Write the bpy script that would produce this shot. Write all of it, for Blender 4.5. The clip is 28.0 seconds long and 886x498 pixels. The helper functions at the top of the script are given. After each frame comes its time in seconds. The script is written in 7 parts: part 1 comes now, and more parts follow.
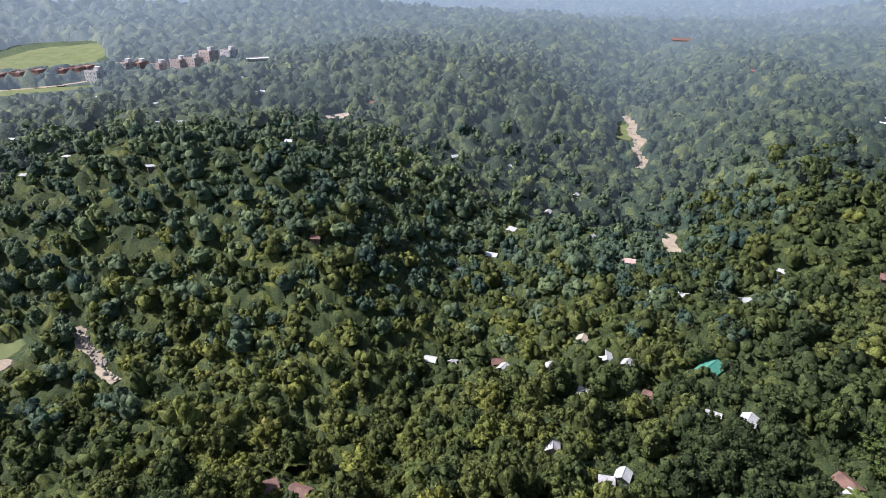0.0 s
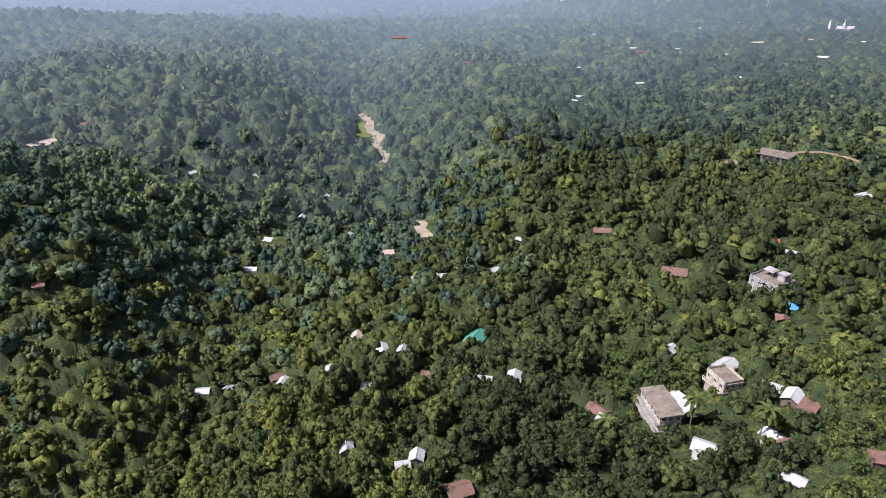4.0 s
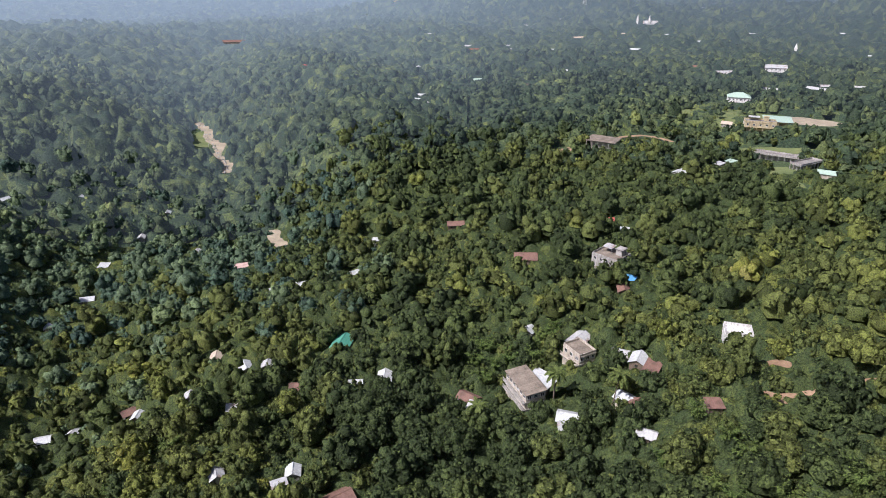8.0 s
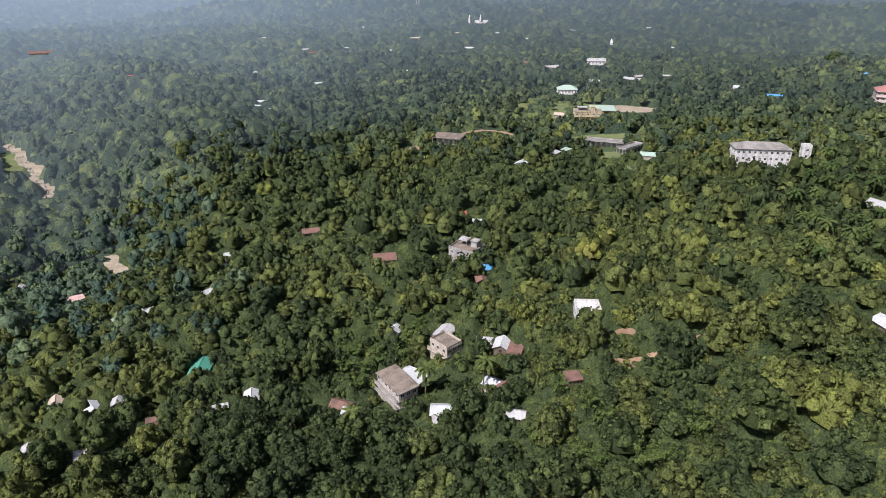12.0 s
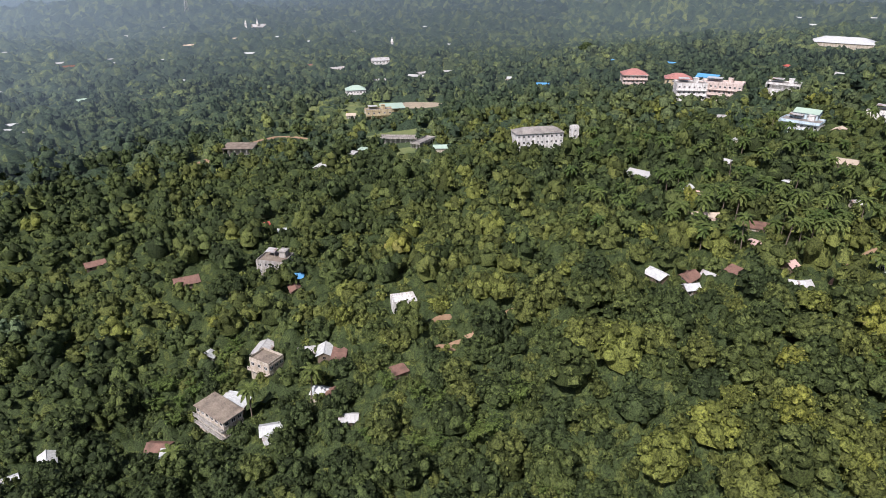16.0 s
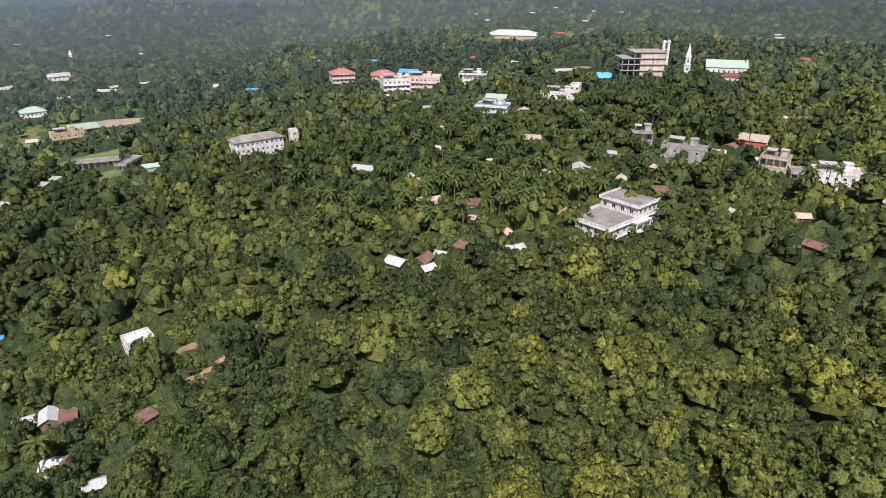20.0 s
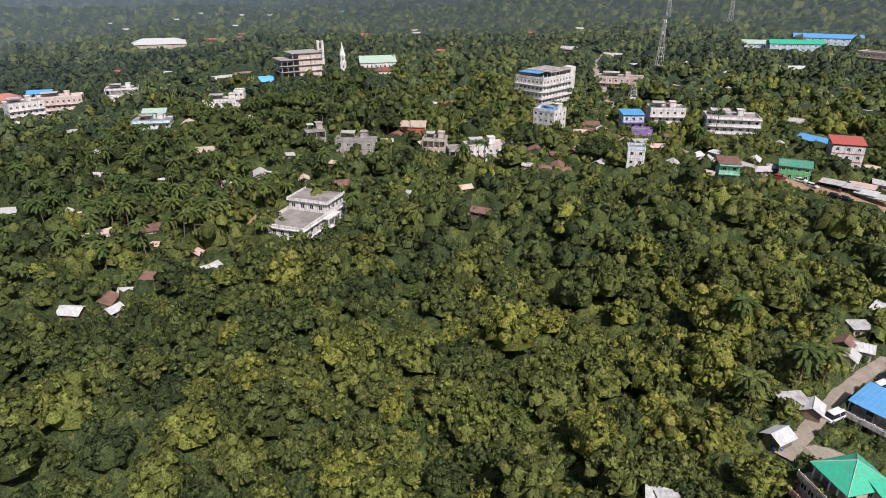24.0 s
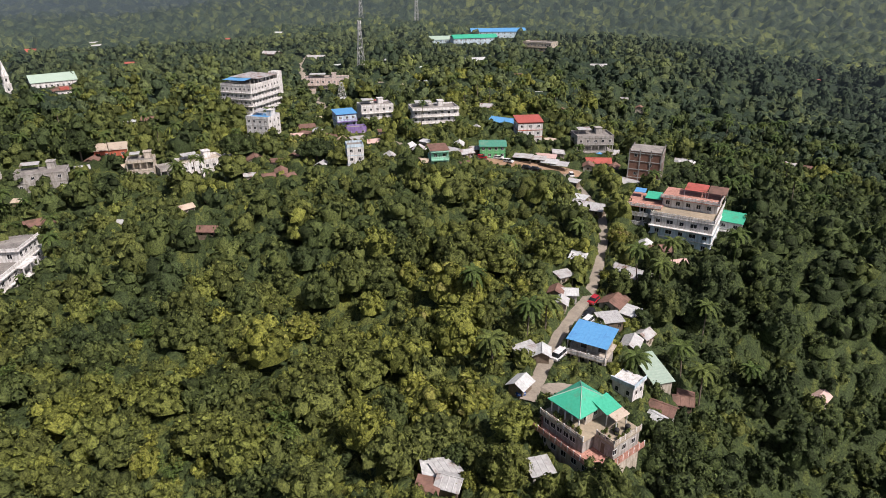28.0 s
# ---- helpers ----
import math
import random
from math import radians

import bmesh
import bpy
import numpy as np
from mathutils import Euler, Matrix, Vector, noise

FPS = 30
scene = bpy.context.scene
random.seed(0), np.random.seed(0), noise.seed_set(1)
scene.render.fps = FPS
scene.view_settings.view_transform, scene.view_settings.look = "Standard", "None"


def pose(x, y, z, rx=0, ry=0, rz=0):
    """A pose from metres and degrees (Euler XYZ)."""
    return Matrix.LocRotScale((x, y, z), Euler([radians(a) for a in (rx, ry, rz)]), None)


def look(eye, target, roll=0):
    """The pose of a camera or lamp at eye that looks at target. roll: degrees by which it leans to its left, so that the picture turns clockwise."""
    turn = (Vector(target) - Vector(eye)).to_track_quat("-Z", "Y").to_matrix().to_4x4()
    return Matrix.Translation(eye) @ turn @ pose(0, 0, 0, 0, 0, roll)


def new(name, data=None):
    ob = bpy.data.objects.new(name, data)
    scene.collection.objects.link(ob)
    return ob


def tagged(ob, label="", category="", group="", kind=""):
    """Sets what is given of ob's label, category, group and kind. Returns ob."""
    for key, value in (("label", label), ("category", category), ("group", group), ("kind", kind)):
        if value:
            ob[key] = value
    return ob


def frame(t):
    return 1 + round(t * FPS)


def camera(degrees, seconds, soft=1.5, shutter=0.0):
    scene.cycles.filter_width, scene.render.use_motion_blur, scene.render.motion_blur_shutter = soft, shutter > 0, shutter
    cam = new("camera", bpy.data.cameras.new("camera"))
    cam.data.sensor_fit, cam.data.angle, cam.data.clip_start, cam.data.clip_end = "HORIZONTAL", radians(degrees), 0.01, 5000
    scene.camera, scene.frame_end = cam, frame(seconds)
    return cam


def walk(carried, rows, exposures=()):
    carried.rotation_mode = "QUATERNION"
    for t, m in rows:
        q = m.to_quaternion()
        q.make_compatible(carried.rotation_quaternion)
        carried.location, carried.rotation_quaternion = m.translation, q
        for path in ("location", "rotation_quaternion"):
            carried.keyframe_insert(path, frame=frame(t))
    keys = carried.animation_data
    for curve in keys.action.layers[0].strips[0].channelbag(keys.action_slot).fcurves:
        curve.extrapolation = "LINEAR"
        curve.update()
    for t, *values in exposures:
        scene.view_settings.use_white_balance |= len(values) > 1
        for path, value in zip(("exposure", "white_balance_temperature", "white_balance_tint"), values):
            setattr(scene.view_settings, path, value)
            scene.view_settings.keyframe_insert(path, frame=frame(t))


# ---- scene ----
cam = camera(68.76, 28.0, soft=0.75)

# The drone hovers at one spot and turns: seconds, heading, tilt, roll in degrees.
EYE = Vector((0.0, 0.0, 100.0))
PATH = [
    (0, -18.77, -24.66, -0.19),
    (0.5, -8.80, -24.61, -0.14),
    (1, -6.81, -24.61, -0.18),
    (1.5, -4.78, -24.60, -0.10),
    (2, -2.82, -24.58, -0.10),
    (2.5, -0.96, -24.57, -0.18),
    (3, 0.85, -24.56, -0.16),
    (3.5, 2.56, -24.54, -0.18),
    (5.5, 9.47, -24.54, -0.12),
    (6, 11.20, -24.54, -0.08),
    (6.5, 12.90, -24.53, -0.05),
    (7, 14.60, -24.51, -0.06),
    (7.5, 16.29, -24.51, -0.05),
    (8, 18.00, -24.49, -0.03),
    (8.5, 19.71, -24.48, 0.00),
    (9, 21.43, -24.46, -0.01),
    (9.5, 23.13, -24.44, -0.02),
    (10, 24.86, -24.41, 0.05),
    (10.5, 26.57, -24.39, 0.08),
    (11, 28.29, -24.38, 0.09),
    (11.5, 29.99, -24.36, 0.08),
    (12, 31.69, -24.34, 0.01),
    (12.5, 33.37, -24.33, -0.01),
    (14.5, 40.07, -24.30, -0.11),
    (15, 41.64, -24.30, -0.11),
    (15.5, 45.94, -24.27, -0.13),
    (16, 49.96, -24.23, -0.17),
    (16.5, 53.46, -24.21, -0.13),
    (17, 57.21, -24.18, -0.13),
    (17.5, 60.90, -24.18, -0.10),
    (18, 64.43, -24.13, -0.13),
    (18.5, 67.62, -24.11, -0.10),
    (19, 68.30, -24.11, -0.02),
    (19.5, 70.52, -24.10, 0.06),
    (20, 74.80, -24.06, 0.08),
    (20.5, 78.93, -24.02, 0.08),
    (21, 82.82, -24.00, 0.13),
    (21.5, 86.56, -23.96, 0.09),
    (23.5, 100.23, -23.85, -0.02),
    (24, 103.42, -23.82, -0.07),
    (24.5, 106.53, -23.79, -0.12),
    (25, 109.66, -23.77, -0.13),
    (25.5, 112.78, -23.73, -0.17),
    (26, 115.91, -23.69, -0.20),
    (26.5, 119.01, -23.66, -0.22),
    (27, 122.08, -23.63, -0.26),
    (27.5, 125.19, -23.63, -0.28),
    (28, 128.31, -23.61, -0.30),
]


def sight(heading, tilt):
    a, b = radians(heading), radians(tilt)
    return Vector((math.sin(a) * math.cos(b), math.cos(a) * math.cos(b), math.sin(b)))


walk(cam, [(t, look(EYE, EYE + sight(h, p) * 10, roll)) for t, h, p, roll in PATH],
     exposures=((0.0, 0.82, 5800, 22), (8.0, 0.6, 5850, 21), (15.0, 0.52, 6000, 20), (20.0, 0.5, 6150, 20), (25.0, 0.33, 6250, 20), (28.0, 0.38, 6400, 20)))

# ---- light ----
SUN_HEADING, SUN_HEIGHT = 258.0, 52.0
world = bpy.data.worlds.new("sky")
scene.world = world
world.use_nodes = True
wn = world.node_tree
sky = wn.nodes.new("ShaderNodeTexSky")
sky.sky_type = "NISHITA"
sky.sun_disc = False
sky.sun_elevation = radians(SUN_HEIGHT)
sky.sun_rotation = radians(SUN_HEADING)
sky.dust_density = 3.0
background = wn.nodes["Background"]
background.inputs["Strength"].default_value = 0.065
wn.links.new(sky.outputs["Color"], background.inputs["Color"])
sun = new("sun", bpy.data.lights.new("sun", "SUN"))
sun.data.energy = 4.4
sun.data.angle = radians(0.6)
sun.data.color = (1.0, 0.95, 0.86)
sun.matrix_world = look(EYE + sight(SUN_HEADING, SUN_HEIGHT) * 200, EYE)

# ---- materials ----
def nodes_of(name):
    m = bpy.data.materials.new(name)
    m.use_nodes = True
    nt = m.node_tree
    return m, nt, nt.nodes["Principled BSDF"]


def add(nt, kind, **values):
    n = nt.nodes.new(kind)
    for key, value in values.items():
        n.inputs[key].default_value = value
    return n


def ramp(nt, source, stops):
    n = nt.nodes.new("ShaderNodeValToRGB")
    e = n.color_ramp.elements
    while len(e) < len(stops):
        e.new(0.5)
    for item, (pos, col) in zip(e, stops):
        item.position, item.color = pos, (*col, 1)
    nt.links.new(source, n.inputs["Fac"])
    return n.outputs["Color"]


def noise_out(nt, scale, detail=4.0, rough=0.6, coord="Object"):
    c = nt.nodes.new("ShaderNodeTexCoord")
    n = add(nt, "ShaderNodeTexNoise", Scale=scale, Detail=detail, Roughness=rough)
    nt.links.new(c.outputs[coord], n.inputs["Vector"])
    return n.outputs["Fac"]


def math_node(nt, op, a, b):
    n = nt.nodes.new("ShaderNodeMath")
    n.operation = op
    for i, v in enumerate((a, b)):
        if isinstance(v, (int, float)):
            n.inputs[i].default_value = v
        else:
            nt.links.new(v, n.inputs[i])
    return n.outputs[0]


def times_value(nt, colour, value):
    n = nt.nodes.new("ShaderNodeMix")
    n.data_type, n.blend_type = "RGBA", "MULTIPLY"
    n.inputs["Factor"].default_value = 1.0
    nt.links.new(colour, n.inputs[6])
    nt.links.new(value, n.inputs[7])
    return n.outputs[2]


def foliage(name, stops, gloss=0.6, thin=0.25, relief=0.9, leaf=1.0, speck=0.56):
    """Leaves: a tint for each tree and tuft, with finer leaf-scale mottling and relief in world metres."""
    m, nt, b = nodes_of(name)
    info = nt.nodes.new("ShaderNodeObjectInfo")
    att = nt.nodes.new("ShaderNodeAttribute")
    att.attribute_name = "tint"
    geo = nt.nodes.new("ShaderNodeNewGeometry")
    fine = add(nt, "ShaderNodeTexNoise", Scale=2.2 / leaf, Detail=2.0, Roughness=0.75)
    nt.links.new(geo.outputs["Position"], fine.inputs["Vector"])
    single = math_node(nt, "LESS_THAN", att.outputs["Fac"], 0.005)
    base = math_node(nt, "ADD", att.outputs["Fac"], math_node(nt, "MULTIPLY", math_node(nt, "ADD", 0.08, math_node(nt, "MULTIPLY", info.outputs["Random"], 0.78)), single))
    jit = math_node(nt, "ADD", base, math_node(nt, "MULTIPLY", math_node(nt, "SUBTRACT", geo.outputs["Random Per Island"], 0.5), 0.2))
    col = ramp(nt, jit, stops)
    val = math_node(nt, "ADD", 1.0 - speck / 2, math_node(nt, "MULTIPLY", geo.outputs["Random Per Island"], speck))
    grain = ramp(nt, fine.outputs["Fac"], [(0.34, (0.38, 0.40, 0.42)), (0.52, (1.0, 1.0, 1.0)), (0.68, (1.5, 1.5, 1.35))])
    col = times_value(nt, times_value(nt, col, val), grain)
    nt.links.new(col, b.inputs["Base Color"])
    bump = add(nt, "ShaderNodeBump", Strength=relief, Distance=0.45 * leaf)
    nt.links.new(fine.outputs["Fac"], bump.inputs["Height"])
    nt.links.new(bump.outputs["Normal"], b.inputs["Normal"])
    b.inputs["Roughness"].default_value = gloss
    b.inputs["Specular IOR Level"].default_value = 0.1
    if thin:
        t = nt.nodes.new("ShaderNodeBsdfTranslucent")
        nt.links.new(col, t.inputs["Color"])
        mix = nt.nodes.new("ShaderNodeMixShader")
        mix.inputs["Fac"].default_value = thin
        nt.links.new(b.outputs[0], mix.inputs[1])
        nt.links.new(t.outputs[0], mix.inputs[2])
        nt.links.new(mix.outputs[0], nt.nodes["Material Output"].inputs["Surface"])
    return m


LEAF_STOPS = [(0.0, (0.036, 0.064, 0.026)), (0.22, (0.054, 0.090, 0.030)), (0.5, (0.086, 0.124, 0.036)),
              (0.74, (0.116, 0.165, 0.040)), (0.92, (0.156, 0.204, 0.042)), (0.97, (0.132, 0.148, 0.060)), (1.0, (0.17, 0.14, 0.07))]
LEAF_STOPS = [(p, (r * 1.32, g * 1.05, b * 1.06)) for p, (r, g, b) in LEAF_STOPS]
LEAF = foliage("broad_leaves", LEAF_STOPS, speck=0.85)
# valley haze painted into the leaf colour: stops lifted and blued
LEAF_HAZED = foliage("hazed_valley_leaves", [(p, (r * 0.86 + 0.018, g * 0.98 + 0.032, b * 1.2 + 0.042)) for p, (r, g, b) in LEAF_STOPS[:5]], leaf=1.3, speck=0.5)
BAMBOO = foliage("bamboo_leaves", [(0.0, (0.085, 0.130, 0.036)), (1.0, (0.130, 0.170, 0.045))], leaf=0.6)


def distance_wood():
    """The backdrop of far wooded hills, and hill trees before it, with haze painted in as glow and faded leaf colour:
    paler the farther they lie, most of all to the west.
    """
    # leaf stops darkened for crown self-shade and blued for haze
    m = foliage("haze_glow_hills", [(p, (r * 0.62, g * 0.69, b * 1.0)) for p, (r, g, b) in LEAF_STOPS[:5]], thin=0.0, leaf=2.2, relief=0.8)
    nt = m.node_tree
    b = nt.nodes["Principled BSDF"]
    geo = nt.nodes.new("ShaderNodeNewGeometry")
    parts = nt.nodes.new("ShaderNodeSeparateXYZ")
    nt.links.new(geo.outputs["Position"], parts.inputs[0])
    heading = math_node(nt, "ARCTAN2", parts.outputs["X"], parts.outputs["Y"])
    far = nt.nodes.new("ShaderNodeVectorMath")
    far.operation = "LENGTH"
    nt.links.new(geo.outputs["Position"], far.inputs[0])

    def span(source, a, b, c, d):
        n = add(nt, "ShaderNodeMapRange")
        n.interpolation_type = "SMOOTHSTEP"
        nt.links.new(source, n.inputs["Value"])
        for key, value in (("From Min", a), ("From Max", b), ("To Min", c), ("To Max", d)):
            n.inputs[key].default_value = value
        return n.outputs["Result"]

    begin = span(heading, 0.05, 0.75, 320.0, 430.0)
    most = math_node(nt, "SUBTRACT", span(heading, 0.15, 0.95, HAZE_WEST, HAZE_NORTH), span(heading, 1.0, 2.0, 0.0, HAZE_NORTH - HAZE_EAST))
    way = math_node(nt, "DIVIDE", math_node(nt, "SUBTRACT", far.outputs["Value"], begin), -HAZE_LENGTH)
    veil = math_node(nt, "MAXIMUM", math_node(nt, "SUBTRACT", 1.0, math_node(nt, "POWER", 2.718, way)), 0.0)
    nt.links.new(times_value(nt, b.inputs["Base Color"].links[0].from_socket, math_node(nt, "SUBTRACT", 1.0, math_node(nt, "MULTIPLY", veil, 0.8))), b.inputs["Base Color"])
    # haze colour given off as emission, growing with the veil
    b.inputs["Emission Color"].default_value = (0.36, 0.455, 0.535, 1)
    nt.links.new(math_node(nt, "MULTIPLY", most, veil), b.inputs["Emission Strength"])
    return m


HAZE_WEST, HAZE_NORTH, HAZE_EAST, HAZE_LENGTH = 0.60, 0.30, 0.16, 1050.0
HAZED_WOOD = distance_wood()
PALM = foliage("palm_fronds", [(0.0, (0.064, 0.100, 0.028)), (1.0, (0.118, 0.145, 0.042))], gloss=0.4)


def surface(name, a, b, scale=1.0, rough=0.8, metal=0.0, bump=0.2, fine=8.0, coord="Object"):
    """Two colours mixed by broad stains and fine grain, with a slight relief."""
    m, nt, bs = nodes_of(name)
    broad = noise_out(nt, scale, 5.0, 0.65, coord)
    grain = noise_out(nt, scale * fine, 3.0, 0.7, coord)
    both = math_node(nt, "ADD", math_node(nt, "MULTIPLY", broad, 0.7), math_node(nt, "MULTIPLY", grain, 0.3))
    col = ramp(nt, both, [(0.34, a), (0.64, b)])
    if "plaster" in name or "cement" in name or "paint" in name:
        c = nt.nodes.new("ShaderNodeTexCoord")
        stretch = add(nt, "ShaderNodeMapping", Scale=(1.0, 1.0, 0.12))
        streak = add(nt, "ShaderNodeTexNoise", Scale=1.6, Detail=4.0, Roughness=0.7)
        nt.links.new(c.outputs["Object"], stretch.inputs["Vector"])
        nt.links.new(stretch.outputs["Vector"], streak.inputs["Vector"])
        col = times_value(nt, col, ramp(nt, streak.outputs["Fac"], [(0.36, (0.58, 0.55, 0.51)), (0.55, (1.0, 1.0, 1.0))]))
    nt.links.new(col, bs.inputs["Base Color"])
    bs.inputs["Roughness"].default_value, bs.inputs["Metallic"].default_value = rough, metal
    bs.inputs["Specular IOR Level"].default_value = 0.3
    if bump:
        bm_ = add(nt, "ShaderNodeBump", Strength=bump, Distance=0.05)
        nt.links.new(grain, bm_.inputs["Height"])
        nt.links.new(bm_.outputs["Normal"], bs.inputs["Normal"])
    return m


def forest_floor():
    """Ground under the trees: leafy undergrowth with patches of litter and soil."""
    m, nt, b = nodes_of("forest_floor")
    geo = nt.nodes.new("ShaderNodeNewGeometry")
    outs = []
    for scale, detail in ((0.05, 4.0), (0.9, 4.0), (3.0, 2.0)):
        n = add(nt, "ShaderNodeTexNoise", Scale=scale, Detail=detail, Roughness=0.7)
        nt.links.new(geo.outputs["Position"], n.inputs["Vector"])
        outs.append(n.outputs["Fac"])
    both = math_node(nt, "ADD", math_node(nt, "MULTIPLY", outs[0], 0.45), math_node(nt, "MULTIPLY", outs[1], 0.55))
    col = ramp(nt, both, [(0.36, (0.020, 0.038, 0.014)), (0.5, (0.052, 0.085, 0.026)), (0.62, (0.085, 0.115, 0.034)), (0.72, (0.13, 0.10, 0.055))])
    grain = ramp(nt, outs[2], [(0.36, (0.35, 0.35, 0.35)), (0.55, (1.0, 1.0, 1.0)), (0.7, (1.5, 1.5, 1.4))])
    nt.links.new(times_value(nt, col, grain), b.inputs["Base Color"])
    b.inputs["Roughness"].default_value = 0.95
    bump = add(nt, "ShaderNodeBump", Strength=1.0, Distance=0.8)
    nt.links.new(outs[1], bump.inputs["Height"])
    nt.links.new(bump.outputs["Normal"], b.inputs["Normal"])
    return m


GROUND = forest_floor()


def tin(name, a, b, rust=(0.16, 0.07, 0.035), amount=0.35, rough=0.5):
    """Corrugated sheet: ribs as fine relief, faded paint or zinc, rust in streaks."""
    m, nt, bs = nodes_of(name)
    c = nt.nodes.new("ShaderNodeTexCoord")
    wave = add(nt, "ShaderNodeTexWave", Scale=1.6, Distortion=0.0)
    nt.links.new(c.outputs["Object"], wave.inputs["Vector"])
    stain = noise_out(nt, 0.45, 5.0, 0.7)
    info = nt.nodes.new("ShaderNodeObjectInfo")
    col = ramp(nt, noise_out(nt, 1.7, 3.0, 0.6), [(0.3, a), (0.7, b)])
    mix = nt.nodes.new("ShaderNodeMix")
    mix.data_type = "RGBA"
    fac = ramp(nt, math_node(nt, "ADD", stain, math_node(nt, "MULTIPLY", info.outputs["Random"], 0.12)), [(0.72 - amount * 0.4, (0, 0, 0)), (0.86 - amount * 0.3, (1, 1, 1))])
    nt.links.new(fac, mix.inputs["Factor"])
    nt.links.new(col, mix.inputs[6])
    mix.inputs[7].default_value = (*rust, 1)
    nt.links.new(mix.outputs[2], bs.inputs["Base Color"])
    bs.inputs["Roughness"].default_value = rough
    bs.inputs["Specular IOR Level"].default_value = 0.35
    bump = add(nt, "ShaderNodeBump", Strength=0.35, Distance=0.03)
    nt.links.new(wave.outputs["Fac"], bump.inputs["Height"])
    nt.links.new(bump.outputs["Normal"], bs.inputs["Normal"])
    return m


TIN_WHITE = tin("bright_zinc_sheet", (0.34, 0.35, 0.34), (0.54, 0.55, 0.54), amount=0.12)
TIN_GREY = tin("weathered_zinc_sheet", (0.30, 0.30, 0.29), (0.46, 0.46, 0.45), amount=0.35)
TIN_RUST = tin("rusty_tin_sheet", (0.14, 0.078, 0.058), (0.22, 0.125, 0.095), (0.10, 0.062, 0.045), 0.5, 0.75)
TIN_RED = tin("red_painted_sheet", (0.34, 0.075, 0.06), (0.43, 0.12, 0.09), amount=0.3)
ROOF_TILE = tin("faded_red_sheet", (0.30, 0.13, 0.11), (0.42, 0.20, 0.17), (0.20, 0.10, 0.08), 0.4)
TIN_BLUE = tin("blue_painted_sheet", (0.075, 0.25, 0.48), (0.11, 0.31, 0.54), (0.06, 0.18, 0.38), 0.15)
TIN_GREEN = tin("green_painted_sheet", (0.03, 0.33, 0.20), (0.05, 0.40, 0.25), (0.10, 0.22, 0.14), 0.15)
TIN_PALE = tin("pale_green_sheet", (0.29, 0.39, 0.31), (0.37, 0.46, 0.38), (0.24, 0.32, 0.22), 0.2)
TIN_TEAL = tin("dark_green_sheet", (0.05, 0.20, 0.14), (0.08, 0.27, 0.19), (0.2, 0.24, 0.18), 0.25)
TIN_TAN = tin("tan_dusty_sheet", (0.40, 0.33, 0.25), (0.50, 0.42, 0.33), amount=0.3)
TIN_PINK = tin("pinkish_faded_sheet", (0.45, 0.30, 0.26), (0.55, 0.40, 0.35), amount=0.25)
WHITE = surface("white_plaster", (0.50, 0.49, 0.47), (0.74, 0.73, 0.71), 0.35, 0.85, bump=0.1)
CREAM = surface("cream_plaster", (0.34, 0.30, 0.24), (0.54, 0.48, 0.40), 0.35, 0.85, bump=0.1)
GREY = surface("bare_cement", (0.24, 0.23, 0.21), (0.42, 0.40, 0.37), 0.4, 0.9, bump=0.3)
ROOF_BROWN = surface("weathered_brown_concrete", (0.10, 0.08, 0.062), (0.27, 0.225, 0.175), 0.3, 0.95, bump=0.3)
STAIN = surface("weathered_roof_concrete", (0.12, 0.11, 0.10), (0.30, 0.28, 0.25), 0.25, 0.95, bump=0.3)
PINK = surface("pink_plaster", (0.48, 0.40, 0.36), (0.64, 0.54, 0.49), 0.3, 0.85, bump=0.1)
SALMON = surface("salmon_paint", (0.36, 0.18, 0.135), (0.50, 0.27, 0.21), 0.4, 0.8, bump=0.1)
PALEBLUE = surface("pale_blue_plaster", (0.42, 0.53, 0.60), (0.56, 0.67, 0.73), 0.4, 0.85, bump=0.1)
MINT = surface("mint_green_plaster", (0.22, 0.50, 0.38), (0.32, 0.60, 0.46), 0.4, 0.85, bump=0.1)
LIME = surface("bright_green_plaster", (0.10, 0.38, 0.16), (0.16, 0.46, 0.20), 0.4, 0.85, bump=0.1)
PURPLE = surface("purple_paint", (0.20, 0.14, 0.34), (0.28, 0.20, 0.42), 0.5, 0.8, bump=0.1)
OCHRE = surface("ochre_plaster", (0.40, 0.33, 0.20), (0.52, 0.44, 0.28), 0.5, 0.85, bump=0.1)
REDWALL = surface("red_plaster", (0.42, 0.10, 0.06), (0.50, 0.14, 0.08), 0.5, 0.85, bump=0.1)
BRICK = surface("red_brown_brick", (0.16, 0.085, 0.06), (0.25, 0.14, 0.10), 0.8, 0.9, bump=0.4)
WOOD = surface("grey_timber", (0.10, 0.075, 0.055), (0.20, 0.155, 0.115), 1.2, 0.9, bump=0.3)
DARK = surface("dark_window_glass", (0.012, 0.014, 0.016), (0.030, 0.034, 0.038), 0.8, 0.15, bump=0.0)
METAL = surface("galvanised_steel", (0.38, 0.38, 0.38), (0.55, 0.55, 0.55), 1.0, 0.45, 0.6, bump=0.0)
REDSTEEL = surface("red_painted_steel", (0.45, 0.06, 0.04), (0.55, 0.10, 0.06), 1.0, 0.5, bump=0.0)
TARP = surface("blue_tarpaulin", (0.06, 0.32, 0.62), (0.14, 0.45, 0.75), 0.6, 0.6, bump=0.5)
ROAD = surface("worn_pale_asphalt", (0.19, 0.165, 0.13), (0.31, 0.27, 0.215), 0.3, 0.95, bump=0.3)
DIRT = surface("red_brown_earth", (0.19, 0.118, 0.068), (0.33, 0.225, 0.145), 0.15, 0.95, bump=0.5)
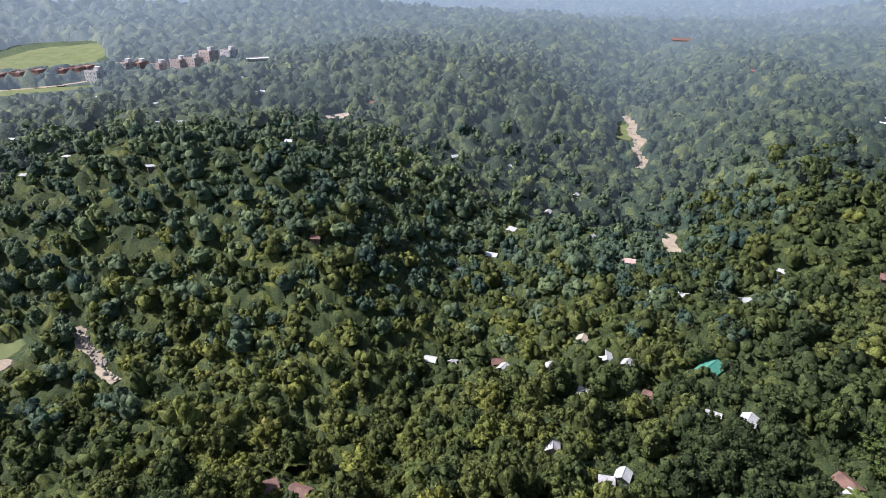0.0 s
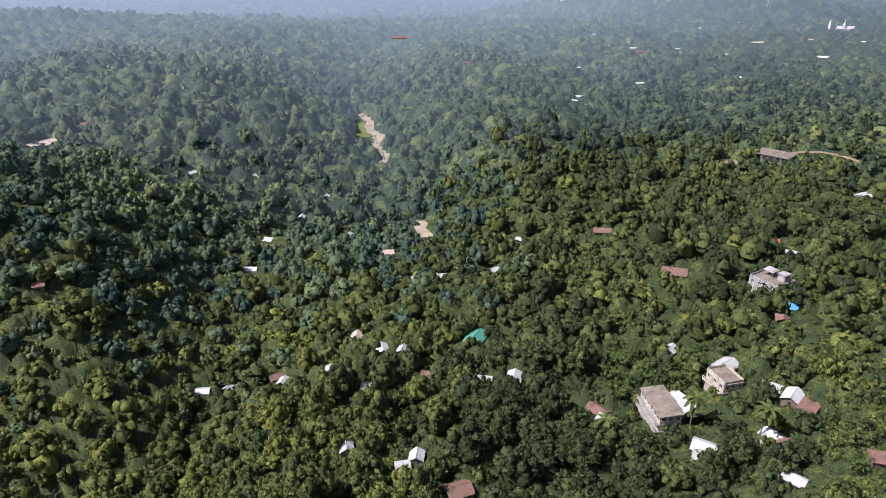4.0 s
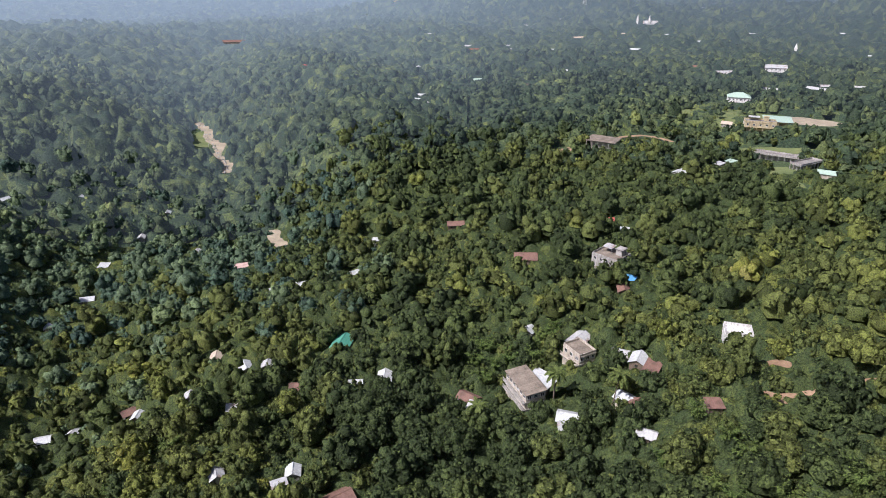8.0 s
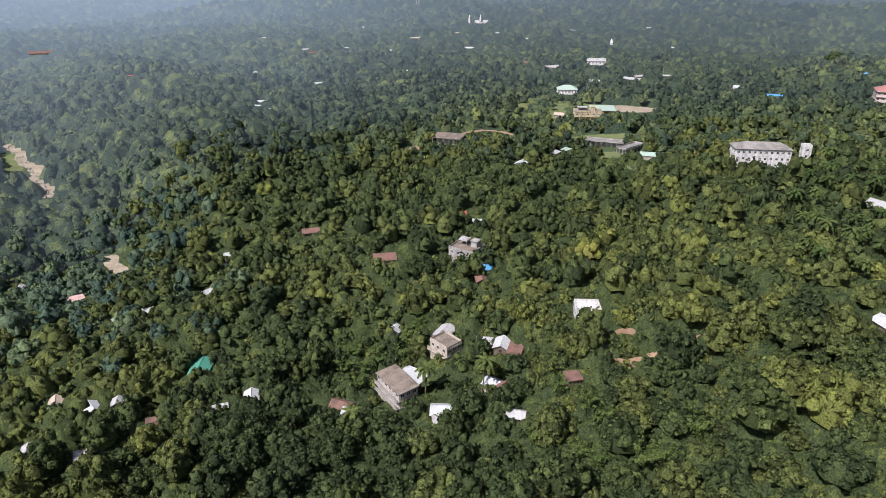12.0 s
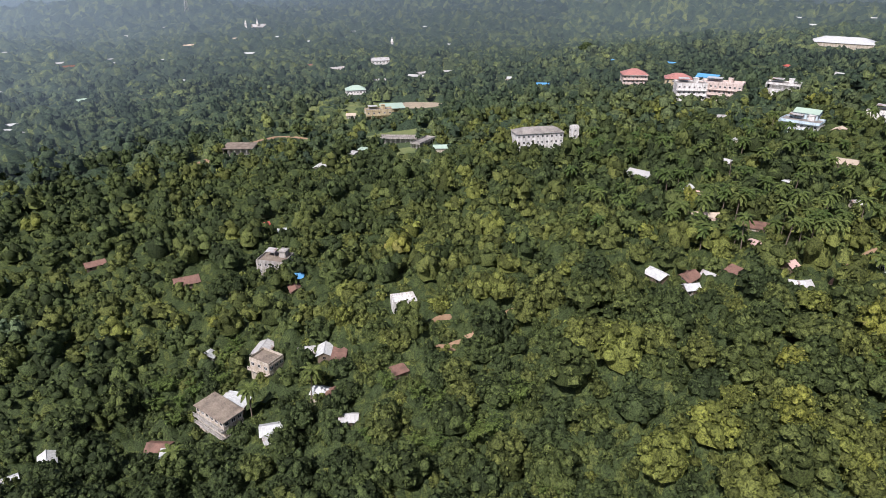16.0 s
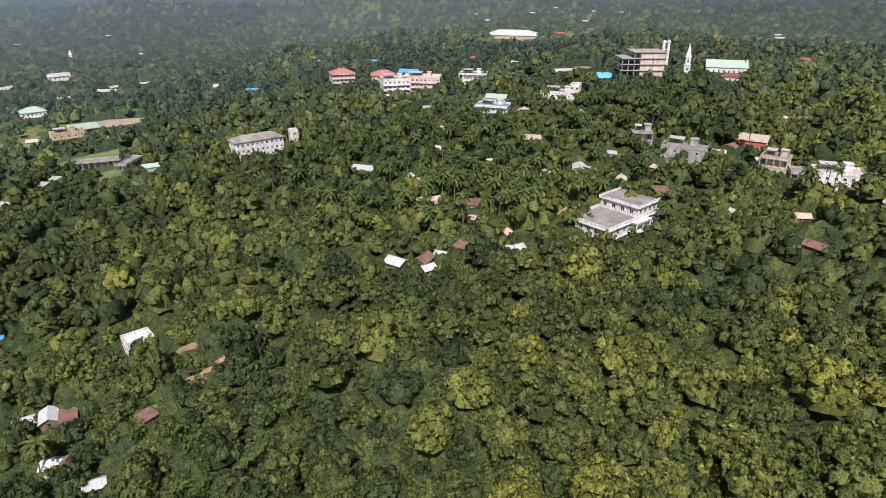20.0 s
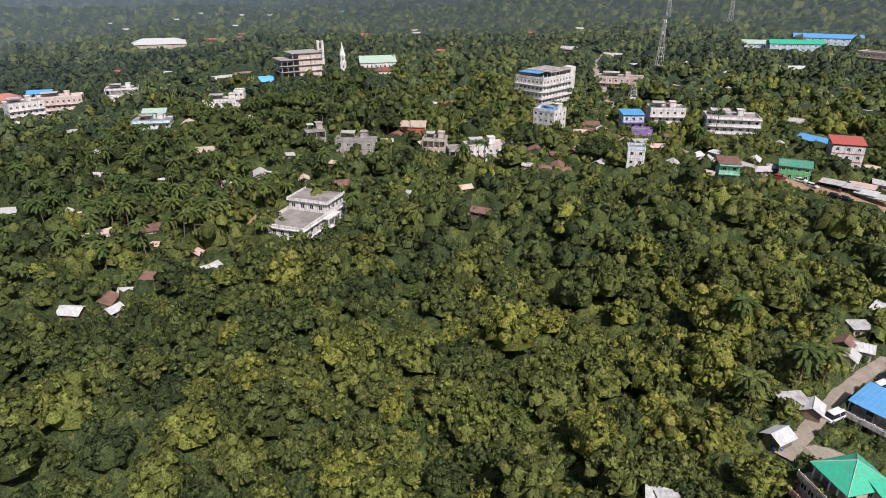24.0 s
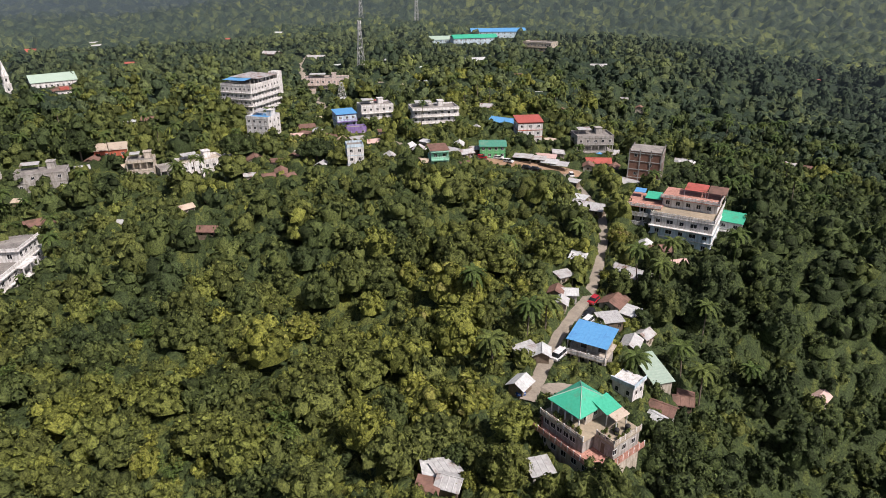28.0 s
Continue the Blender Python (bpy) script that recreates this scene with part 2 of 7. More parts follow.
SAND = surface("pale_dry_sand", (0.21, 0.175, 0.125), (0.38, 0.32, 0.23), 0.12, 0.95, bump=0.4)
GRASS = surface("bright_grass", (0.085, 0.115, 0.042), (0.165, 0.185, 0.07), 0.10, 0.95, bump=0.5, fine=15.0)
TYRE = surface("black_rubber", (0.015, 0.015, 0.015), (0.03, 0.03, 0.03), 2.0, 0.8, bump=0.0)
CAR_WHITE = surface("white_car_paint", (0.66, 0.66, 0.66), (0.74, 0.74, 0.74), 0.5, 0.25, bump=0.0)
CAR_RED = surface("red_car_paint", (0.36, 0.02, 0.03), (0.44, 0.03, 0.04), 0.5, 0.25, bump=0.0)
CAR_BLUE = surface("blue_car_paint", (0.03, 0.10, 0.34), (0.04, 0.13, 0.40), 0.5, 0.25, bump=0.0)
CAR_BLACK = surface("black_car_paint", (0.015, 0.015, 0.017), (0.025, 0.025, 0.028), 0.5, 0.25, bump=0.0)
BARK = surface("grey_brown_bark", (0.09, 0.07, 0.05), (0.20, 0.165, 0.13), 2.0, 0.95, bump=0.6)

# ---- the land ----
# Landforms: heading in degrees, distance and ground height in metres.
NEAR_FORMS = (
    (141, 100, 28), (143, 166, 29), (148, 190, 25), (128, 240, 31), (112, 300, 27), (88, 205, 20), (73, 165, 17),
    (46, 165, 5), (36, 210, -8), (25, 150, -20), (19, 250, -7), (7, 180, -18), (0, 250, -24), (6, 110, -18),
    (156, 150, -10), (168, 130, -22), (161, 300, 2), (146, 123, 27), (150.5, 200, 29), (154, 210, 23), (120, 105, 16), (58, 95, 0), (103, 130, 16), (127, 80, 27), (-50, 110, -35), (-46, 208, -42),
    (-33, 330, 12), (-17, 285, -52), (-21, 430, 8), (-8, 330, -36))
FAR_FORMS = (
    (110, 340, 30), (95, 440, 37), (91, 420, 31), (81, 620, 30), (70, 430, 18), (59, 335, 4), (33, 380, -5), (44, 450, 0),
    (42, 540, 0), (35, 1050, 0), (16, 470, 0), (14, 360, 8), (2, 330, -36), (-1, 520, -38), (-12, 600, 16), (9, 600, 8), (-28, 430, 8), (-38, 700, 2),
    (-22, 820, 14), (-20, 1250, -40), (4, 950, -2), (2, 1350, -40), (147, 1000, 10), (100, 1000, 15), (60, 1000, -5), (130, 560, 35))
FORMS = np.array(NEAR_FORMS + FAR_FORMS, float)
# Gorges (deep) and ridges (negative depth): depth, half width, then heading and distance along the line.
FOLDS = (
         (-45, 140, ((13, 1500), (19, 1380), (25, 1300))), (-36, 120, ((-62, 1050), (-45, 1080), (-30, 1000), (-19, 1060), (-12, 1150))),
         (-60, 220, ((-60, 1900), (-35, 1800), (-8, 2000), (8, 2200))), (-40, 150, ((112, 1500), (126, 1350), (140, 1250), (165, 1200))),
         (-30, 110, ((50, 1350), (62, 1200), (75, 1250))),
         (8, 34, ((-22, 165), (-20.5, 205), (-18.5, 255), (-15, 310), (-11, 350))),
         (9, 42, ((-34, 440), (-25, 415), (-18, 385), (-12, 355), (-3, 350), (3, 335))),
         (15, 55, ((3, 335), (0, 400), (-2, 470), (-2.8, 560), (-4, 680), (-1, 850))),
         (-9, 48, ((-46, 330), (-36, 320), (-28, 290), (-25, 235))),
         (-14, 60, ((-24, 560), (-15, 520), (-9, 470))),
         (-12, 50, ((8, 300), (11, 400), (9, 520), (6, 640))),
         (9, 50, ((18, 620), (20, 480), (17, 330), (13, 265))))


def waves(x, y, size, seed):
    """Smooth uneven swells of about the given size, between -1 and 1."""
    rng = np.random.RandomState(seed)
    out = 0
    for k in range(7):
        a, p, s = rng.uniform(0, 6.283), rng.uniform(0, 6.283), size * rng.uniform(0.6, 1.5)
        out = out + np.sin((x * math.cos(a) + y * math.sin(a)) * 6.283 / s + p)
    return out / 4.0


def land(x, y):
    """Height of the ground."""
    x, y = np.asarray(x, float), np.asarray(y, float)
    r = np.maximum(np.hypot(x, y), 1.0)
    h, lr = np.arctan2(x, y), np.log(np.maximum(r, 60.0))
    total, weight = np.zeros_like(r) + 0.002 * 0.0, np.zeros_like(r) + 0.002
    for fh, fd, fz in FORMS:
        dh = (h - math.radians(fh) + math.pi) % (2 * math.pi) - math.pi
        w = np.exp(-(dh ** 2 + ((lr - math.log(fd)) * 0.8) ** 2) / 0.055)
        total, weight = total + w * fz, weight + w
    z = total / weight
    for depth, wide, line in FOLDS:
        spots = [(d * math.sin(radians(a)), d * math.cos(radians(a))) for a, d in line]
        near = np.full_like(r, 1e9)
        for (ax, ay), (bx, by) in zip(spots, spots[1:]):
            t = np.clip(((x - ax) * (bx - ax) + (y - ay) * (by - ay)) / ((bx - ax) ** 2 + (by - ay) ** 2), 0, 1)
            near = np.minimum(near, (x - ax - t * (bx - ax)) ** 2 + (y - ay - t * (by - ay)) ** 2)
        z = z - depth / (1 + near / wide ** 2) ** 1.5
    z = z + waves(x, y, 140.0, 3) * 3.0 * np.clip(r / 300.0, 0, 1) + waves(x, y, 420.0, 4) * 9.0 * np.clip((r - 400) / 800.0, 0, 1)
    core = np.clip((r - 8) / 50.0, 0, 1)
    z = z * core * core * (3 - 2 * core)
    far = np.clip((r - 1250) / 800.0, 0, 1)
    far = far * far * (3 - 2 * far)
    hazy = np.clip((math.radians(14) - h) / math.radians(20), 0, 1)
    hills = -25 + 35 * waves(x, y, 1500.0, 9) + 25 * waves(x, y, 700.0, 10) + np.clip((r - 2500) / 2000.0, 0, 1) * 60
    plain = -70 + 10 * waves(x, y, 900.0, 11) + np.clip((r - 3300) / 1400.0, 0, 1) * 150
    return z * (1 - far) + far * (hills * (1 - hazy) + plain * hazy)


def at(heading, distance, up=0.0):
    """A spot on the ground by heading and distance from below the drone."""
    x, y = distance * math.sin(radians(heading)), distance * math.cos(radians(heading))
    return Vector((x, y, float(land(x, y)) + up))


def mesh_from(name, verts, faces, mat, tint=None, smooth=False):
    """A mesh out of arrays: verts (n, 3), faces (m, 4) or (m, 3)."""
    me = bpy.data.meshes.new(name)
    n, (m, k) = len(verts), faces.shape
    me.vertices.add(n)
    me.vertices.foreach_set("co", np.asarray(verts, np.float32).ravel())
    me.loops.add(m * k)
    me.loops.foreach_set("vertex_index", faces.astype(np.int32).ravel())
    me.polygons.add(m)
    me.polygons.foreach_set("loop_start", np.arange(0, m * k, k, dtype=np.int32))
    me.update(calc_edges=True)
    if smooth:
        me.polygons.foreach_set("use_smooth", np.ones(m, bool))
    if tint is not None:
        me.attributes.new("tint", "FLOAT", "FACE").data.foreach_set("value", np.asarray(tint, np.float32))
    me.materials.append(mat)
    return me


def grid_sheet(radii, headings):
    rr, hh = np.meshgrid(radii, np.radians(headings), indexing="ij")
    x, y = rr * np.sin(hh), rr * np.cos(hh)
    v = np.stack([x, y, land(x, y)], -1).reshape(-1, 3)
    a, b = len(radii), len(headings)
    i, j = np.meshgrid(np.arange(a - 1), np.arange(b - 1), indexing="ij")
    k = (i * b + j).ravel()
    return v, np.stack([k, k + b, k + b + 1, k + 1], -1)


radii = np.concatenate([[0.0], np.geomspace(8, 4900, 190)])
gv, gf = grid_sheet(radii, np.linspace(-180, 180, 361))
ground = tagged(new("ground", mesh_from("ground", gv, gf, GROUND, smooth=True)), "hilly ground of leaf litter and reddish soil under the forest", "ground", kind="structure")


def ball(lat, lon, top_only=False):
    """A sphere of quads."""
    th = np.linspace(0.05, math.pi * (0.62 if top_only else 0.95), lat + 1)
    v = np.array([[math.sin(a) * math.cos(b), math.sin(a) * math.sin(b), math.cos(a)] for a in th for b in np.linspace(0, 2 * math.pi, lon, endpoint=False)])
    f = [[i * lon + j, (i + 1) * lon + j, (i + 1) * lon + (j + 1) % lon, i * lon + (j + 1) % lon] for i in range(lat) for j in range(lon)]
    return v, np.array(f)


def leaf_quads(centres, outward, size, rng):
    """Uneven tufts of leaves, facing roughly outward."""
    n = len(centres)
    nrm = outward + rng.normal(0, 0.38, (n, 3)) + (0, 0, 0.25)
    nrm /= np.linalg.norm(nrm, axis=1, keepdims=True)
    side = np.cross(nrm, rng.normal(0, 1, (n, 3)))
    side /= np.linalg.norm(side, axis=1, keepdims=True)
    up = np.cross(nrm, side)
    s = size * rng.uniform(0.55, 1.4, (n, 1))
    w = s * rng.uniform(0.4, 0.85, (n, 1))
    dip = nrm * s * 0.25
    q = np.stack([centres - up * s - dip, centres + side * w, centres + up * s - dip, centres - side * w], 1)
    return q.reshape(-1, 3), np.arange(4 * n).reshape(n, 4)


def crown(rng, lobes, leaves, size, flat=0.85, lat=3, lon=7, reach=1.2, bulk=1.0, loose=0.24):
    """A crown about 1 in radius, standing on z = 0: boughs bunched over a dome, with leaf tufts all over them."""
    vs, fs, n0 = [], [], 0
    if lobes > 1:
        v, f = ball(2, 7, True)
        vs.append(v * (1 + 0.1 * rng.normal(0, 1, (len(v), 1))) * (0.66, 0.66, 0.62 * flat) + (0, 0, 0.18 * flat)); fs.append(f); n0 = len(v)
    for k in range(lobes):
        a = k * 2.399 + rng.uniform(-0.4, 0.4)
        c = 1 - reach * (k + 0.4) / lobes if lobes > 1 else 1.0
        w = math.sqrt(max(0.0, 1 - c * c))
        out = rng.uniform(0.5, 0.76) if lobes > 1 else 0.0
        rad = rng.uniform(0.2, 0.44) * bulk * ((11 / lobes) ** 0.42 if lobes > 1 else 2.0)
        p = np.array([math.cos(a) * w * out, math.sin(a) * w * out, flat * (0.3 + c * out * 0.95) + rng.uniform(-0.1, 0.1)])
        if lat:
            v, f = ball(lat, lon, True)
            turn = rng.uniform(0, 6.283)
            v = np.stack([v[:, 0] * math.cos(turn) - v[:, 1] * math.sin(turn), v[:, 0] * math.sin(turn) + v[:, 1] * math.cos(turn), v[:, 2]], -1)
            vs.append(p + v * (1 + loose * rng.normal(0, 1, (len(v), 1))) * rad * 0.8 * (1, 1, 0.85)); fs.append(f + n0); n0 += len(v)
        m = leaves // lobes
        if m:
            d3 = rng.normal(0, 1, (m, 3)); d3[:, 2] = np.abs(d3[:, 2]) * 1.1 - 0.4
            d3 /= np.linalg.norm(d3, axis=1, keepdims=True)
            q, f = leaf_quads(p + d3 * rad * (1, 1, 0.85) * rng.uniform(0.72, 1.3, (m, 1)), d3, size, rng)
            vs.append(q); fs.append(f + n0); n0 += len(q)
    return np.concatenate(vs), np.concatenate(fs)


# ---- building kit ----
class Geo:
    """Gathers corners and faces of one mesh."""

    def __init__(self):
        self.v, self.f = [], []

    def add(self, verts, faces):
        n = len(self.v)
        self.v += [tuple(p) for p in verts]
        self.f += [tuple(i + n for i in face) for face in faces]
        return self

    def box(self, x0, x1, y0, y1, z0, z1):
        v = [(x0, y0, z0), (x1, y0, z0), (x1, y1, z0), (x0, y1, z0), (x0, y0, z1), (x1, y0, z1), (x1, y1, z1), (x0, y1, z1)]
        return self.add(v, [(0, 3, 2, 1), (4, 5, 6, 7), (0, 1, 5, 4), (1, 2, 6, 5), (2, 3, 7, 6), (3, 0, 4, 7)])

    def slab(self, points, thick):
        """A flat or tilted plate under the given outline."""
        n = len(points)
        v = list(points) + [(x, y, z - thick) for x, y, z in points]
        return self.add(v, [tuple(range(n)), tuple(reversed(range(n, 2 * n)))] + [(i, i + n, (i + 1) % n + n, (i + 1) % n) for i in range(n)])

    def tube(self, p, q, r, r2=None, n=6):
        p, q = Vector(p), Vector(q)
        r2 = r if r2 is None else r2
        turn = (q - p).to_track_quat("Z", "Y").to_matrix() if (q - p).length > 1e-6 else Matrix.Identity(3)
        v = [p + turn @ Vector((math.cos(a) * r, math.sin(a) * r, 0)) for a in (k * 6.2832 / n for k in range(n))]
        v += [q + turn @ Vector((math.cos(a) * r2, math.sin(a) * r2, 0)) for a in (k * 6.2832 / n for k in range(n))]
        return self.add(v, [(i, (i + 1) % n, (i + 1) % n + n, i + n) for i in range(n)] + [tuple(reversed(range(n))), tuple(range(n, 2 * n))])

    def mesh(self, name, mat):
        me = bpy.data.meshes.new(name)
        me.from_pydata(self.v, [], self.f)
        me.materials.append(mat)
        return me


def part(name, geo, mat, parent, label=""):
    ob = new(name, geo.mesh(name, mat))
    ob.parent = parent
    return tagged(ob, label)


OPEN = []    # cleared ground: x, y, radius
SIGHT = []   # heading, half width in radians, distance, height to stay visible


def thing(name, label, category, heading, distance, turn=0.0, size=6.0, up=0.0, group="", show=0.5, tall=3.0):
    """An empty at the base of a thing; with turn 0 its front looks back along the heading."""
    p = at(heading, distance, up)
    ob = new(name)
    ob.matrix_world = Matrix.Translation(p) @ pose(0, 0, 0, 0, 0, -heading + turn)
    OPEN.append((p.x, p.y, size * 0.5 + 0.3))
    SIGHT.append((radians(heading), size * 0.36 / distance, distance - size * 0.3, p.z + tall * show))
    return tagged(ob, label, category, group)


WINDOW_MESHES = {}


def window(parent, x, y, z, w, h, side="front", frame_mat=None):
    """A framed pane set on a wall; side tells which wall it is on."""
    key = (round(w, 2), round(h, 2), frame_mat)
    if key not in WINDOW_MESHES:
        g = Geo()
        b = 0.09
        g.box(-w / 2, w / 2, -0.07, 0.05, -h / 2, -h / 2 + b).box(-w / 2, w / 2, -0.07, 0.05, h / 2 - b, h / 2)
        g.box(-w / 2, -w / 2 + b, -0.07, 0.05, -h / 2 + b, h / 2 - b).box(w / 2 - b, w / 2, -0.07, 0.05, -h / 2 + b, h / 2 - b)
        if w > 0.9:
            g.box(-b / 3, b / 3, -0.06, 0.05, -h / 2 + b, h / 2 - b)
        WINDOW_MESHES[key] = (g.mesh("window", frame_mat or WHITE), Geo().box(-w / 2 + b, w / 2 - b, -0.02, 0.04, -h / 2 + b, h / 2 - b).mesh("pane", DARK))
    a, p = WINDOW_MESHES[key]
    ob = new("window", a)
    ob.parent = parent
    ob.matrix_local = pose(x, y, z, 0, 0, {"front": 0, "right": 90, "back": 180, "left": -90}[side])
    pane = new("pane", p)
    pane.parent = ob
    return ob


def doorway(parent, x, y, z, w=0.9, h=2.05, side="front", mat=None):
    g = Geo().box(-w / 2, w / 2, -0.06, 0.04, 0, h)
    ob = part("door", g, mat or WOOD, parent)
    ob.matrix_local = pose(x, y, z, 0, 0, {"front": 0, "right": 90, "back": 180, "left": -90}[side])
    return ob


def ribbed(g, a, b, c, d, step=0.85):
    """A sheet roof plane with raised seams: a, b along the eaves, c, d along the ridge above b and a."""
    a, b, c, d = (Vector(p) for p in (a, b, c, d))
    n = max(2, int((b - a).length / step))
    line = []
    for k in range(n):
        line += [(k / n, 0.0), ((k + 0.8) / n, 0.0), ((k + 0.9) / n, 0.06)]
    line.append((1.0, 0.0))
    m = len(line)
    v = [a.lerp(b, t) + Vector((0, 0, u)) for t, u in line] + [d.lerp(c, t) + Vector((0, 0, u)) for t, u in line]
    v += [p - Vector((0, 0, 0.07)) for p in (a, b, c, d)]
    f = [(i, i + 1, m + i + 1, m + i) for i in range(m - 1)]
    f += [(2 * m + 3, 2 * m + 2, 2 * m + 1, 2 * m), (0, 2 * m, 2 * m + 1) + tuple(range(m - 1, 0, -1)), (2 * m + 3, m) + tuple(range(m + 1, 2 * m)) + (2 * m + 2,), (0, m, 2 * m + 3, 2 * m), (m - 1, 2 * m + 1, 2 * m + 2, 2 * m - 1)]
    g.add(v, f)


ROOF_WORDS = {"bright_zinc_sheet": "bright zinc", "weathered_zinc_sheet": "weathered grey tin", "rusty_tin_sheet": "rusty brown tin", "red_painted_sheet": "red painted tin",
              "blue_painted_sheet": "blue painted tin", "green_painted_sheet": "green painted tin", "pale_green_sheet": "pale green tin", "dark_green_sheet": "dark green tin",
              "tan_dusty_sheet": "dusty tan tin", "pinkish_faded_sheet": "faded pinkish tin"}


def gable_roof(parent, w, d, z, rise, mat, over=0.5, name="roof"):
    x, y = w / 2 + over, d / 2 + over
    for s in (-1, 1):
        g = Geo()
        ribbed(g, (-x * s * -1, s * y, z - rise * over / (d / 2)), (x * s * -1, s * y, z - rise * over / (d / 2)), (x * s * -1, 0, z + rise), (-x * s * -1, 0, z + rise))
        part(name, g, mat, parent)
    part("ridge_cap", Geo().tube((-x, 0, z + rise + 0.02), (x, 0, z + rise + 0.02), 0.1, n=5), mat, parent)


def shed_roof(parent, w, d, z, rise, mat, over=0.45):
    x, y = w / 2 + over, d / 2 + over
    g = Geo()
    ribbed(g, (-x, -y, z), (x, -y, z), (x, y, z + rise), (-x, y, z + rise))
    return part("roof", g, mat, parent)


def hip_roof(parent, w, d, z, rise, mat, over=0.6):
    x, y = w / 2 + over, d / 2 + over
    k = max(0.0, x - y)
    c = [(-x, -y, z), (x, -y, z), (x, y, z), (-x, y, z)]
    r = [(-k, 0, z + rise), (k, 0, z + rise)]
    for pts in ([c[0], c[1], r[1], r[0]], [c[2], c[3], r[0], r[1]]):
        part("roof", Geo().slab(pts, 0.08), mat, parent)
    for pts in ([c[1], c[2], r[1]], [c[3], c[0], r[0]]):
        part("roof", Geo().slab(pts, 0.08), mat, parent)


def tin_house(heading, distance, w, d, turn, roof, wall, style="gable", h=2.4):
    """A small one-storey house under sheets of tin."""
    ob = thing("house", f"small house with a {ROOF_WORDS[roof.name]} roof among trees", "house", heading, distance, turn, max(w, d) + 1, group="village houses", tall=h + 0.8, show=1.0)
    part("wall", Geo().box(-w / 2, w / 2, -d / 2, d / 2, -2.5, h), wall, ob)
    rise = 0.16 * d + 0.35
    if style == "gable":
        for s in (-1, 1):
            g = Geo().add([(s * w / 2, -d / 2, h), (s * w / 2, d / 2, h), (s * w / 2, 0, h + rise - 0.1), (s * (w / 2 - 0.12), -d / 2, h), (s * (w / 2 - 0.12), d / 2, h), (s * (w / 2 - 0.12), 0, h + rise - 0.1)],
                  [(0, 1, 2), (3, 5, 4), (0, 2, 5, 3), (1, 4, 5, 2)])
            part("gable", g, wall, ob)
        gable_roof(ob, w, d, h + 0.03, rise, roof)
    elif style == "hip":
        hip_roof(ob, w, d, h + 0.03, rise, roof)
    else:
        shed_roof(ob, w, d, h + 0.1, 0.12 * d, roof)
    if w > 3.5 and distance < 300:
        doorway(ob, w * 0.12, -d / 2, 0)
        for x in (-w * 0.28, w * 0.34):
            window(ob, x, -d / 2, 1.4, 0.95, 0.95, frame_mat=WOOD)
        window(ob, -w / 2, 0, 1.4, 0.95, 0.95, "left", WOOD)
    return ob


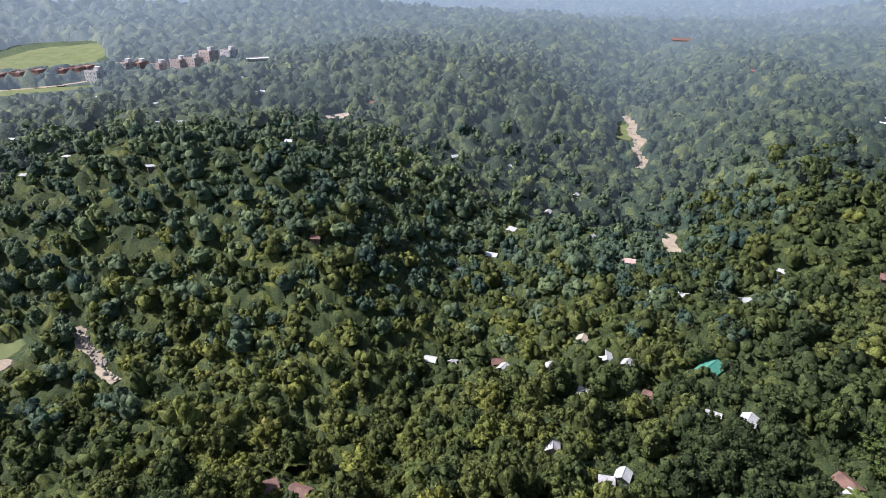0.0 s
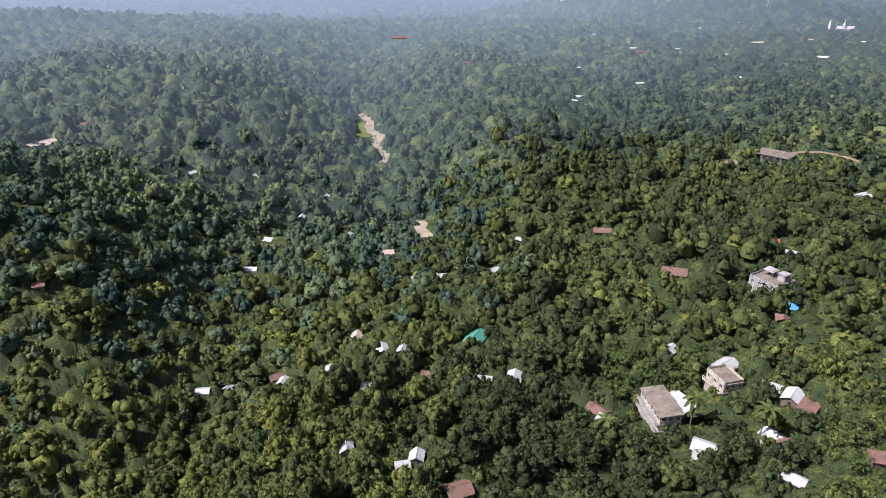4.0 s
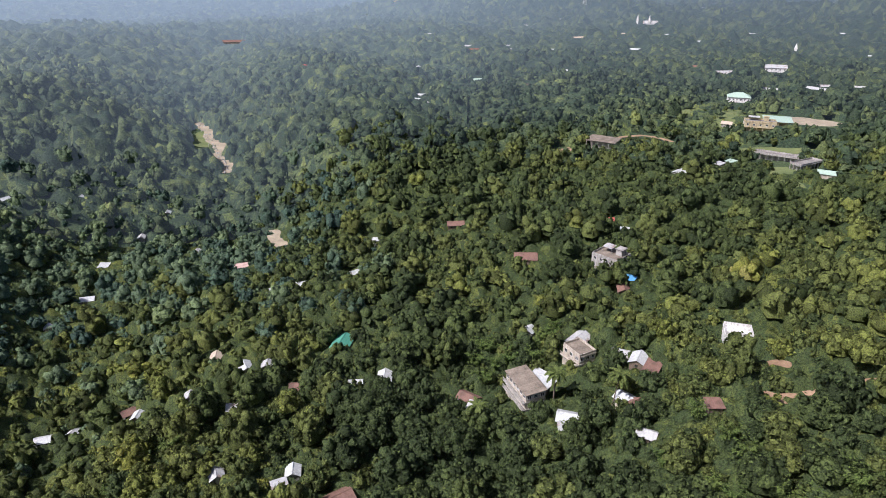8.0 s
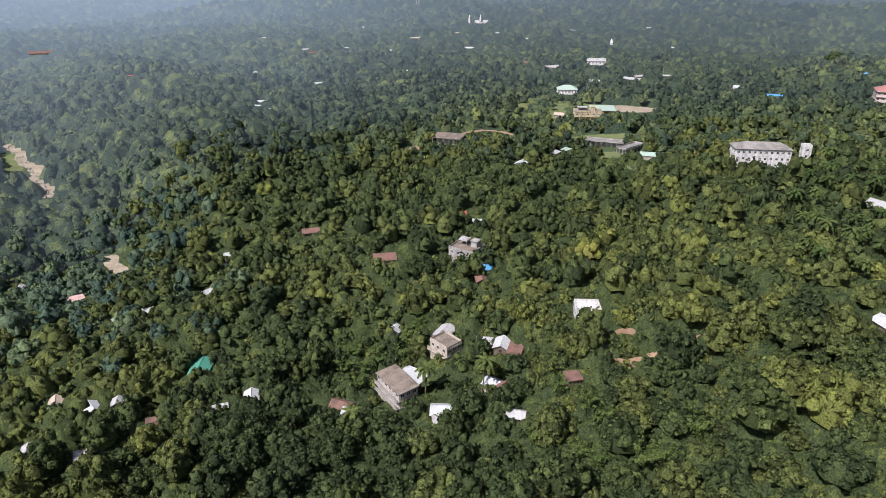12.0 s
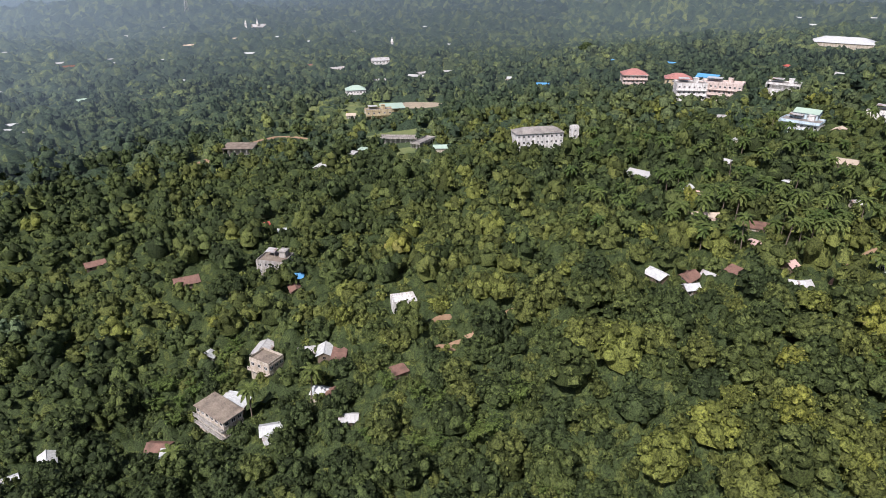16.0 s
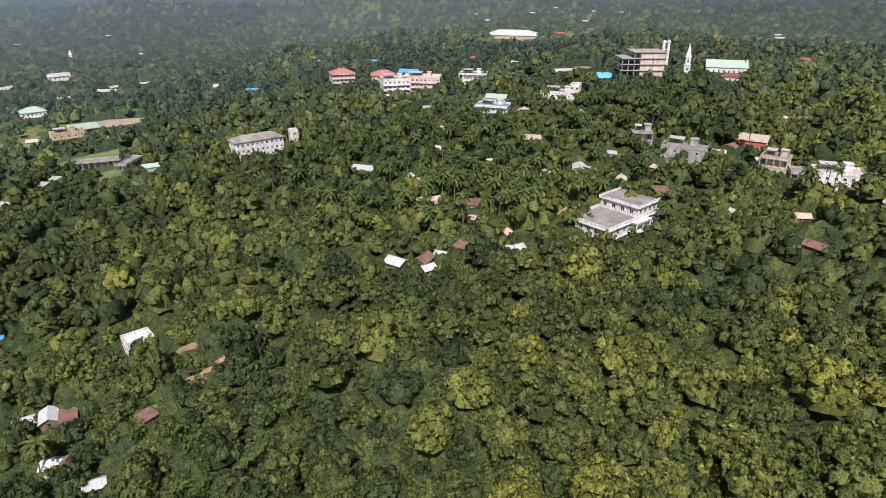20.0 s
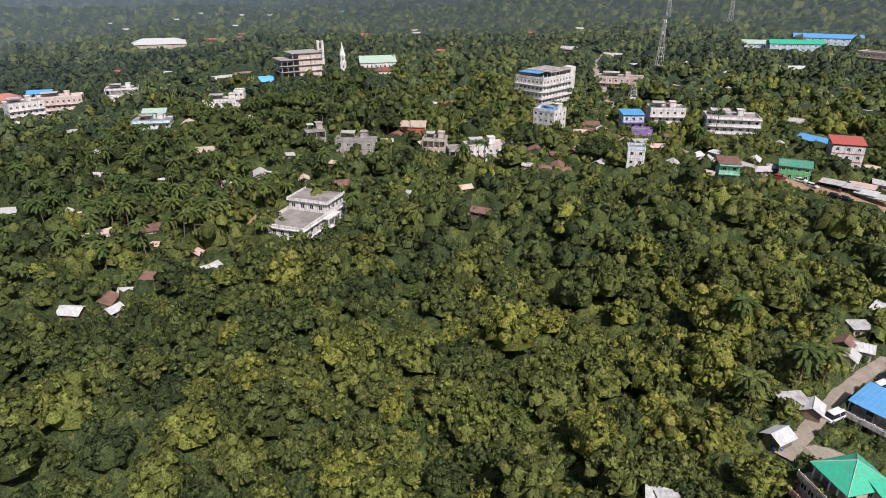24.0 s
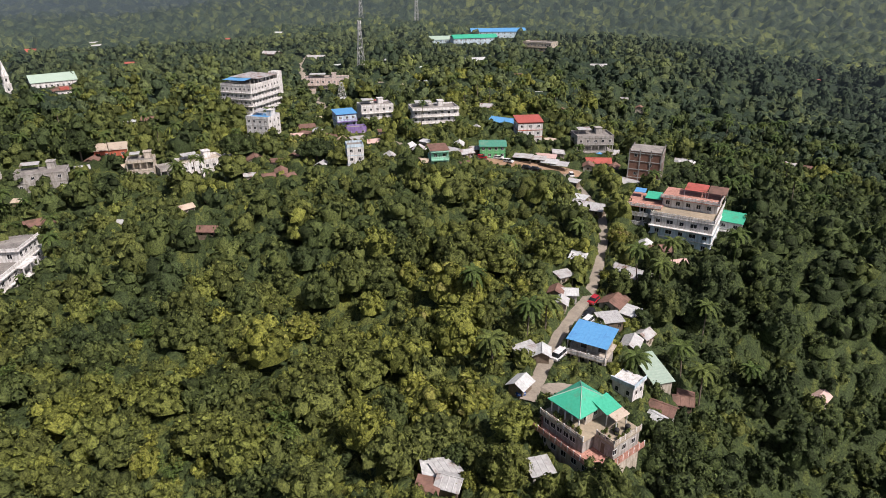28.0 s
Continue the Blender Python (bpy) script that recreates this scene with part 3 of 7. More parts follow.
def block(name, label, heading, distance, w, d, turn, storeys, wall, roof_mat=None, bays=5, side_bays=3, sh=3.1, parapet=True, balcony=(), trim=None, category="building",
          roof="flat", rise=2.0, win=(1.2, 1.2), show=0.35, down=3.0, open_floors=()):
    """A concrete building of some storeys: floor slabs, bays of windows, balconies, parapet or pitched roof."""
    h = storeys * sh
    trim = trim or wall
    ob = thing(name, label, category, heading, distance, turn, max(w, d) + 2, tall=h, show=min(0.7, show + 0.3))
    for k in range(storeys):
        z = k * sh
        lo = -down if k == 0 else z
        if k in open_floors:
            g = Geo().box(-w / 2 + 1.8, w / 2 - 1.8, -d / 2 + 2.2, d / 2, lo, z + sh - 0.25)
            part("wall", g, wall, ob)
            for i in range(bays + 1):
                x = -w / 2 + 0.2 + i * (w - 0.4) / bays
                part("column", Geo().box(x - 0.16, x + 0.16, -d / 2 + 0.05, -d / 2 + 0.37, lo, z + sh - 0.25), trim, ob)
            for i in range(1, side_bays + 1):
                y = -d / 2 + 0.2 + i * (d - 0.4) / side_bays
                for x in (-w / 2 + 0.2, w / 2 - 0.2):
                    part("column", Geo().box(x - 0.16, x + 0.16, y - 0.16, y + 0.16, lo, z + sh - 0.25), trim, ob)
        else:
            part("wall", Geo().box(-w / 2, w / 2, -d / 2, d / 2, lo, z + sh - 0.25), wall, ob)
            for i in range(bays):
                x = -w / 2 + (i + 0.5) * w / bays
                if k == 0 and i == bays // 2:
                    doorway(ob, x, -d / 2, 0)
                else:
                    window(ob, x, -d / 2, z + 1.55, *win)
            for i in range(side_bays):
                y = -d / 2 + (i + 0.5) * d / side_bays
                if turn > 2:
                    window(ob, -w / 2, y, z + 1.55, *win, "left")
                else:
                    window(ob, w / 2, y, z + 1.55, *win, "right")
        o = 1.15 if k in balcony else 0.12
        part("floor_slab", Geo().box(-w / 2 - 0.12, w / 2 + 0.12, -d / 2 - o, d / 2 + 0.12, z + sh - 0.25, z + sh), trim, ob)
        if k in balcony and k + 1 < storeys + (roof == "flat"):
            g = Geo()
            y = -d / 2 - 1.1
            for i in range(bays * 2 + 1):
                x = -w / 2 + i * w / (bays * 2)
                g.box(x - 0.05, x + 0.05, y, y + 0.1, z + sh, z + sh + 0.85)
            g.box(-w / 2 - 0.1, w / 2 + 0.1, y - 0.02, y + 0.12, z + sh + 0.85, z + sh + 0.97)
            part("railing", g, trim, ob)
    if roof == "flat":
        part("roof", Geo().box(-w / 2 + 0.1, w / 2 - 0.1, -d / 2 + 0.1, d / 2 - 0.1, h - 0.1, h + 0.06), roof_mat or STAIN, ob, "stained flat concrete roof")
        if parapet:
            for x0, x1, y0, y1 in ((-w / 2, w / 2, -d / 2, -d / 2 + 0.15), (-w / 2, w / 2, d / 2 - 0.15, d / 2), (-w / 2, -w / 2 + 0.15, -d / 2 + 0.15, d / 2 - 0.15), (w / 2 - 0.15, w / 2, -d / 2 + 0.15, d / 2 - 0.15)):
                part("parapet", Geo().box(x0, x1, y0, y1, h + 0.004, h + 0.8), trim, ob)
        if 90 < distance < 470 and min(w, d) > 6 and h > 4:
            part("stair_head", Geo().box(w * 0.12, w * 0.12 + 2.6, d * 0.08, d * 0.08 + 3.2, h + 0.064, h + 2.5).box(w * 0.12 - 0.25, w * 0.12 + 2.85, d * 0.08 - 0.25, d * 0.08 + 3.45, h + 2.5, h + 2.68), wall, ob)
            part("lean_to", Geo().slab([(-w * 0.38, d * 0.02, h + 2.1), (-w * 0.02, d * 0.02, h + 2.1), (-w * 0.02, d * 0.4, h + 2.5), (-w * 0.38, d * 0.4, h + 2.5)], 0.06), TIN_GREY, ob, "tin lean-to on the roof")
            for x in (-w * 0.37, -w * 0.03):
                part("post", Geo().box(x - 0.07, x + 0.07, d * 0.03, d * 0.03 + 0.14, h + 0.064, h + 2.05), GREY, ob)
    elif roof == "gable":
        gable_roof(ob, w, d, h + 0.1, rise, roof_mat)
    elif roof == "hip":
        hip_roof(ob, w, d, h + 0.1, rise, roof_mat)
    elif roof == "shed":
        shed_roof(ob, w, d, h + 0.3, rise, roof_mat)
    return ob


# ---- roads, river and open ground ----
def ribbon(name, points, width, mat, label, category="road", lift=0.3, clear=0.5, kind="structure", show=True):
    """A strip laid on the land through spots given by heading and distance."""
    pts = [at(h, d) for h, d in points]
    fine = []
    for p, q in zip(pts, pts[1:]):
        n = max(2, int((q - p).length / 2.5))
        fine += [p.lerp(q, k / n) for k in range(n)]
    fine.append(pts[-1])
    v, f = [], []
    rng = random.Random(len(fine))
    for i, p in enumerate(fine):
        way = fine[min(i + 1, len(fine) - 1)] - fine[max(i - 1, 0)]
        side = Vector((way.y, -way.x, 0)).normalized()
        w = width * rng.uniform(0.9, 1.12) / 2
        zs = [float(land(p.x + side.x * s * w, p.y + side.y * s * w)) for s in (-1, 0, 1)]
        z = max(zs) * 0.6 + zs[1] * 0.4 + lift
        v += [(p.x - side.x * w, p.y - side.y * w, z), (p.x, p.y, z + 0.04), (p.x + side.x * w, p.y + side.y * w, z),
              (p.x - side.x * w, p.y - side.y * w, z - 1.5), (p.x + side.x * w, p.y + side.y * w, z - 1.5)]
        OPEN.append((p.x, p.y, width * clear + 0.8))
        if show:
            r = math.hypot(p.x, p.y)
            SIGHT.append((math.atan2(p.x, p.y), width * 0.42 / r, r - 1.0, z))
        if i:
            a = (i - 1) * 5
            f += [(a, a + 1, a + 6, a + 5), (a + 1, a + 2, a + 7, a + 6), (a + 3, a, a + 5, a + 8), (a + 2, a + 4, a + 9, a + 7)]
    me = bpy.data.meshes.new(name)
    me.from_pydata(v, [], f)
    me.materials.append(mat)
    return tagged(new(name, me), label, category, kind=kind)


def patch(name, heading, distance, rx, ry, mat, label, turn=0.0, lift=0.35, clear=True, show=True):
    """A round-edged piece of open ground on the land."""
    c = at(heading, distance)
    rng = random.Random(int(heading * 10 + distance))
    a0 = radians(-heading + turn)
    v, f, n, rings = [(c.x, c.y, c.z + lift)], [], 28, 5
    edge = [1 + 0.13 * math.sin(2 * k * 6.283 / n + rng.uniform(0, 1)) + rng.uniform(-0.06, 0.06) for k in range(n)]
    for r in range(1, rings + 1):
        for k in range(n):
            a = k * 6.283 / n
            x, y = rx * edge[k] * math.cos(a) * r / rings, ry * edge[k] * math.sin(a) * r / rings
            x, y = c.x + x * math.cos(a0) - y * math.sin(a0), c.y + x * math.sin(a0) + y * math.cos(a0)
            v.append((x, y, float(land(x, y)) + (lift if r < rings else -0.3)))
    for r in range(rings):
        for k in range(n):
            k2 = (k + 1) % n
            if r == 0:
                f.append((0, 1 + k, 1 + k2))
            else:
                f.append((1 + (r - 1) * n + k, 1 + r * n + k, 1 + r * n + k2, 1 + (r - 1) * n + k2))
    me = bpy.data.meshes.new(name)
    me.from_pydata(v, [], f)
    me.materials.append(mat)
    ob = tagged(new(name, me), label, "ground", kind="structure")
    if clear:
        m = int(max(1, max(rx, ry) / max(3.0, min(rx, ry)) * 1.6))
        for i in range(-m, m + 1):
            t = i / max(1, m)
            px, py = (rx * 0.75 * t, 0) if rx >= ry else (0, ry * 0.75 * t)
            OPEN.append((c.x + px * math.cos(a0) - py * math.sin(a0), c.y + px * math.sin(a0) + py * math.cos(a0), min(rx, ry) * 0.95))
    if show:
        SIGHT.append((radians(heading), rx * 0.85 / distance, distance - ry * 0.6, c.z + 0.5))
    return ob


ribbon("road_1", [(137.2, 99), (137.8, 103), (138.7, 111), (139.9, 125), (141.3, 138), (142.6, 150), (143.2, 167), (143.4, 186), (143.0, 205), (141.0, 228), (139.5, 246)], 2.7, ROAD, "narrow pale asphalt lane between village houses")
ribbon("road_2", [(140.8, 252), (137.0, 250), (133.5, 250), (129.0, 252), (125.0, 262), (121.5, 290), (119.5, 325), (117.5, 380), (116.6, 440), (116.3, 500), (117.2, 540)], 5.0, ROAD, "dusty road through the small bazaar", show=False, clear=0.35)
ribbon("road_3", [(84.0, 188), (84.6, 198), (85.2, 210), (86.4, 222)], 2.4, DIRT, "bare earth track beside the white building", show=False)
ribbon("road_4", [(32.8, 398), (33.8, 408), (35.2, 414), (36.6, 412), (38.0, 404)], 4.0, DIRT, "bare earth track on the grassy slope")
ribbon("road_5", [(-56.0, 584), (-52.0, 594), (-49.9, 600), (-46.6, 612)], 7.0, SAND, "pale dirt road across the far meadow")
ribbon("road_6", [(48.0, 150), (50.3, 148), (53.0, 152), (56.5, 160), (59.5, 164), (62.0, 170)], 2.2, DIRT, "narrow red earth path through trees", show=False)
patch("bare_ground", 49.8, 163, 3.2, 2.4, DIRT, "red bare earth beside the white house")
patch("bare_ground_2", 50.3, 146, 2.6, 1.6, DIRT, "red bare earth with a low wall", show=False)
patch("bare_ground_3", 59.5, 164, 2.6, 1.4, DIRT, "red earth clearing on the slope", show=False)
patch("bare_ground_4", 137.0, 249, 24.0, 7.0, DIRT, "brown earth yard of the bazaar")
patch("bare_ground_5", 86.6, 462, 9.0, 6.0, DIRT, "bare earth yard by a construction site")
patch("bare_ground_6", 14.1, 1437, 60.0, 30.0, SAND, "bare tan hilltop far away", show=False)
patch("bare_ground_7", 103.2, 2040, 150.0, 22.0, DIRT, "long red-earth cutting on a far hill", show=False)
patch("bare_ground_8", 30.0, 372, 10.0, 8.0, DIRT, "ochre bank below the unfinished hall", show=False)
patch("plaza", 47.3, 482, 24.0, 20.0, SAND, "pale sandy open ground beside the pavilion")
patch("meadow", 40.5, 460, 50.0, 58.0, GRASS, "bright green scrub meadow on the slope", show=False, clear=False)
patch("meadow_8", 43.0, 470, 10.0, 7.0, GRASS, "short grass beside the pavilion", show=False, lift=0.6)
patch("meadow_2", 46.2, 400, 26.0, 16.0, GRASS, "grassy slope with scrub", show=False)
patch("lawn", 46.6, 352, 8.0, 9.0, GRASS, "small lawn in front of a low building")
patch("meadow_3", -49.0, 770, 58.0, 75.0, GRASS, "pale green meadow on a far hill")
patch("meadow_4", -51.5, 582, 52.0, 20.0, GRASS, "pale green meadow below the dirt road")
patch("meadow_5", 47.0, 330, 9.0, 8.0, GRASS, "grass clearing in the woods", show=False)
patch("meadow_6", -57.6, 266, 8.0, 6.0, GRASS, "grassy river bank")
patch("sandbank", -58.4, 258, 6.0, 4.0, SAND, "pale bare sandbank", lift=0.6)
ribbon("riverbed_1", [(-52.0, 262), (-52.1, 252), (-51.2, 242), (-51.3, 234), (-50.3, 224)], 5.0, SAND, "stony pale riverbed in a wooded gorge", "river", lift=0.4, clear=0.35)
ribbon("riverbed_2", [(2.9, 332), (2.7, 338), (2.2, 345), (2.3, 352)], 8.0, SAND, "bend of a stony riverbed below a bank", "river", lift=0.4, clear=0.3)
ribbon("riverbed_3", [(-1.3, 432), (-0.9, 444), (-1.8, 462), (-1.3, 480), (-2.3, 500), (-2.0, 520), (-2.9, 545)], 9.0, SAND, "stony pale riverbed between wooded hills", "river", lift=0.4, clear=0.3)
patch("meadow_7", -2.9, 495, 8.0, 34.0, GRASS, "grassy flat beside the riverbed", lift=0.5)


def boulders(name, spots, count, width, label):
    """Loose stones strewn along a riverbed."""
    rng = np.random.RandomState(count)
    base, face = ball(3, 6)
    vs, fs = [], []
    for k in range(count):
        i = rng.randint(len(spots) - 1)
        t = rng.rand()
        p = at(spots[i][0] * (1 - t) + spots[i + 1][0] * t, spots[i][1] * (1 - t) + spots[i + 1][1] * t, 0.45)
        s = rng.uniform(0.25, 0.9) ** 1.5
        v = base * s * rng.uniform(0.6, 1.3, 3) * (1 + 0.15 * rng.normal(0, 1, (len(base), 1)))
        vs.append(v + (p.x + rng.uniform(-width, width), p.y + rng.uniform(-width, width), p.z + s * 0.3))
        fs.append(face + k * len(base))
    return tagged(new(name, mesh_from(name, np.concatenate(vs), np.concatenate(fs), GREY)), label, "stones", kind="stuff")


patch("concrete_yard", 141.6, 104, 6.0, 3.2, ROAD, "pale concrete yard below the lane", lift=0.5)


# ---- village houses ----
tin_house(113.6, 246, 5.3, 3.5, -11, TIN_RUST, GREY, "shed")
tin_house(115.2, 252, 4.6, 3.5, 65, TIN_RUST, WOOD, "gable")
tin_house(112.7, 230, 3.9, 3.0, 6, TIN_RUST, GREY, "gable")
tin_house(114.4, 227, 4.2, 3.0, 29, TIN_RUST, WOOD, "gable")
tin_house(116.2, 291, 4.3, 3.3, -30, TIN_RUST, WOOD, "shed")
tin_house(117.4, 236, 3.9, 3.3, 67, TIN_GREY, WOOD, "gable")
tin_house(123.0, 286, 3.8, 3.1, 10, TIN_RUST, GREY, "shed")
tin_house(123.6, 242, 6.0, 3.7, 97, TIN_GREY, WOOD, "gable")
tin_house(125.3, 257, 4.7, 3.2, 60, TIN_WHITE, WOOD, "gable")
tin_house(126.6, 235, 3.2, 3.0, -16, TIN_TAN, GREY, "gable")
tin_house(129.3, 251, 5.0, 3.9, -35, TIN_GREY, GREY, "gable")
tin_house(130.3, 234, 3.2, 3.0, 23, TIN_RUST, GREY, "gable")
tin_house(133.2, 269, 4.5, 3.5, 10, TIN_TAN, WOOD, "gable")
tin_house(141.4, 258, 4.7, 3.8, 89, TIN_RUST, GREY, "gable")
tin_house(142.2, 278, 3.7, 3.0, 84, TIN_BLUE, WOOD, "gable")
tin_house(147.0, 271, 4.1, 3.2, 70, TIN_GREY, WOOD, "gable")
tin_house(148.9, 286, 4.8, 4.0, 92, TIN_GREY, WOOD, "gable")
tin_house(149.9, 297, 3.5, 3.0, 65, TIN_WHITE, WOOD, "gable")
tin_house(121.1, 325, 4.8, 3.4, 94, TIN_TAN, WOOD, "gable")
tin_house(126.3, 338, 4.4, 3.7, 67, TIN_WHITE, GREY, "gable")
tin_house(128.2, 328, 4.8, 3.8, 72, TIN_GREY, WOOD, "shed")
tin_house(131.4, 295, 4.4, 3.0, 98, TIN_GREY, GREY, "gable")
tin_house(135.0, 305, 3.5, 3.0, 91, TIN_RED, WOOD, "gable")
tin_house(145.2, 410, 6.0, 4.7, 90, TIN_RUST, CREAM, "gable")
tin_house(143.9, 415, 5.4, 4.2, 71, TIN_GREY, GREY, "shed")
tin_house(119.7, 371, 4.8, 3.1, 79, TIN_WHITE, GREY, "shed")
tin_house(117.4, 329, 3.8, 3.0, 80, TIN_TAN, GREY, "shed")
tin_house(126.3, 397, 4.5, 3.4, 93, TIN_WHITE, WOOD, "gable")
tin_house(136.6, 385, 4.4, 3.1, -11, TIN_GREY, CREAM, "shed")
tin_house(138.8, 370, 4.2, 3.0, 94, TIN_RUST, WOOD, "gable")
tin_house(123.0, 399, 5.2, 4.0, 85, TIN_TAN, GREY, "shed")
tin_house(128.5, 79, 3.4, 3.0, 29, TIN_GREY, WOOD, "shed")
tin_house(152.5, 125, 3.6, 3.0, 10, TIN_RUST, WOOD, "gable")
tin_house(150.5, 107, 3.2, 3.0, -27, TIN_WHITE, GREY, "gable")
tin_house(-8.9, 361, 4.4, 3.2, 77, TIN_GREY, GREY, "gable")
tin_house(-12.2, 327, 5.2, 3.9, 70, TIN_WHITE, WOOD, "shed")
tin_house(-14.0, 296, 5.3, 3.7, -18, TIN_WHITE, CREAM, "gable")
tin_house(-4.7, 338, 4.1, 3.5, 72, TIN_GREY, CREAM, "gable")
tin_house(-1.1, 292, 5.7, 3.9, 6, TIN_PINK, GREY, "shed")
tin_house(1.6, 242, 3.5, 3.0, 11, TIN_WHITE, WOOD, "gable")
tin_house(4.1, 240, 3.9, 3.0, -2, TIN_WHITE, CREAM, "shed")
tin_house(9.4, 242, 3.2, 3.0, 31, TIN_WHITE, GREY, "gable")
tin_house(11.6, 274, 3.2, 3.0, 73, TIN_WHITE, GREY, "shed")
tin_house(-4.6, 197, 4.1, 3.4, 79, TIN_TAN, GREY, "gable")
tin_house(-2.1, 183, 4.6, 3.4, 99, TIN_WHITE, GREY, "gable")
tin_house(-0.0, 180, 3.2, 3.0, 72, TIN_GREY, WOOD, "gable")
tin_house(-13.1, 194, 3.8, 3.0, 13, TIN_RUST, GREY, "gable")
tin_house(-12.4, 187, 3.2, 3.0, 61, TIN_WHITE, WOOD, "gable")
tin_house(-20.1, 207, 4.1, 3.2, -20, TIN_WHITE, GREY, "gable")
tin_house(-17.6, 204, 3.2, 3.0, 39, TIN_GREY, WOOD, "gable")
tin_house(-7.6, 178, 3.2, 3.0, 73, TIN_GREY, CREAM, "gable")
tin_house(2.7, 164, 3.9, 3.0, -11, TIN_RUST, WOOD, "gable")
tin_house(8.7, 161, 3.5, 3.0, -4, TIN_WHITE, WOOD, "gable")
tin_house(11.8, 163, 4.5, 3.6, 83, TIN_WHITE, GREY, "gable")
tin_house(7.6, 184, 7.7, 5.4, 68, TIN_TEAL, GREY, "gable")
tin_house(-6.6, 135, 3.2, 3.0, 91, TIN_GREY, GREY, "gable")
tin_house(1.2, 128, 3.2, 3.0, 82, TIN_WHITE, GREY, "gable")
tin_house(-0.4, 124, 3.2, 3.0, 7, TIN_GREY, WOOD, "shed")
tin_house(6.0, 116, 5.5, 4.4, 23, TIN_RUST, GREY, "gable")
tin_house(-28.1, 432, 15.7, 8.5, 29, TIN_TAN, GREY, "gable")
tin_house(-25.1, 451, 11.1, 8.5, -27, TIN_RUST, WOOD, "gable")
tin_house(-17.7, 389, 3.9, 3.0, 26, TIN_WHITE, GREY, "gable")
tin_house(-30.9, 255, 4.0, 3.3, 84, TIN_RUST, WOOD, "shed")
tin_house(-12.7, 390, 3.3, 3.0, 64, TIN_WHITE, WOOD, "gable")
tin_house(19.2, 270, 7.0, 4.3, 6, TIN_RUST, WOOD, "gable")
tin_house(-6.5, 381, 3.2, 3.0, 80, TIN_WHITE, GREY, "gable")
tin_house(-17.3, 278, 3.2, 3.0, 83, TIN_GREY, CREAM, "gable")
tin_house(-3.9, 161, 3.2, 3.0, 82, TIN_GREY, GREY, "shed")
tin_house(-38.3, 144, 4.7, 4.0, 95, TIN_RUST, GREY, "shed")
tin_house(-35.2, 141, 5.3, 3.4, -39, TIN_RUST, WOOD, "gable")
tin_house(-42.2, 394, 8.4, 6.1, -3, TIN_GREY, GREY, "gable")
tin_house(-41.0, 395, 5.8, 4.2, -14, TIN_WHITE, CREAM, "gable")
tin_house(-43.9, 314, 3.4, 3.0, 98, TIN_WHITE, WOOD, "shed")
tin_house(-49.6, 343, 3.7, 3.0, 38, TIN_WHITE, WOOD, "shed")
tin_house(-52.8, 344, 3.2, 3.0, 69, TIN_WHITE, CREAM, "shed")
tin_house(-53.0, 407, 4.7, 3.2, 65, TIN_WHITE, GREY, "shed")
tin_house(-46.7, 534, 7.0, 4.9, 28, TIN_WHITE, WOOD, "shed")
tin_house(-42.6, 457, 6.7, 4.1, -37, TIN_WHITE, WOOD, "gable")
tin_house(-34.4, 484, 7.1, 5.9, -2, TIN_WHITE, GREY, "gable")
tin_house(-35.6, 518, 5.9, 4.0, 97, TIN_GREY, GREY, "gable")
tin_house(-34.5, 445, 3.2, 3.0, 66, TIN_WHITE, GREY, "gable")
tin_house(-32.4, 343, 3.2, 3.0, -20, TIN_WHITE, GREY, "gable")
tin_house(33.4, 268, 3.9, 3.0, 14, TIN_RED, WOOD, "gable")
tin_house(34.9, 260, 3.2, 3.0, -4, TIN_WHITE, WOOD, "shed")
tin_house(26.0, 232, 8.2, 6.4, 4, TIN_RUST, WOOD, "gable")
tin_house(35.9, 216, 5.0, 3.5, 75, TIN_BLUE, WOOD, "shed")
tin_house(35.5, 207, 5.2, 3.6, 100, TIN_RUST, WOOD, "gable")
tin_house(31.8, 175, 6.9, 4.5, 62, TIN_GREY, GREY, "gable")
tin_house(36.1, 165, 4.7, 3.4, -4, TIN_GREY, WOOD, "gable")
tin_house(37.8, 161, 5.2, 3.8, 81, TIN_WHITE, WOOD, "gable")
tin_house(39.2, 156, 5.4, 3.3, 80, TIN_RUST, WOOD, "shed")
tin_house(28.5, 158, 7.4, 4.9, -36, TIN_WHITE, WOOD, "shed")
tin_house(31.6, 141, 5.5, 4.4, -4, TIN_WHITE, WOOD, "gable")
tin_house(31.4, 138, 3.7, 3.0, 11, TIN_GREY, WOOD, "gable")
tin_house(37.2, 144, 4.8, 3.9, -33, TIN_WHITE, CREAM, "gable")
tin_house(38.1, 141, 3.4, 3.0, 61, TIN_RUST, GREY, "gable")
tin_house(39.7, 129, 3.9, 3.0, -10, TIN_GREY, GREY, "gable")
tin_house(45.3, 139, 3.3, 3.0, 26, TIN_RUST, WOOD, "shed")
tin_house(26.8, 182, 3.2, 3.0, 71, TIN_WHITE, GREY, "gable")
tin_house(20.8, 152, 5.5, 3.5, -33, TIN_RUST, GREY, "gable")
tin_house(21.4, 148, 3.2, 3.0, -18, TIN_WHITE, WOOD, "shed")
tin_house(18.7, 133, 4.2, 3.0, -17, TIN_WHITE, WOOD, "shed")
tin_house(41.9, 444, 5.8, 4.6, -10, TIN_TAN, GREY, "gable")
tin_house(42.8, 355, 4.7, 3.9, -29, TIN_PALE, WOOD, "shed")
tin_house(41.8, 350, 5.8, 3.6, 64, TIN_GREY, CREAM, "shed")
tin_house(38.8, 334, 7.3, 5.0, 65, TIN_WHITE, GREY, "gable")
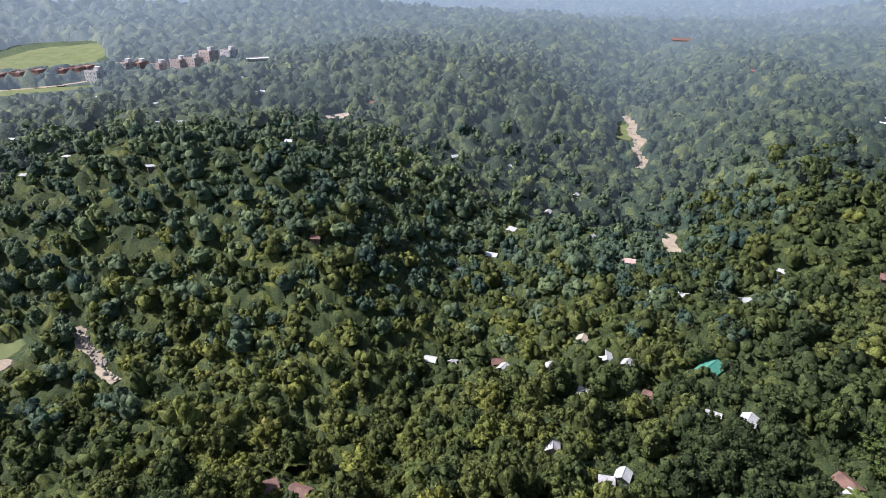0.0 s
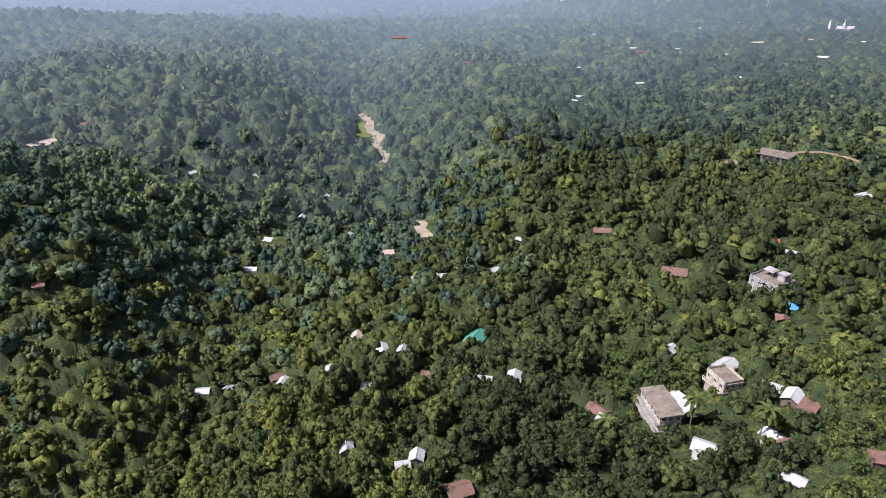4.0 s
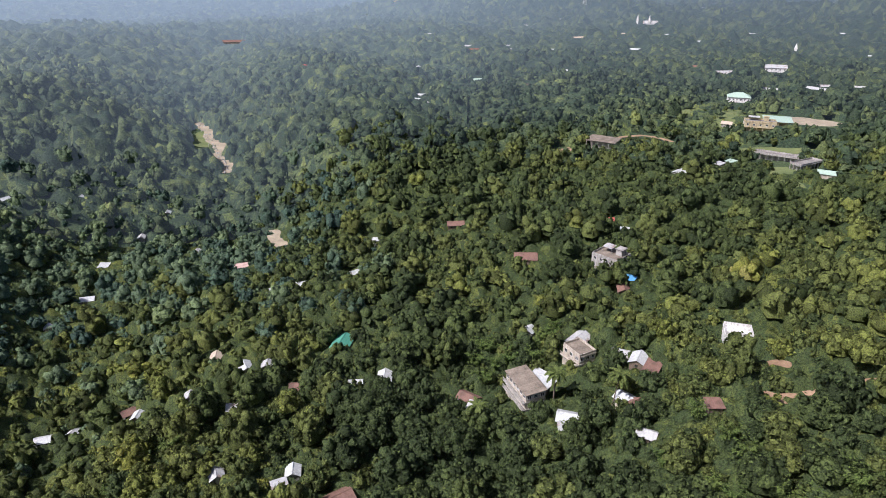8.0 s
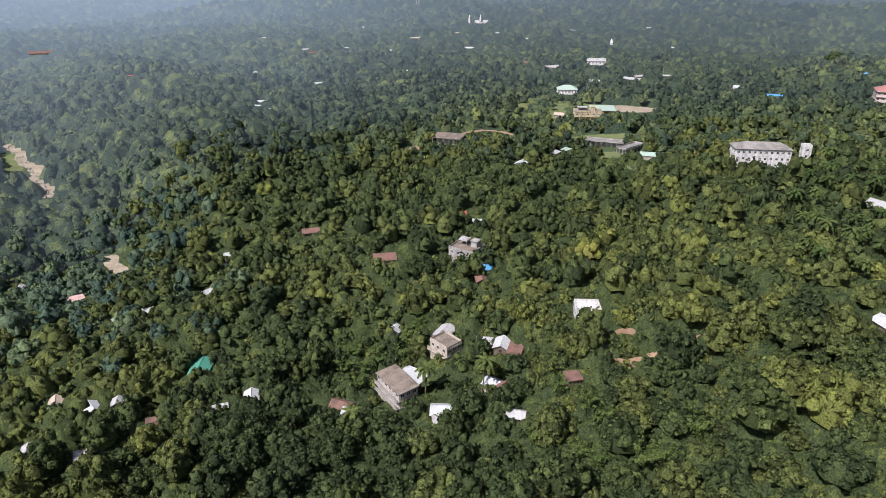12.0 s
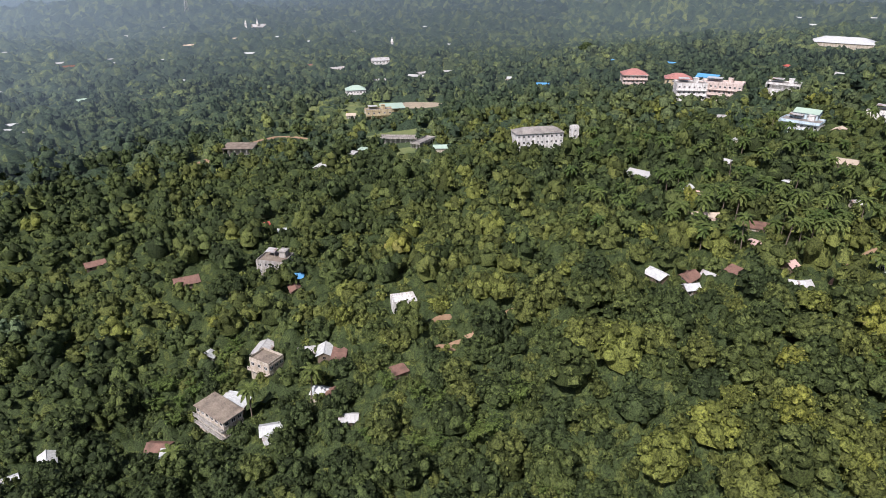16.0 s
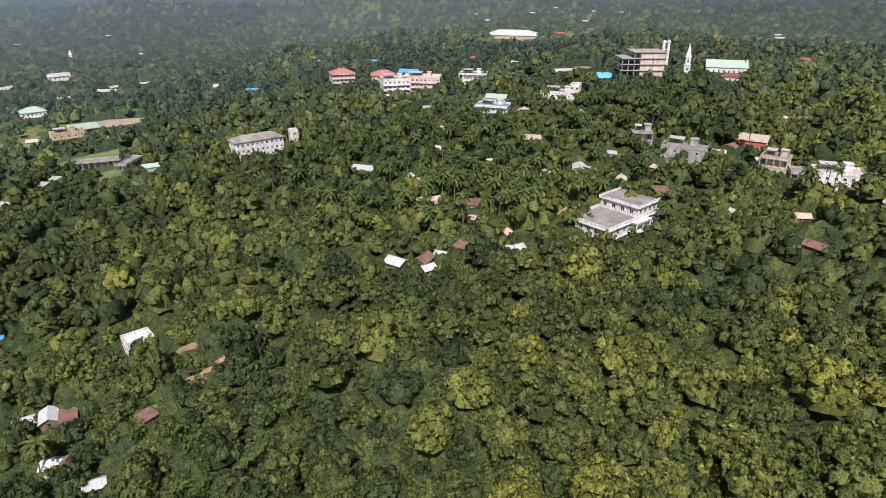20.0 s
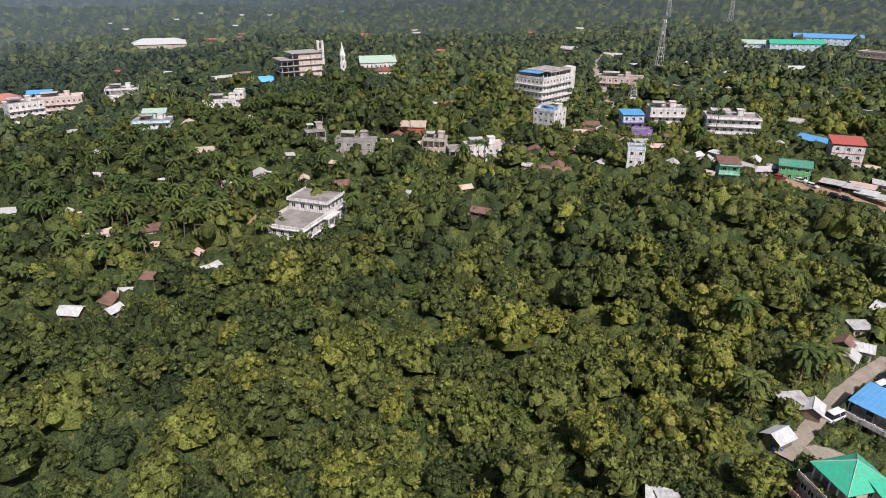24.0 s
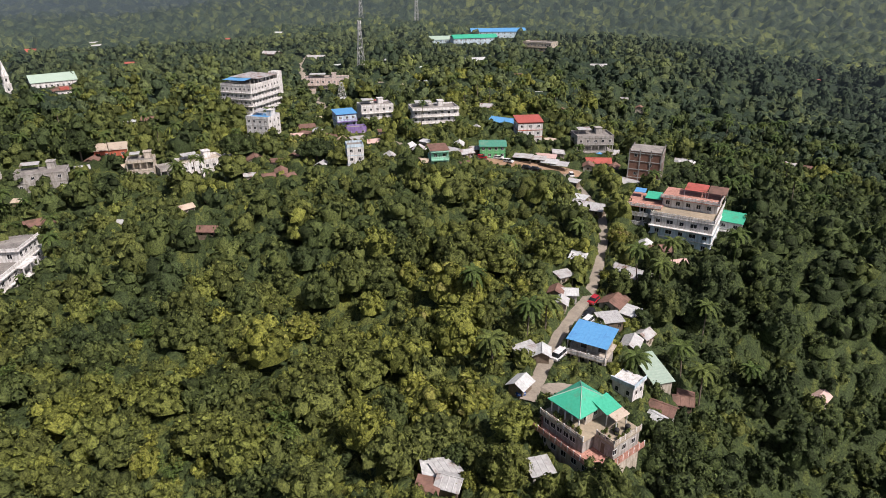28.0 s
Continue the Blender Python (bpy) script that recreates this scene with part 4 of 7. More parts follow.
tin_house(49.8, 348, 8.1, 4.9, 3, TIN_PALE, CREAM, "gable")
tin_house(29.3, 830, 13.4, 8.5, 27, TIN_TAN, CREAM, "gable")
tin_house(27.2, 752, 8.5, 5.6, -4, TIN_WHITE, GREY, "gable")
tin_house(28.6, 627, 8.2, 5.6, -29, TIN_WHITE, CREAM, "gable")
tin_house(21.1, 596, 8.7, 7.1, 14, TIN_PALE, WOOD, "shed")
tin_house(20.6, 733, 14.2, 8.5, 6, TIN_RUST, WOOD, "gable")
tin_house(23.7, 751, 8.5, 6.7, -4, TIN_GREY, GREY, "gable")
tin_house(31.8, 772, 8.7, 6.0, -3, TIN_TAN, WOOD, "gable")
tin_house(34.0, 764, 16.0, 8.5, -4, TIN_WHITE, GREY, "gable")
tin_house(38.7, 860, 12.5, 7.7, 10, TIN_WHITE, WOOD, "gable")
tin_house(41.0, 630, 16.0, 8.5, 28, TIN_GREY, CREAM, "gable")
tin_house(47.8, 576, 16.0, 8.5, -22, TIN_GREY, GREY, "gable")
tin_house(38.7, 665, 10.8, 8.3, -18, TIN_RUST, WOOD, "gable")
tin_house(44.5, 577, 11.3, 6.9, 5, TIN_GREY, GREY, "gable")
tin_house(6.3, 607, 6.9, 5.7, 69, TIN_RED, WOOD, "shed")
tin_house(16.0, 502, 8.2, 6.1, -9, TIN_WHITE, WOOD, "gable")
tin_house(15.6, 489, 6.4, 4.4, -20, TIN_WHITE, CREAM, "gable")
tin_house(16.6, 482, 5.5, 3.9, 93, TIN_GREY, GREY, "gable")
tin_house(15.9, 669, 7.6, 4.7, 90, TIN_WHITE, WOOD, "gable")
tin_house(-15.6, 601, 4.9, 3.5, -2, TIN_WHITE, WOOD, "gable")
tin_house(50.4, 598, 9.7, 7.0, 12, TIN_GREY, GREY, "gable")
tin_house(27.8, 1095, 12.4, 8.5, 17, TIN_WHITE, CREAM, "gable")
tin_house(38.7, 1442, 9.3, 7.7, 12, TIN_WHITE, WOOD, "gable")
tin_house(84.0, 1238, 16.0, 8.5, 18, TIN_PALE, GREY, "gable")
tin_house(86.4, 1969, 16.0, 8.5, -29, TIN_PALE, CREAM, "gable")
tin_house(87.2, 1188, 16.0, 8.5, -13, TIN_WHITE, WOOD, "gable")
tin_house(86.4, 1025, 16.0, 8.5, -9, TIN_WHITE, CREAM, "gable")
tin_house(84.6, 698, 16.0, 8.5, 26, TIN_RED, GREY, "gable")
tin_house(86.7, 708, 12.6, 8.5, 26, TIN_RUST, GREY, "gable")
tin_house(77.4, 521, 6.8, 4.4, 64, TIN_RED, GREY, "shed")
tin_house(85.2, 441, 16.0, 8.5, 20, TIN_GREY, CREAM, "gable")
tin_house(82.7, 287, 8.3, 6.2, -1, TIN_TAN, WOOD, "shed")
tin_house(71.9, 493, 14.4, 8.5, -16, TIN_BLUE, CREAM, "gable")
tin_house(69.0, 545, 8.8, 6.2, -30, TIN_BLUE, GREY, "gable")
tin_house(64.3, 558, 5.4, 3.5, 96, TIN_BLUE, GREY, "gable")
tin_house(71.7, 270, 5.5, 3.4, 82, TIN_WHITE, WOOD, "gable")
tin_house(72.4, 263, 6.7, 4.3, -16, TIN_PINK, WOOD, "gable")
tin_house(73.4, 228, 8.6, 6.5, 16, TIN_TAN, WOOD, "gable")
tin_house(77.4, 221, 8.3, 5.1, 4, TIN_RUST, CREAM, "shed")
tin_house(77.7, 205, 3.9, 3.0, -22, TIN_PINK, GREY, "shed")
tin_house(67.6, 289, 9.7, 6.8, -25, TIN_GREY, GREY, "gable")
tin_house(74.2, 299, 6.0, 4.2, -28, TIN_GREY, GREY, "gable")
tin_house(58.6, 520, 10.2, 6.6, 6, TIN_BLUE, GREY, "gable")
tin_house(73.3, 385, 6.3, 3.9, 36, TIN_GREY, GREY, "shed")
tin_house(77.5, 1136, 12.8, 8.3, -2, TIN_WHITE, GREY, "gable")
tin_house(78.5, 1088, 12.3, 8.5, -16, TIN_WHITE, CREAM, "gable")
tin_house(70.3, 172, 5.5, 4.4, -40, TIN_WHITE, WOOD, "gable")
tin_house(72.9, 173, 6.1, 3.9, 64, TIN_RUST, GREY, "gable")
tin_house(73.3, 167, 3.6, 3.0, 34, TIN_WHITE, GREY, "gable")
tin_house(74.6, 176, 3.2, 3.0, -24, TIN_GREY, GREY, "gable")
tin_house(76.8, 180, 6.3, 5.3, 70, TIN_RUST, GREY, "shed")
tin_house(81.5, 180, 3.2, 3.0, 8, TIN_WHITE, GREY, "gable")
tin_house(80.7, 193, 3.2, 3.0, 63, TIN_PINK, WOOD, "gable")
tin_house(82.0, 181, 3.2, 3.0, 40, TIN_GREY, GREY, "gable")
tin_house(103.2, 506, 9.8, 6.8, -13, TIN_RED, GREY, "gable")
tin_house(102.5, 336, 5.5, 4.3, 83, TIN_WHITE, GREY, "shed")
tin_house(103.9, 339, 7.2, 6.0, -35, TIN_RUST, GREY, "gable")
tin_house(97.0, 828, 16.0, 8.5, -14, TIN_RED, WOOD, "gable")
tin_house(101.2, 866, 16.0, 8.5, 28, TIN_GREY, CREAM, "gable")
tin_house(107.0, 200, 5.8, 4.1, -26, TIN_RUST, WOOD, "gable")
tin_house(105.5, 219, 4.1, 3.0, 25, TIN_TAN, GREY, "gable")
tin_house(94.6, 239, 8.4, 5.1, 4, TIN_RUST, GREY, "gable")
tin_house(100.0, 223, 3.4, 3.0, 68, TIN_GREY, WOOD, "shed")
tin_house(87.1, 255, 7.7, 4.7, 91, TIN_GREY, CREAM, "gable")
tin_house(86.9, 791, 14.0, 8.5, 19, TIN_RUST, GREY, "gable")
tin_house(95.1, 1325, 16.0, 8.5, -7, TIN_BLUE, WOOD, "gable")
tin_house(96.8, 839, 16.0, 8.5, -21, TIN_RED, WOOD, "gable")
tin_house(101.1, 912, 16.0, 8.5, 28, TIN_GREY, GREY, "gable")
tin_house(110.9, 911, 16.0, 8.5, -5, TIN_RED, GREY, "gable")
tin_house(114.9, 789, 15.3, 8.5, -8, TIN_WHITE, WOOD, "gable")
tin_house(114.1, 531, 12.9, 8.5, -23, TIN_GREY, WOOD, "gable")
tin_house(86.7, 2023, 16.0, 8.5, -25, TIN_WHITE, GREY, "gable")
tin_house(133.8, 311, 13.3, 8.5, -28, TIN_BLUE, WOOD, "gable")
tin_house(129.8, 262, 5.6, 3.5, 86, TIN_WHITE, WOOD, "gable")
tin_house(130.3, 249, 6.2, 4.2, 32, TIN_GREY, GREY, "gable")
tin_house(142.2, 267, 9.8, 6.1, 9, TIN_RED, GREY, "gable")
tin_house(143.1, 289, 7.7, 5.3, -2, TIN_GREY, CREAM, "gable")
tin_house(140.2, 231, 3.9, 3.0, -21, TIN_GREY, WOOD, "shed")
tin_house(141.8, 206, 10.2, 6.1, -17, TIN_GREY, WOOD, "gable")
tin_house(140.9, 213, 4.3, 3.4, -21, TIN_WHITE, WOOD, "shed")
tin_house(131.1, 488, 15.8, 8.5, 23, TIN_WHITE, WOOD, "gable")
tin_house(134.9, 418, 7.5, 5.0, 86, TIN_RUST, CREAM, "shed")
tin_house(141.5, 466, 10.6, 7.7, 13, TIN_GREY, CREAM, "gable")
tin_house(132.1, 340, 7.2, 6.1, -16, TIN_GREY, GREY, "gable")
tin_house(123.4, 481, 5.4, 4.3, 76, TIN_WHITE, CREAM, "gable")
tin_house(122.4, 358, 7.0, 5.7, 74, TIN_RED, WOOD, "gable")
tin_house(116.3, 306, 8.6, 6.3, 4, TIN_RUST, WOOD, "shed")
tin_house(117.4, 293, 5.8, 4.5, 95, TIN_WHITE, GREY, "gable")
tin_house(115.5, 287, 4.7, 3.8, -1, TIN_PINK, GREY, "gable")
tin_house(113.8, 233, 6.2, 4.0, 88, TIN_RUST, WOOD, "gable")
tin_house(116.0, 255, 6.3, 4.0, -36, TIN_GREY, WOOD, "shed")
tin_house(131.2, 256, 3.8, 3.0, 26, TIN_GREY, WOOD, "gable")
tin_house(141.2, 165, 5.2, 3.7, 81, TIN_WHITE, CREAM, "shed")
tin_house(140.0, 153, 3.8, 3.0, 36, TIN_GREY, CREAM, "shed")
tin_house(146.2, 165, 9.3, 5.8, -26, TIN_GREY, GREY, "gable")
tin_house(148.3, 183, 6.4, 4.8, 31, TIN_RUST, GREY, "gable")
tin_house(147.0, 184, 4.1, 3.0, 78, TIN_WHITE, WOOD, "gable")
tin_house(150.0, 178, 4.7, 3.4, 32, TIN_PINK, WOOD, "gable")
tin_house(140.7, 145, 3.2, 3.0, 9, TIN_WHITE, GREY, "gable")
tin_house(139.4, 144, 3.4, 3.0, 81, TIN_RUST, WOOD, "gable")
tin_house(139.9, 139, 3.3, 3.0, 87, TIN_GREY, CREAM, "gable")
tin_house(144.9, 148, 6.1, 5.1, 71, TIN_RUST, CREAM, "gable")
tin_house(146.3, 146, 4.8, 4.0, -23, TIN_WHITE, GREY, "shed")
tin_house(144.7, 139, 5.1, 4.0, 27, TIN_GREY, WOOD, "shed")
tin_house(147.0, 133, 5.0, 3.5, 81, TIN_GREY, WOOD, "gable")
tin_house(148.1, 140, 3.6, 3.0, 64, TIN_GREY, CREAM, "gable")
tin_house(150.8, 114, 4.5, 3.2, -14, TIN_RUST, GREY, "gable")
tin_house(136.8, 114, 4.3, 3.0, 40, TIN_GREY, GREY, "shed")
tin_house(138.4, 114, 3.2, 3.0, 92, TIN_WHITE, WOOD, "gable")
tin_house(136.4, 102, 3.4, 3.0, 61, TIN_WHITE, WOOD, "gable")
tin_house(127.1, 79, 3.8, 3.0, 98, TIN_WHITE, GREY, "shed")
tin_house(129.0, 76, 3.2, 3.0, -20, TIN_GREY, WOOD, "gable")
tin_house(126.4, 75, 3.2, 3.0, 77, TIN_RUST, GREY, "shed")
tin_house(139.0, 79, 3.2, 3.0, 26, TIN_GREY, GREY, "shed")
tin_house(151.7, 383, 3.8, 3.0, 33, TIN_GREY, WOOD, "shed")
tin_house(126.1, 252, 6.3, 3.8, 79, TIN_GREY, CREAM, "gable")
tin_house(126.8, 264, 4.4, 3.3, 67, TIN_WHITE, GREY, "shed")
tin_house(122.1, 264, 5.2, 3.7, 17, TIN_PINK, GREY, "gable")
tin_house(120.8, 269, 5.8, 4.8, 22, TIN_GREY, WOOD, "shed")
tin_house(119.3, 270, 4.5, 3.0, 78, TIN_PINK, WOOD, "gable")
tin_house(118.5, 278, 5.0, 3.6, 95, TIN_RUST, WOOD, "shed")
tin_house(137.9, 288, 6.2, 4.8, 91, TIN_TAN, CREAM, "shed")
tin_house(138.7, 269, 6.3, 4.5, 95, TIN_GREY, CREAM, "shed")
tin_house(143.6, 262, 5.7, 3.5, 81, TIN_RUST, GREY, "gable")
tin_house(145.1, 241, 7.7, 6.5, -30, TIN_GREY, WOOD, "gable")
tin_house(111.7, 257, 6.4, 5.4, 94, TIN_RUST, GREY, "gable")
tin_house(111.1, 234, 4.7, 3.6, 89, TIN_GREY, CREAM, "shed")
tin_house(109.4, 273, 5.0, 3.2, 60, TIN_GREY, GREY, "gable")
tin_house(98.4, 278, 4.6, 3.0, 3, TIN_GREY, WOOD, "gable")
tin_house(99.2, 286, 5.7, 4.8, 70, TIN_RUST, WOOD, "gable")
tin_house(101.7, 278, 5.1, 3.6, 29, TIN_TAN, WOOD, "gable")
tin_house(89.8, 267, 4.9, 3.2, 97, TIN_GREY, GREY, "shed")
tin_house(93.6, 257, 4.3, 3.0, 75, TIN_TAN, WOOD, "shed")
tin_house(126.4, 444, 6.5, 4.8, 77, TIN_WHITE, WOOD, "gable")
tin_house(124.8, 390, 5.1, 4.0, 78, TIN_TAN, GREY, "gable")
tin_house(126.9, 397, 5.2, 3.5, 91, TIN_GREY, CREAM, "gable")
tin_house(119.6, 482, 6.2, 4.7, 33, TIN_WHITE, WOOD, "shed")
tin_house(117.7, 519, 12.6, 8.5, -3, TIN_GREY, CREAM, "gable")
tin_house(86.7, 315, 4.7, 3.9, 68, TIN_GREY, WOOD, "gable")
tin_house(81.8, 339, 6.7, 4.4, 77, TIN_TAN, WOOD, "gable")
tin_house(82.2, 1140, 12.8, 8.5, -7, TIN_WHITE, WOOD, "gable")
tin_house(89.2, 1192, 16.0, 8.5, -23, TIN_WHITE, GREY, "gable")
tin_house(89.1, 551, 8.9, 5.8, -22, TIN_RUST, GREY, "shed")
tin_house(80.9, 492, 7.2, 5.0, -38, TIN_GREY, GREY, "gable")
tin_house(74.7, 333, 4.4, 3.6, 92, TIN_GREY, CREAM, "gable")
tin_house(79.2, 270, 3.2, 3.0, 68, TIN_WHITE, WOOD, "shed")
tin_house(84.2, 252, 3.8, 3.1, 38, TIN_GREY, CREAM, "gable")
tin_house(87.9, 253, 5.5, 3.8, -28, TIN_GREY, CREAM, "gable")
tin_house(90.8, 246, 4.5, 3.5, 90, TIN_TAN, GREY, "gable")
tin_house(16.9, 876, 8.5, 7.1, -25, TIN_WHITE, WOOD, "shed")
tin_house(24.9, 1054, 8.5, 5.1, -26, TIN_WHITE, CREAM, "gable")
tin_house(32.8, 907, 8.8, 6.9, -1, TIN_TAN, CREAM, "gable")
tin_house(36.3, 892, 10.1, 7.2, 25, TIN_WHITE, CREAM, "gable")
tin_house(42.5, 992, 8.0, 5.6, -6, TIN_WHITE, CREAM, "shed")
tin_house(48.5, 1043, 10.1, 7.2, 19, TIN_WHITE, WOOD, "gable")
tin_house(50.6, 874, 9.9, 7.1, -23, TIN_WHITE, CREAM, "gable")
tin_house(22.8, 501, 4.9, 3.9, 63, TIN_RUST, WOOD, "gable")
tin_house(25.2, 556, 4.5, 3.5, -7, TIN_RUST, GREY, "gable")
tin_house(20.1, 760, 14.7, 8.5, 17, TIN_GREY, CREAM, "gable")
tin_house(23.6, 774, 7.5, 5.9, 30, TIN_WHITE, WOOD, "gable")
tin_house(48.2, 593, 11.6, 8.4, 23, TIN_GREY, WOOD, "gable")
tin_house(55.6, 551, 6.3, 4.2, -6, TIN_WHITE, CREAM, "gable")
tin_house(60.4, 913, 7.4, 5.0, 34, TIN_WHITE, WOOD, "shed")
tin_house(149.1, 295, 4.4, 3.3, -6, TIN_GREY, GREY, "gable")
tin_house(157.4, 359, 7.7, 4.8, 93, TIN_GREY, GREY, "shed")
tin_house(158.4, 359, 6.0, 4.6, -4, TIN_RUST, CREAM, "gable")
tin_house(163.6, 159, 3.2, 3.0, 78, TIN_PINK, CREAM, "gable")
tin_house(152.7, 127, 3.7, 3.0, 95, TIN_RUST, WOOD, "shed")
tin_house(157.9, 569, 6.5, 5.1, 35, TIN_RED, GREY, "shed")


# ---- large buildings ----
def pyramid(g, x, y, z, w, h):
    return g.add([(x - w, y - w, z), (x + w, y - w, z), (x + w, y + w, z), (x - w, y + w, z), (x, y, z + h)], [(0, 1, 4), (1, 2, 4), (2, 3, 4), (3, 0, 4), (3, 2, 1, 0)])


def railing(parent, x0, y0, x1, y1, z, mat, gap=1.6, h=0.95, posts=True):
    """Parapet rail with posts between two corners."""
    p, q = Vector((x0, y0, z)), Vector((x1, y1, z))
    n = max(1, int((q - p).length / gap))
    if posts:
        for k in range(n + 1):
            c = p.lerp(q, k / n)
            part("post", Geo().box(c.x - 0.1, c.x + 0.1, c.y - 0.1, c.y + 0.1, z, z + h + 0.15), WHITE, parent)
    g = Geo()
    t = Vector((-(q - p).y, (q - p).x, 0)).normalized() * 0.07
    for lo, hi in ((0.0, h * 0.6), (h * 0.8, h)):
        g.slab([p - t + Vector((0, 0, hi)), q - t + Vector((0, 0, hi)), q + t + Vector((0, 0, hi)), p + t + Vector((0, 0, hi))], hi - lo)
    part("railing", g, mat, parent)


def green_roof_house():
    ob = thing("terrace_house", "large house with a green hipped roof and a planted salmon-edged terrace", "house", 143.9, 86.0, -37, 13, up=4.5, tall=8, show=-0.4)
    ob.matrix_world = ob.matrix_world @ Matrix.Diagonal((0.74, 0.74, 0.9, 1))
    w, d = 17.0, 12.5
    part("wall", Geo().box(-w / 2, w / 2, -d / 2, d / 2, -8.5, -0.27), CREAM, ob, "lower storey on the slope")
    part("ledge", Geo().box(-w / 2 - 1.2, w / 2 + 1.0, -d / 2 - 1.4, d / 2 + 0.4, -0.25, 0.0), SALMON, ob, "salmon-red ledge")
    part("wall", Geo().box(-w / 2 + 0.3, w / 2 - 5.5, -d / 2 + 0.6, d / 2 - 0.3, 0.0, 2.9), GREY, ob)
    part("wall", Geo().box(w / 2 - 5.4, w / 2 - 0.2, -d / 2 + 4.0, d / 2 - 0.3, 0.0, 2.9), GREY, ob)
    part("terrace", Geo().box(-w / 2, w / 2 - 4.8, -d / 2 - 0.3, d / 2, 2.9, 3.15), SAND, ob, "tiled roof terrace")
    part("terrace", Geo().box(w / 2 - 4.7, w / 2, -d / 2 + 3.6, d / 2, 2.9, 3.15), SAND, ob, "tiled roof terrace")
    for k in range(5):
        window(ob, -w / 2 + 1.4 + k * 1.85, -d / 2 + 0.6, 1.6, 1.5, 1.2)
        window(ob, -w / 2 + 1.4 + k * 2.9, -d / 2, -2.2, 1.5, 1.3)
    doorway(ob, w / 2 - 3, -d / 2 + 4.0, 0.02)
    for y in (-2.0, 1.0, 4.0):
        window(ob, w / 2 - 0.2, y, 1.6, 1.3, 1.2, "right")
    railing(ob, -w / 2 - 1.1, -d / 2 - 1.3, w / 2 + 0.9, -d / 2 - 1.3, 0.0, SALMON)
    railing(ob, w / 2 + 0.9, -d / 2 - 1.3, w / 2 + 0.9, d / 2 + 0.3, 0.0, SALMON)
    railing(ob, -w / 2 - 1.1, -d / 2 - 1.3, -w / 2 - 1.1, d / 2 + 0.3, 0.0, SALMON)
    railing(ob, -w / 2 + 0.1, -d / 2 - 0.2, w / 2 - 4.9, -d / 2 - 0.2, 3.15, CREAM)
    railing(ob, w / 2 - 4.6, -d / 2 + 3.7, w / 2 - 0.1, -d / 2 + 3.7, 3.15, CREAM)
    railing(ob, w / 2 - 0.1, -d / 2 + 3.7, w / 2 - 0.1, d / 2 - 0.1, 3.15, CREAM)
    # upper room under the green roof, its front open between posts
    x0, x1, y0, y1 = -w / 2 + 1.2, -w / 2 + 8.8, -d / 2 + 2.6, d / 2 - 1.4
    part("wall", Geo().box(x0, x1, y0 + 1.5, y1, 3.15, 5.8), CREAM, ob)
    for k in range(5):
        x = x0 + k * (x1 - x0) / 4
        part("post", Geo().box(x - 0.12, x + 0.12, y0 - 0.6, y0 - 0.36, 3.15, 5.8), WHITE, ob)
    for k in range(3):
        window(ob, x0 + 1.6 + k * 2.8, y0 + 1.5, 4.6, 1.3, 1.2)
    window(ob, x1, 1.0, 4.6, 1.3, 1.2, "right")
    e, z = 0.8, 5.8
    cx, cy, top = (x0 + x1) / 2 - 0.3, (y0 + y1) / 2 + 0.3, 8.2
    a, b, c, dd = (x0 - e, y0 - e - 0.4, z), (x1 + e, y0 - e - 0.4, z), (x1 + e, y1 + e, z), (x0 - e, y1 + e, z)
    for tri in ((a, b, (cx, cy, top)), (b, c, (cx, cy, top)), (c, dd, (cx, cy, top)), (dd, a, (cx, cy, top))):
        part("roof", Geo().slab(list(tri), 0.1), TIN_GREEN, ob)
    part("roof", Geo().slab([(x1 - 1.0, 0.8, z + 0.9), (x1 + 3.2, 0.8, z - 0.1), (x1 + 3.2, y1 + e, z - 0.1), (x1 - 1.0, y1 + e, z + 0.9)], 0.1), TIN_GREEN, ob)
    part("roof", Geo().slab([(x1 + 3.25, 1.2, z - 0.15), (x1 + 5.4, 1.2, z - 0.5), (x1 + 5.4, y1 + e, z - 0.5), (x1 + 3.25, y1 + e, z - 0.15)], 0.08), TIN_TAN, ob, "dusty tan lean-to roof")
    for p in (a, b, c, dd):
        part("ridge_cap", Geo().tube(p, (cx, cy, top + 0.05), 0.09, n=5), TIN_PALE, ob)
    for x, y in ((x1 + 3.0, 1.1), (x1 + 5.2, 1.5), (x1 + 5.2, y1)):
        part("post", Geo().box(x - 0.1, x + 0.1, y - 0.1, y + 0.1, 3.15, z - 0.45), WHITE, ob)
    rng = random.Random(3)
    for k in range(26):
        pot = Geo().tube((0, 0, 0), (0, 0, 0.4), 0.2, 0.26, 8)
        x, y = rng.uniform(-6, w / 2 - 5.2), rng.uniform(-d / 2 + 0.2, -d / 2 + 1.8)
        if k > 12:
            x, y = rng.uniform(w / 2 - 4.4, w / 2 - 0.4), rng.uniform(-d / 2 + 4.0, d / 2 - 3.0)
        base = thing_on(ob, "potted_plant", "leafy shrub in a clay pot on the terrace", "plant", x, y, 3.16)
        part("pot", pot, BRICK, base)
        v, f = POT_CROWN
        m = mesh_from("leaves", v * rng.uniform(0.45, 0.75) + (0, 0, 0.35), f, LEAF)
        lf = new("leaves", m)
        lf.parent = base
    for x, y in ((w / 2 - 2.2, 0.8), (w / 2 - 1.6, 3.6)):
        tank = thing_on(ob, "water_tank", "black plastic water tank on the terrace", "tank", x, y, 3.16)
        part("barrel", Geo().tube((0, 0, 0), (0, 0, 1.1), 0.55, 0.55, 14), TYRE, tank)
        part("lid", Geo().tube((0, 0, 1.1), (0, 0, 1.35), 0.5, 0.2, 14), TYRE, tank)


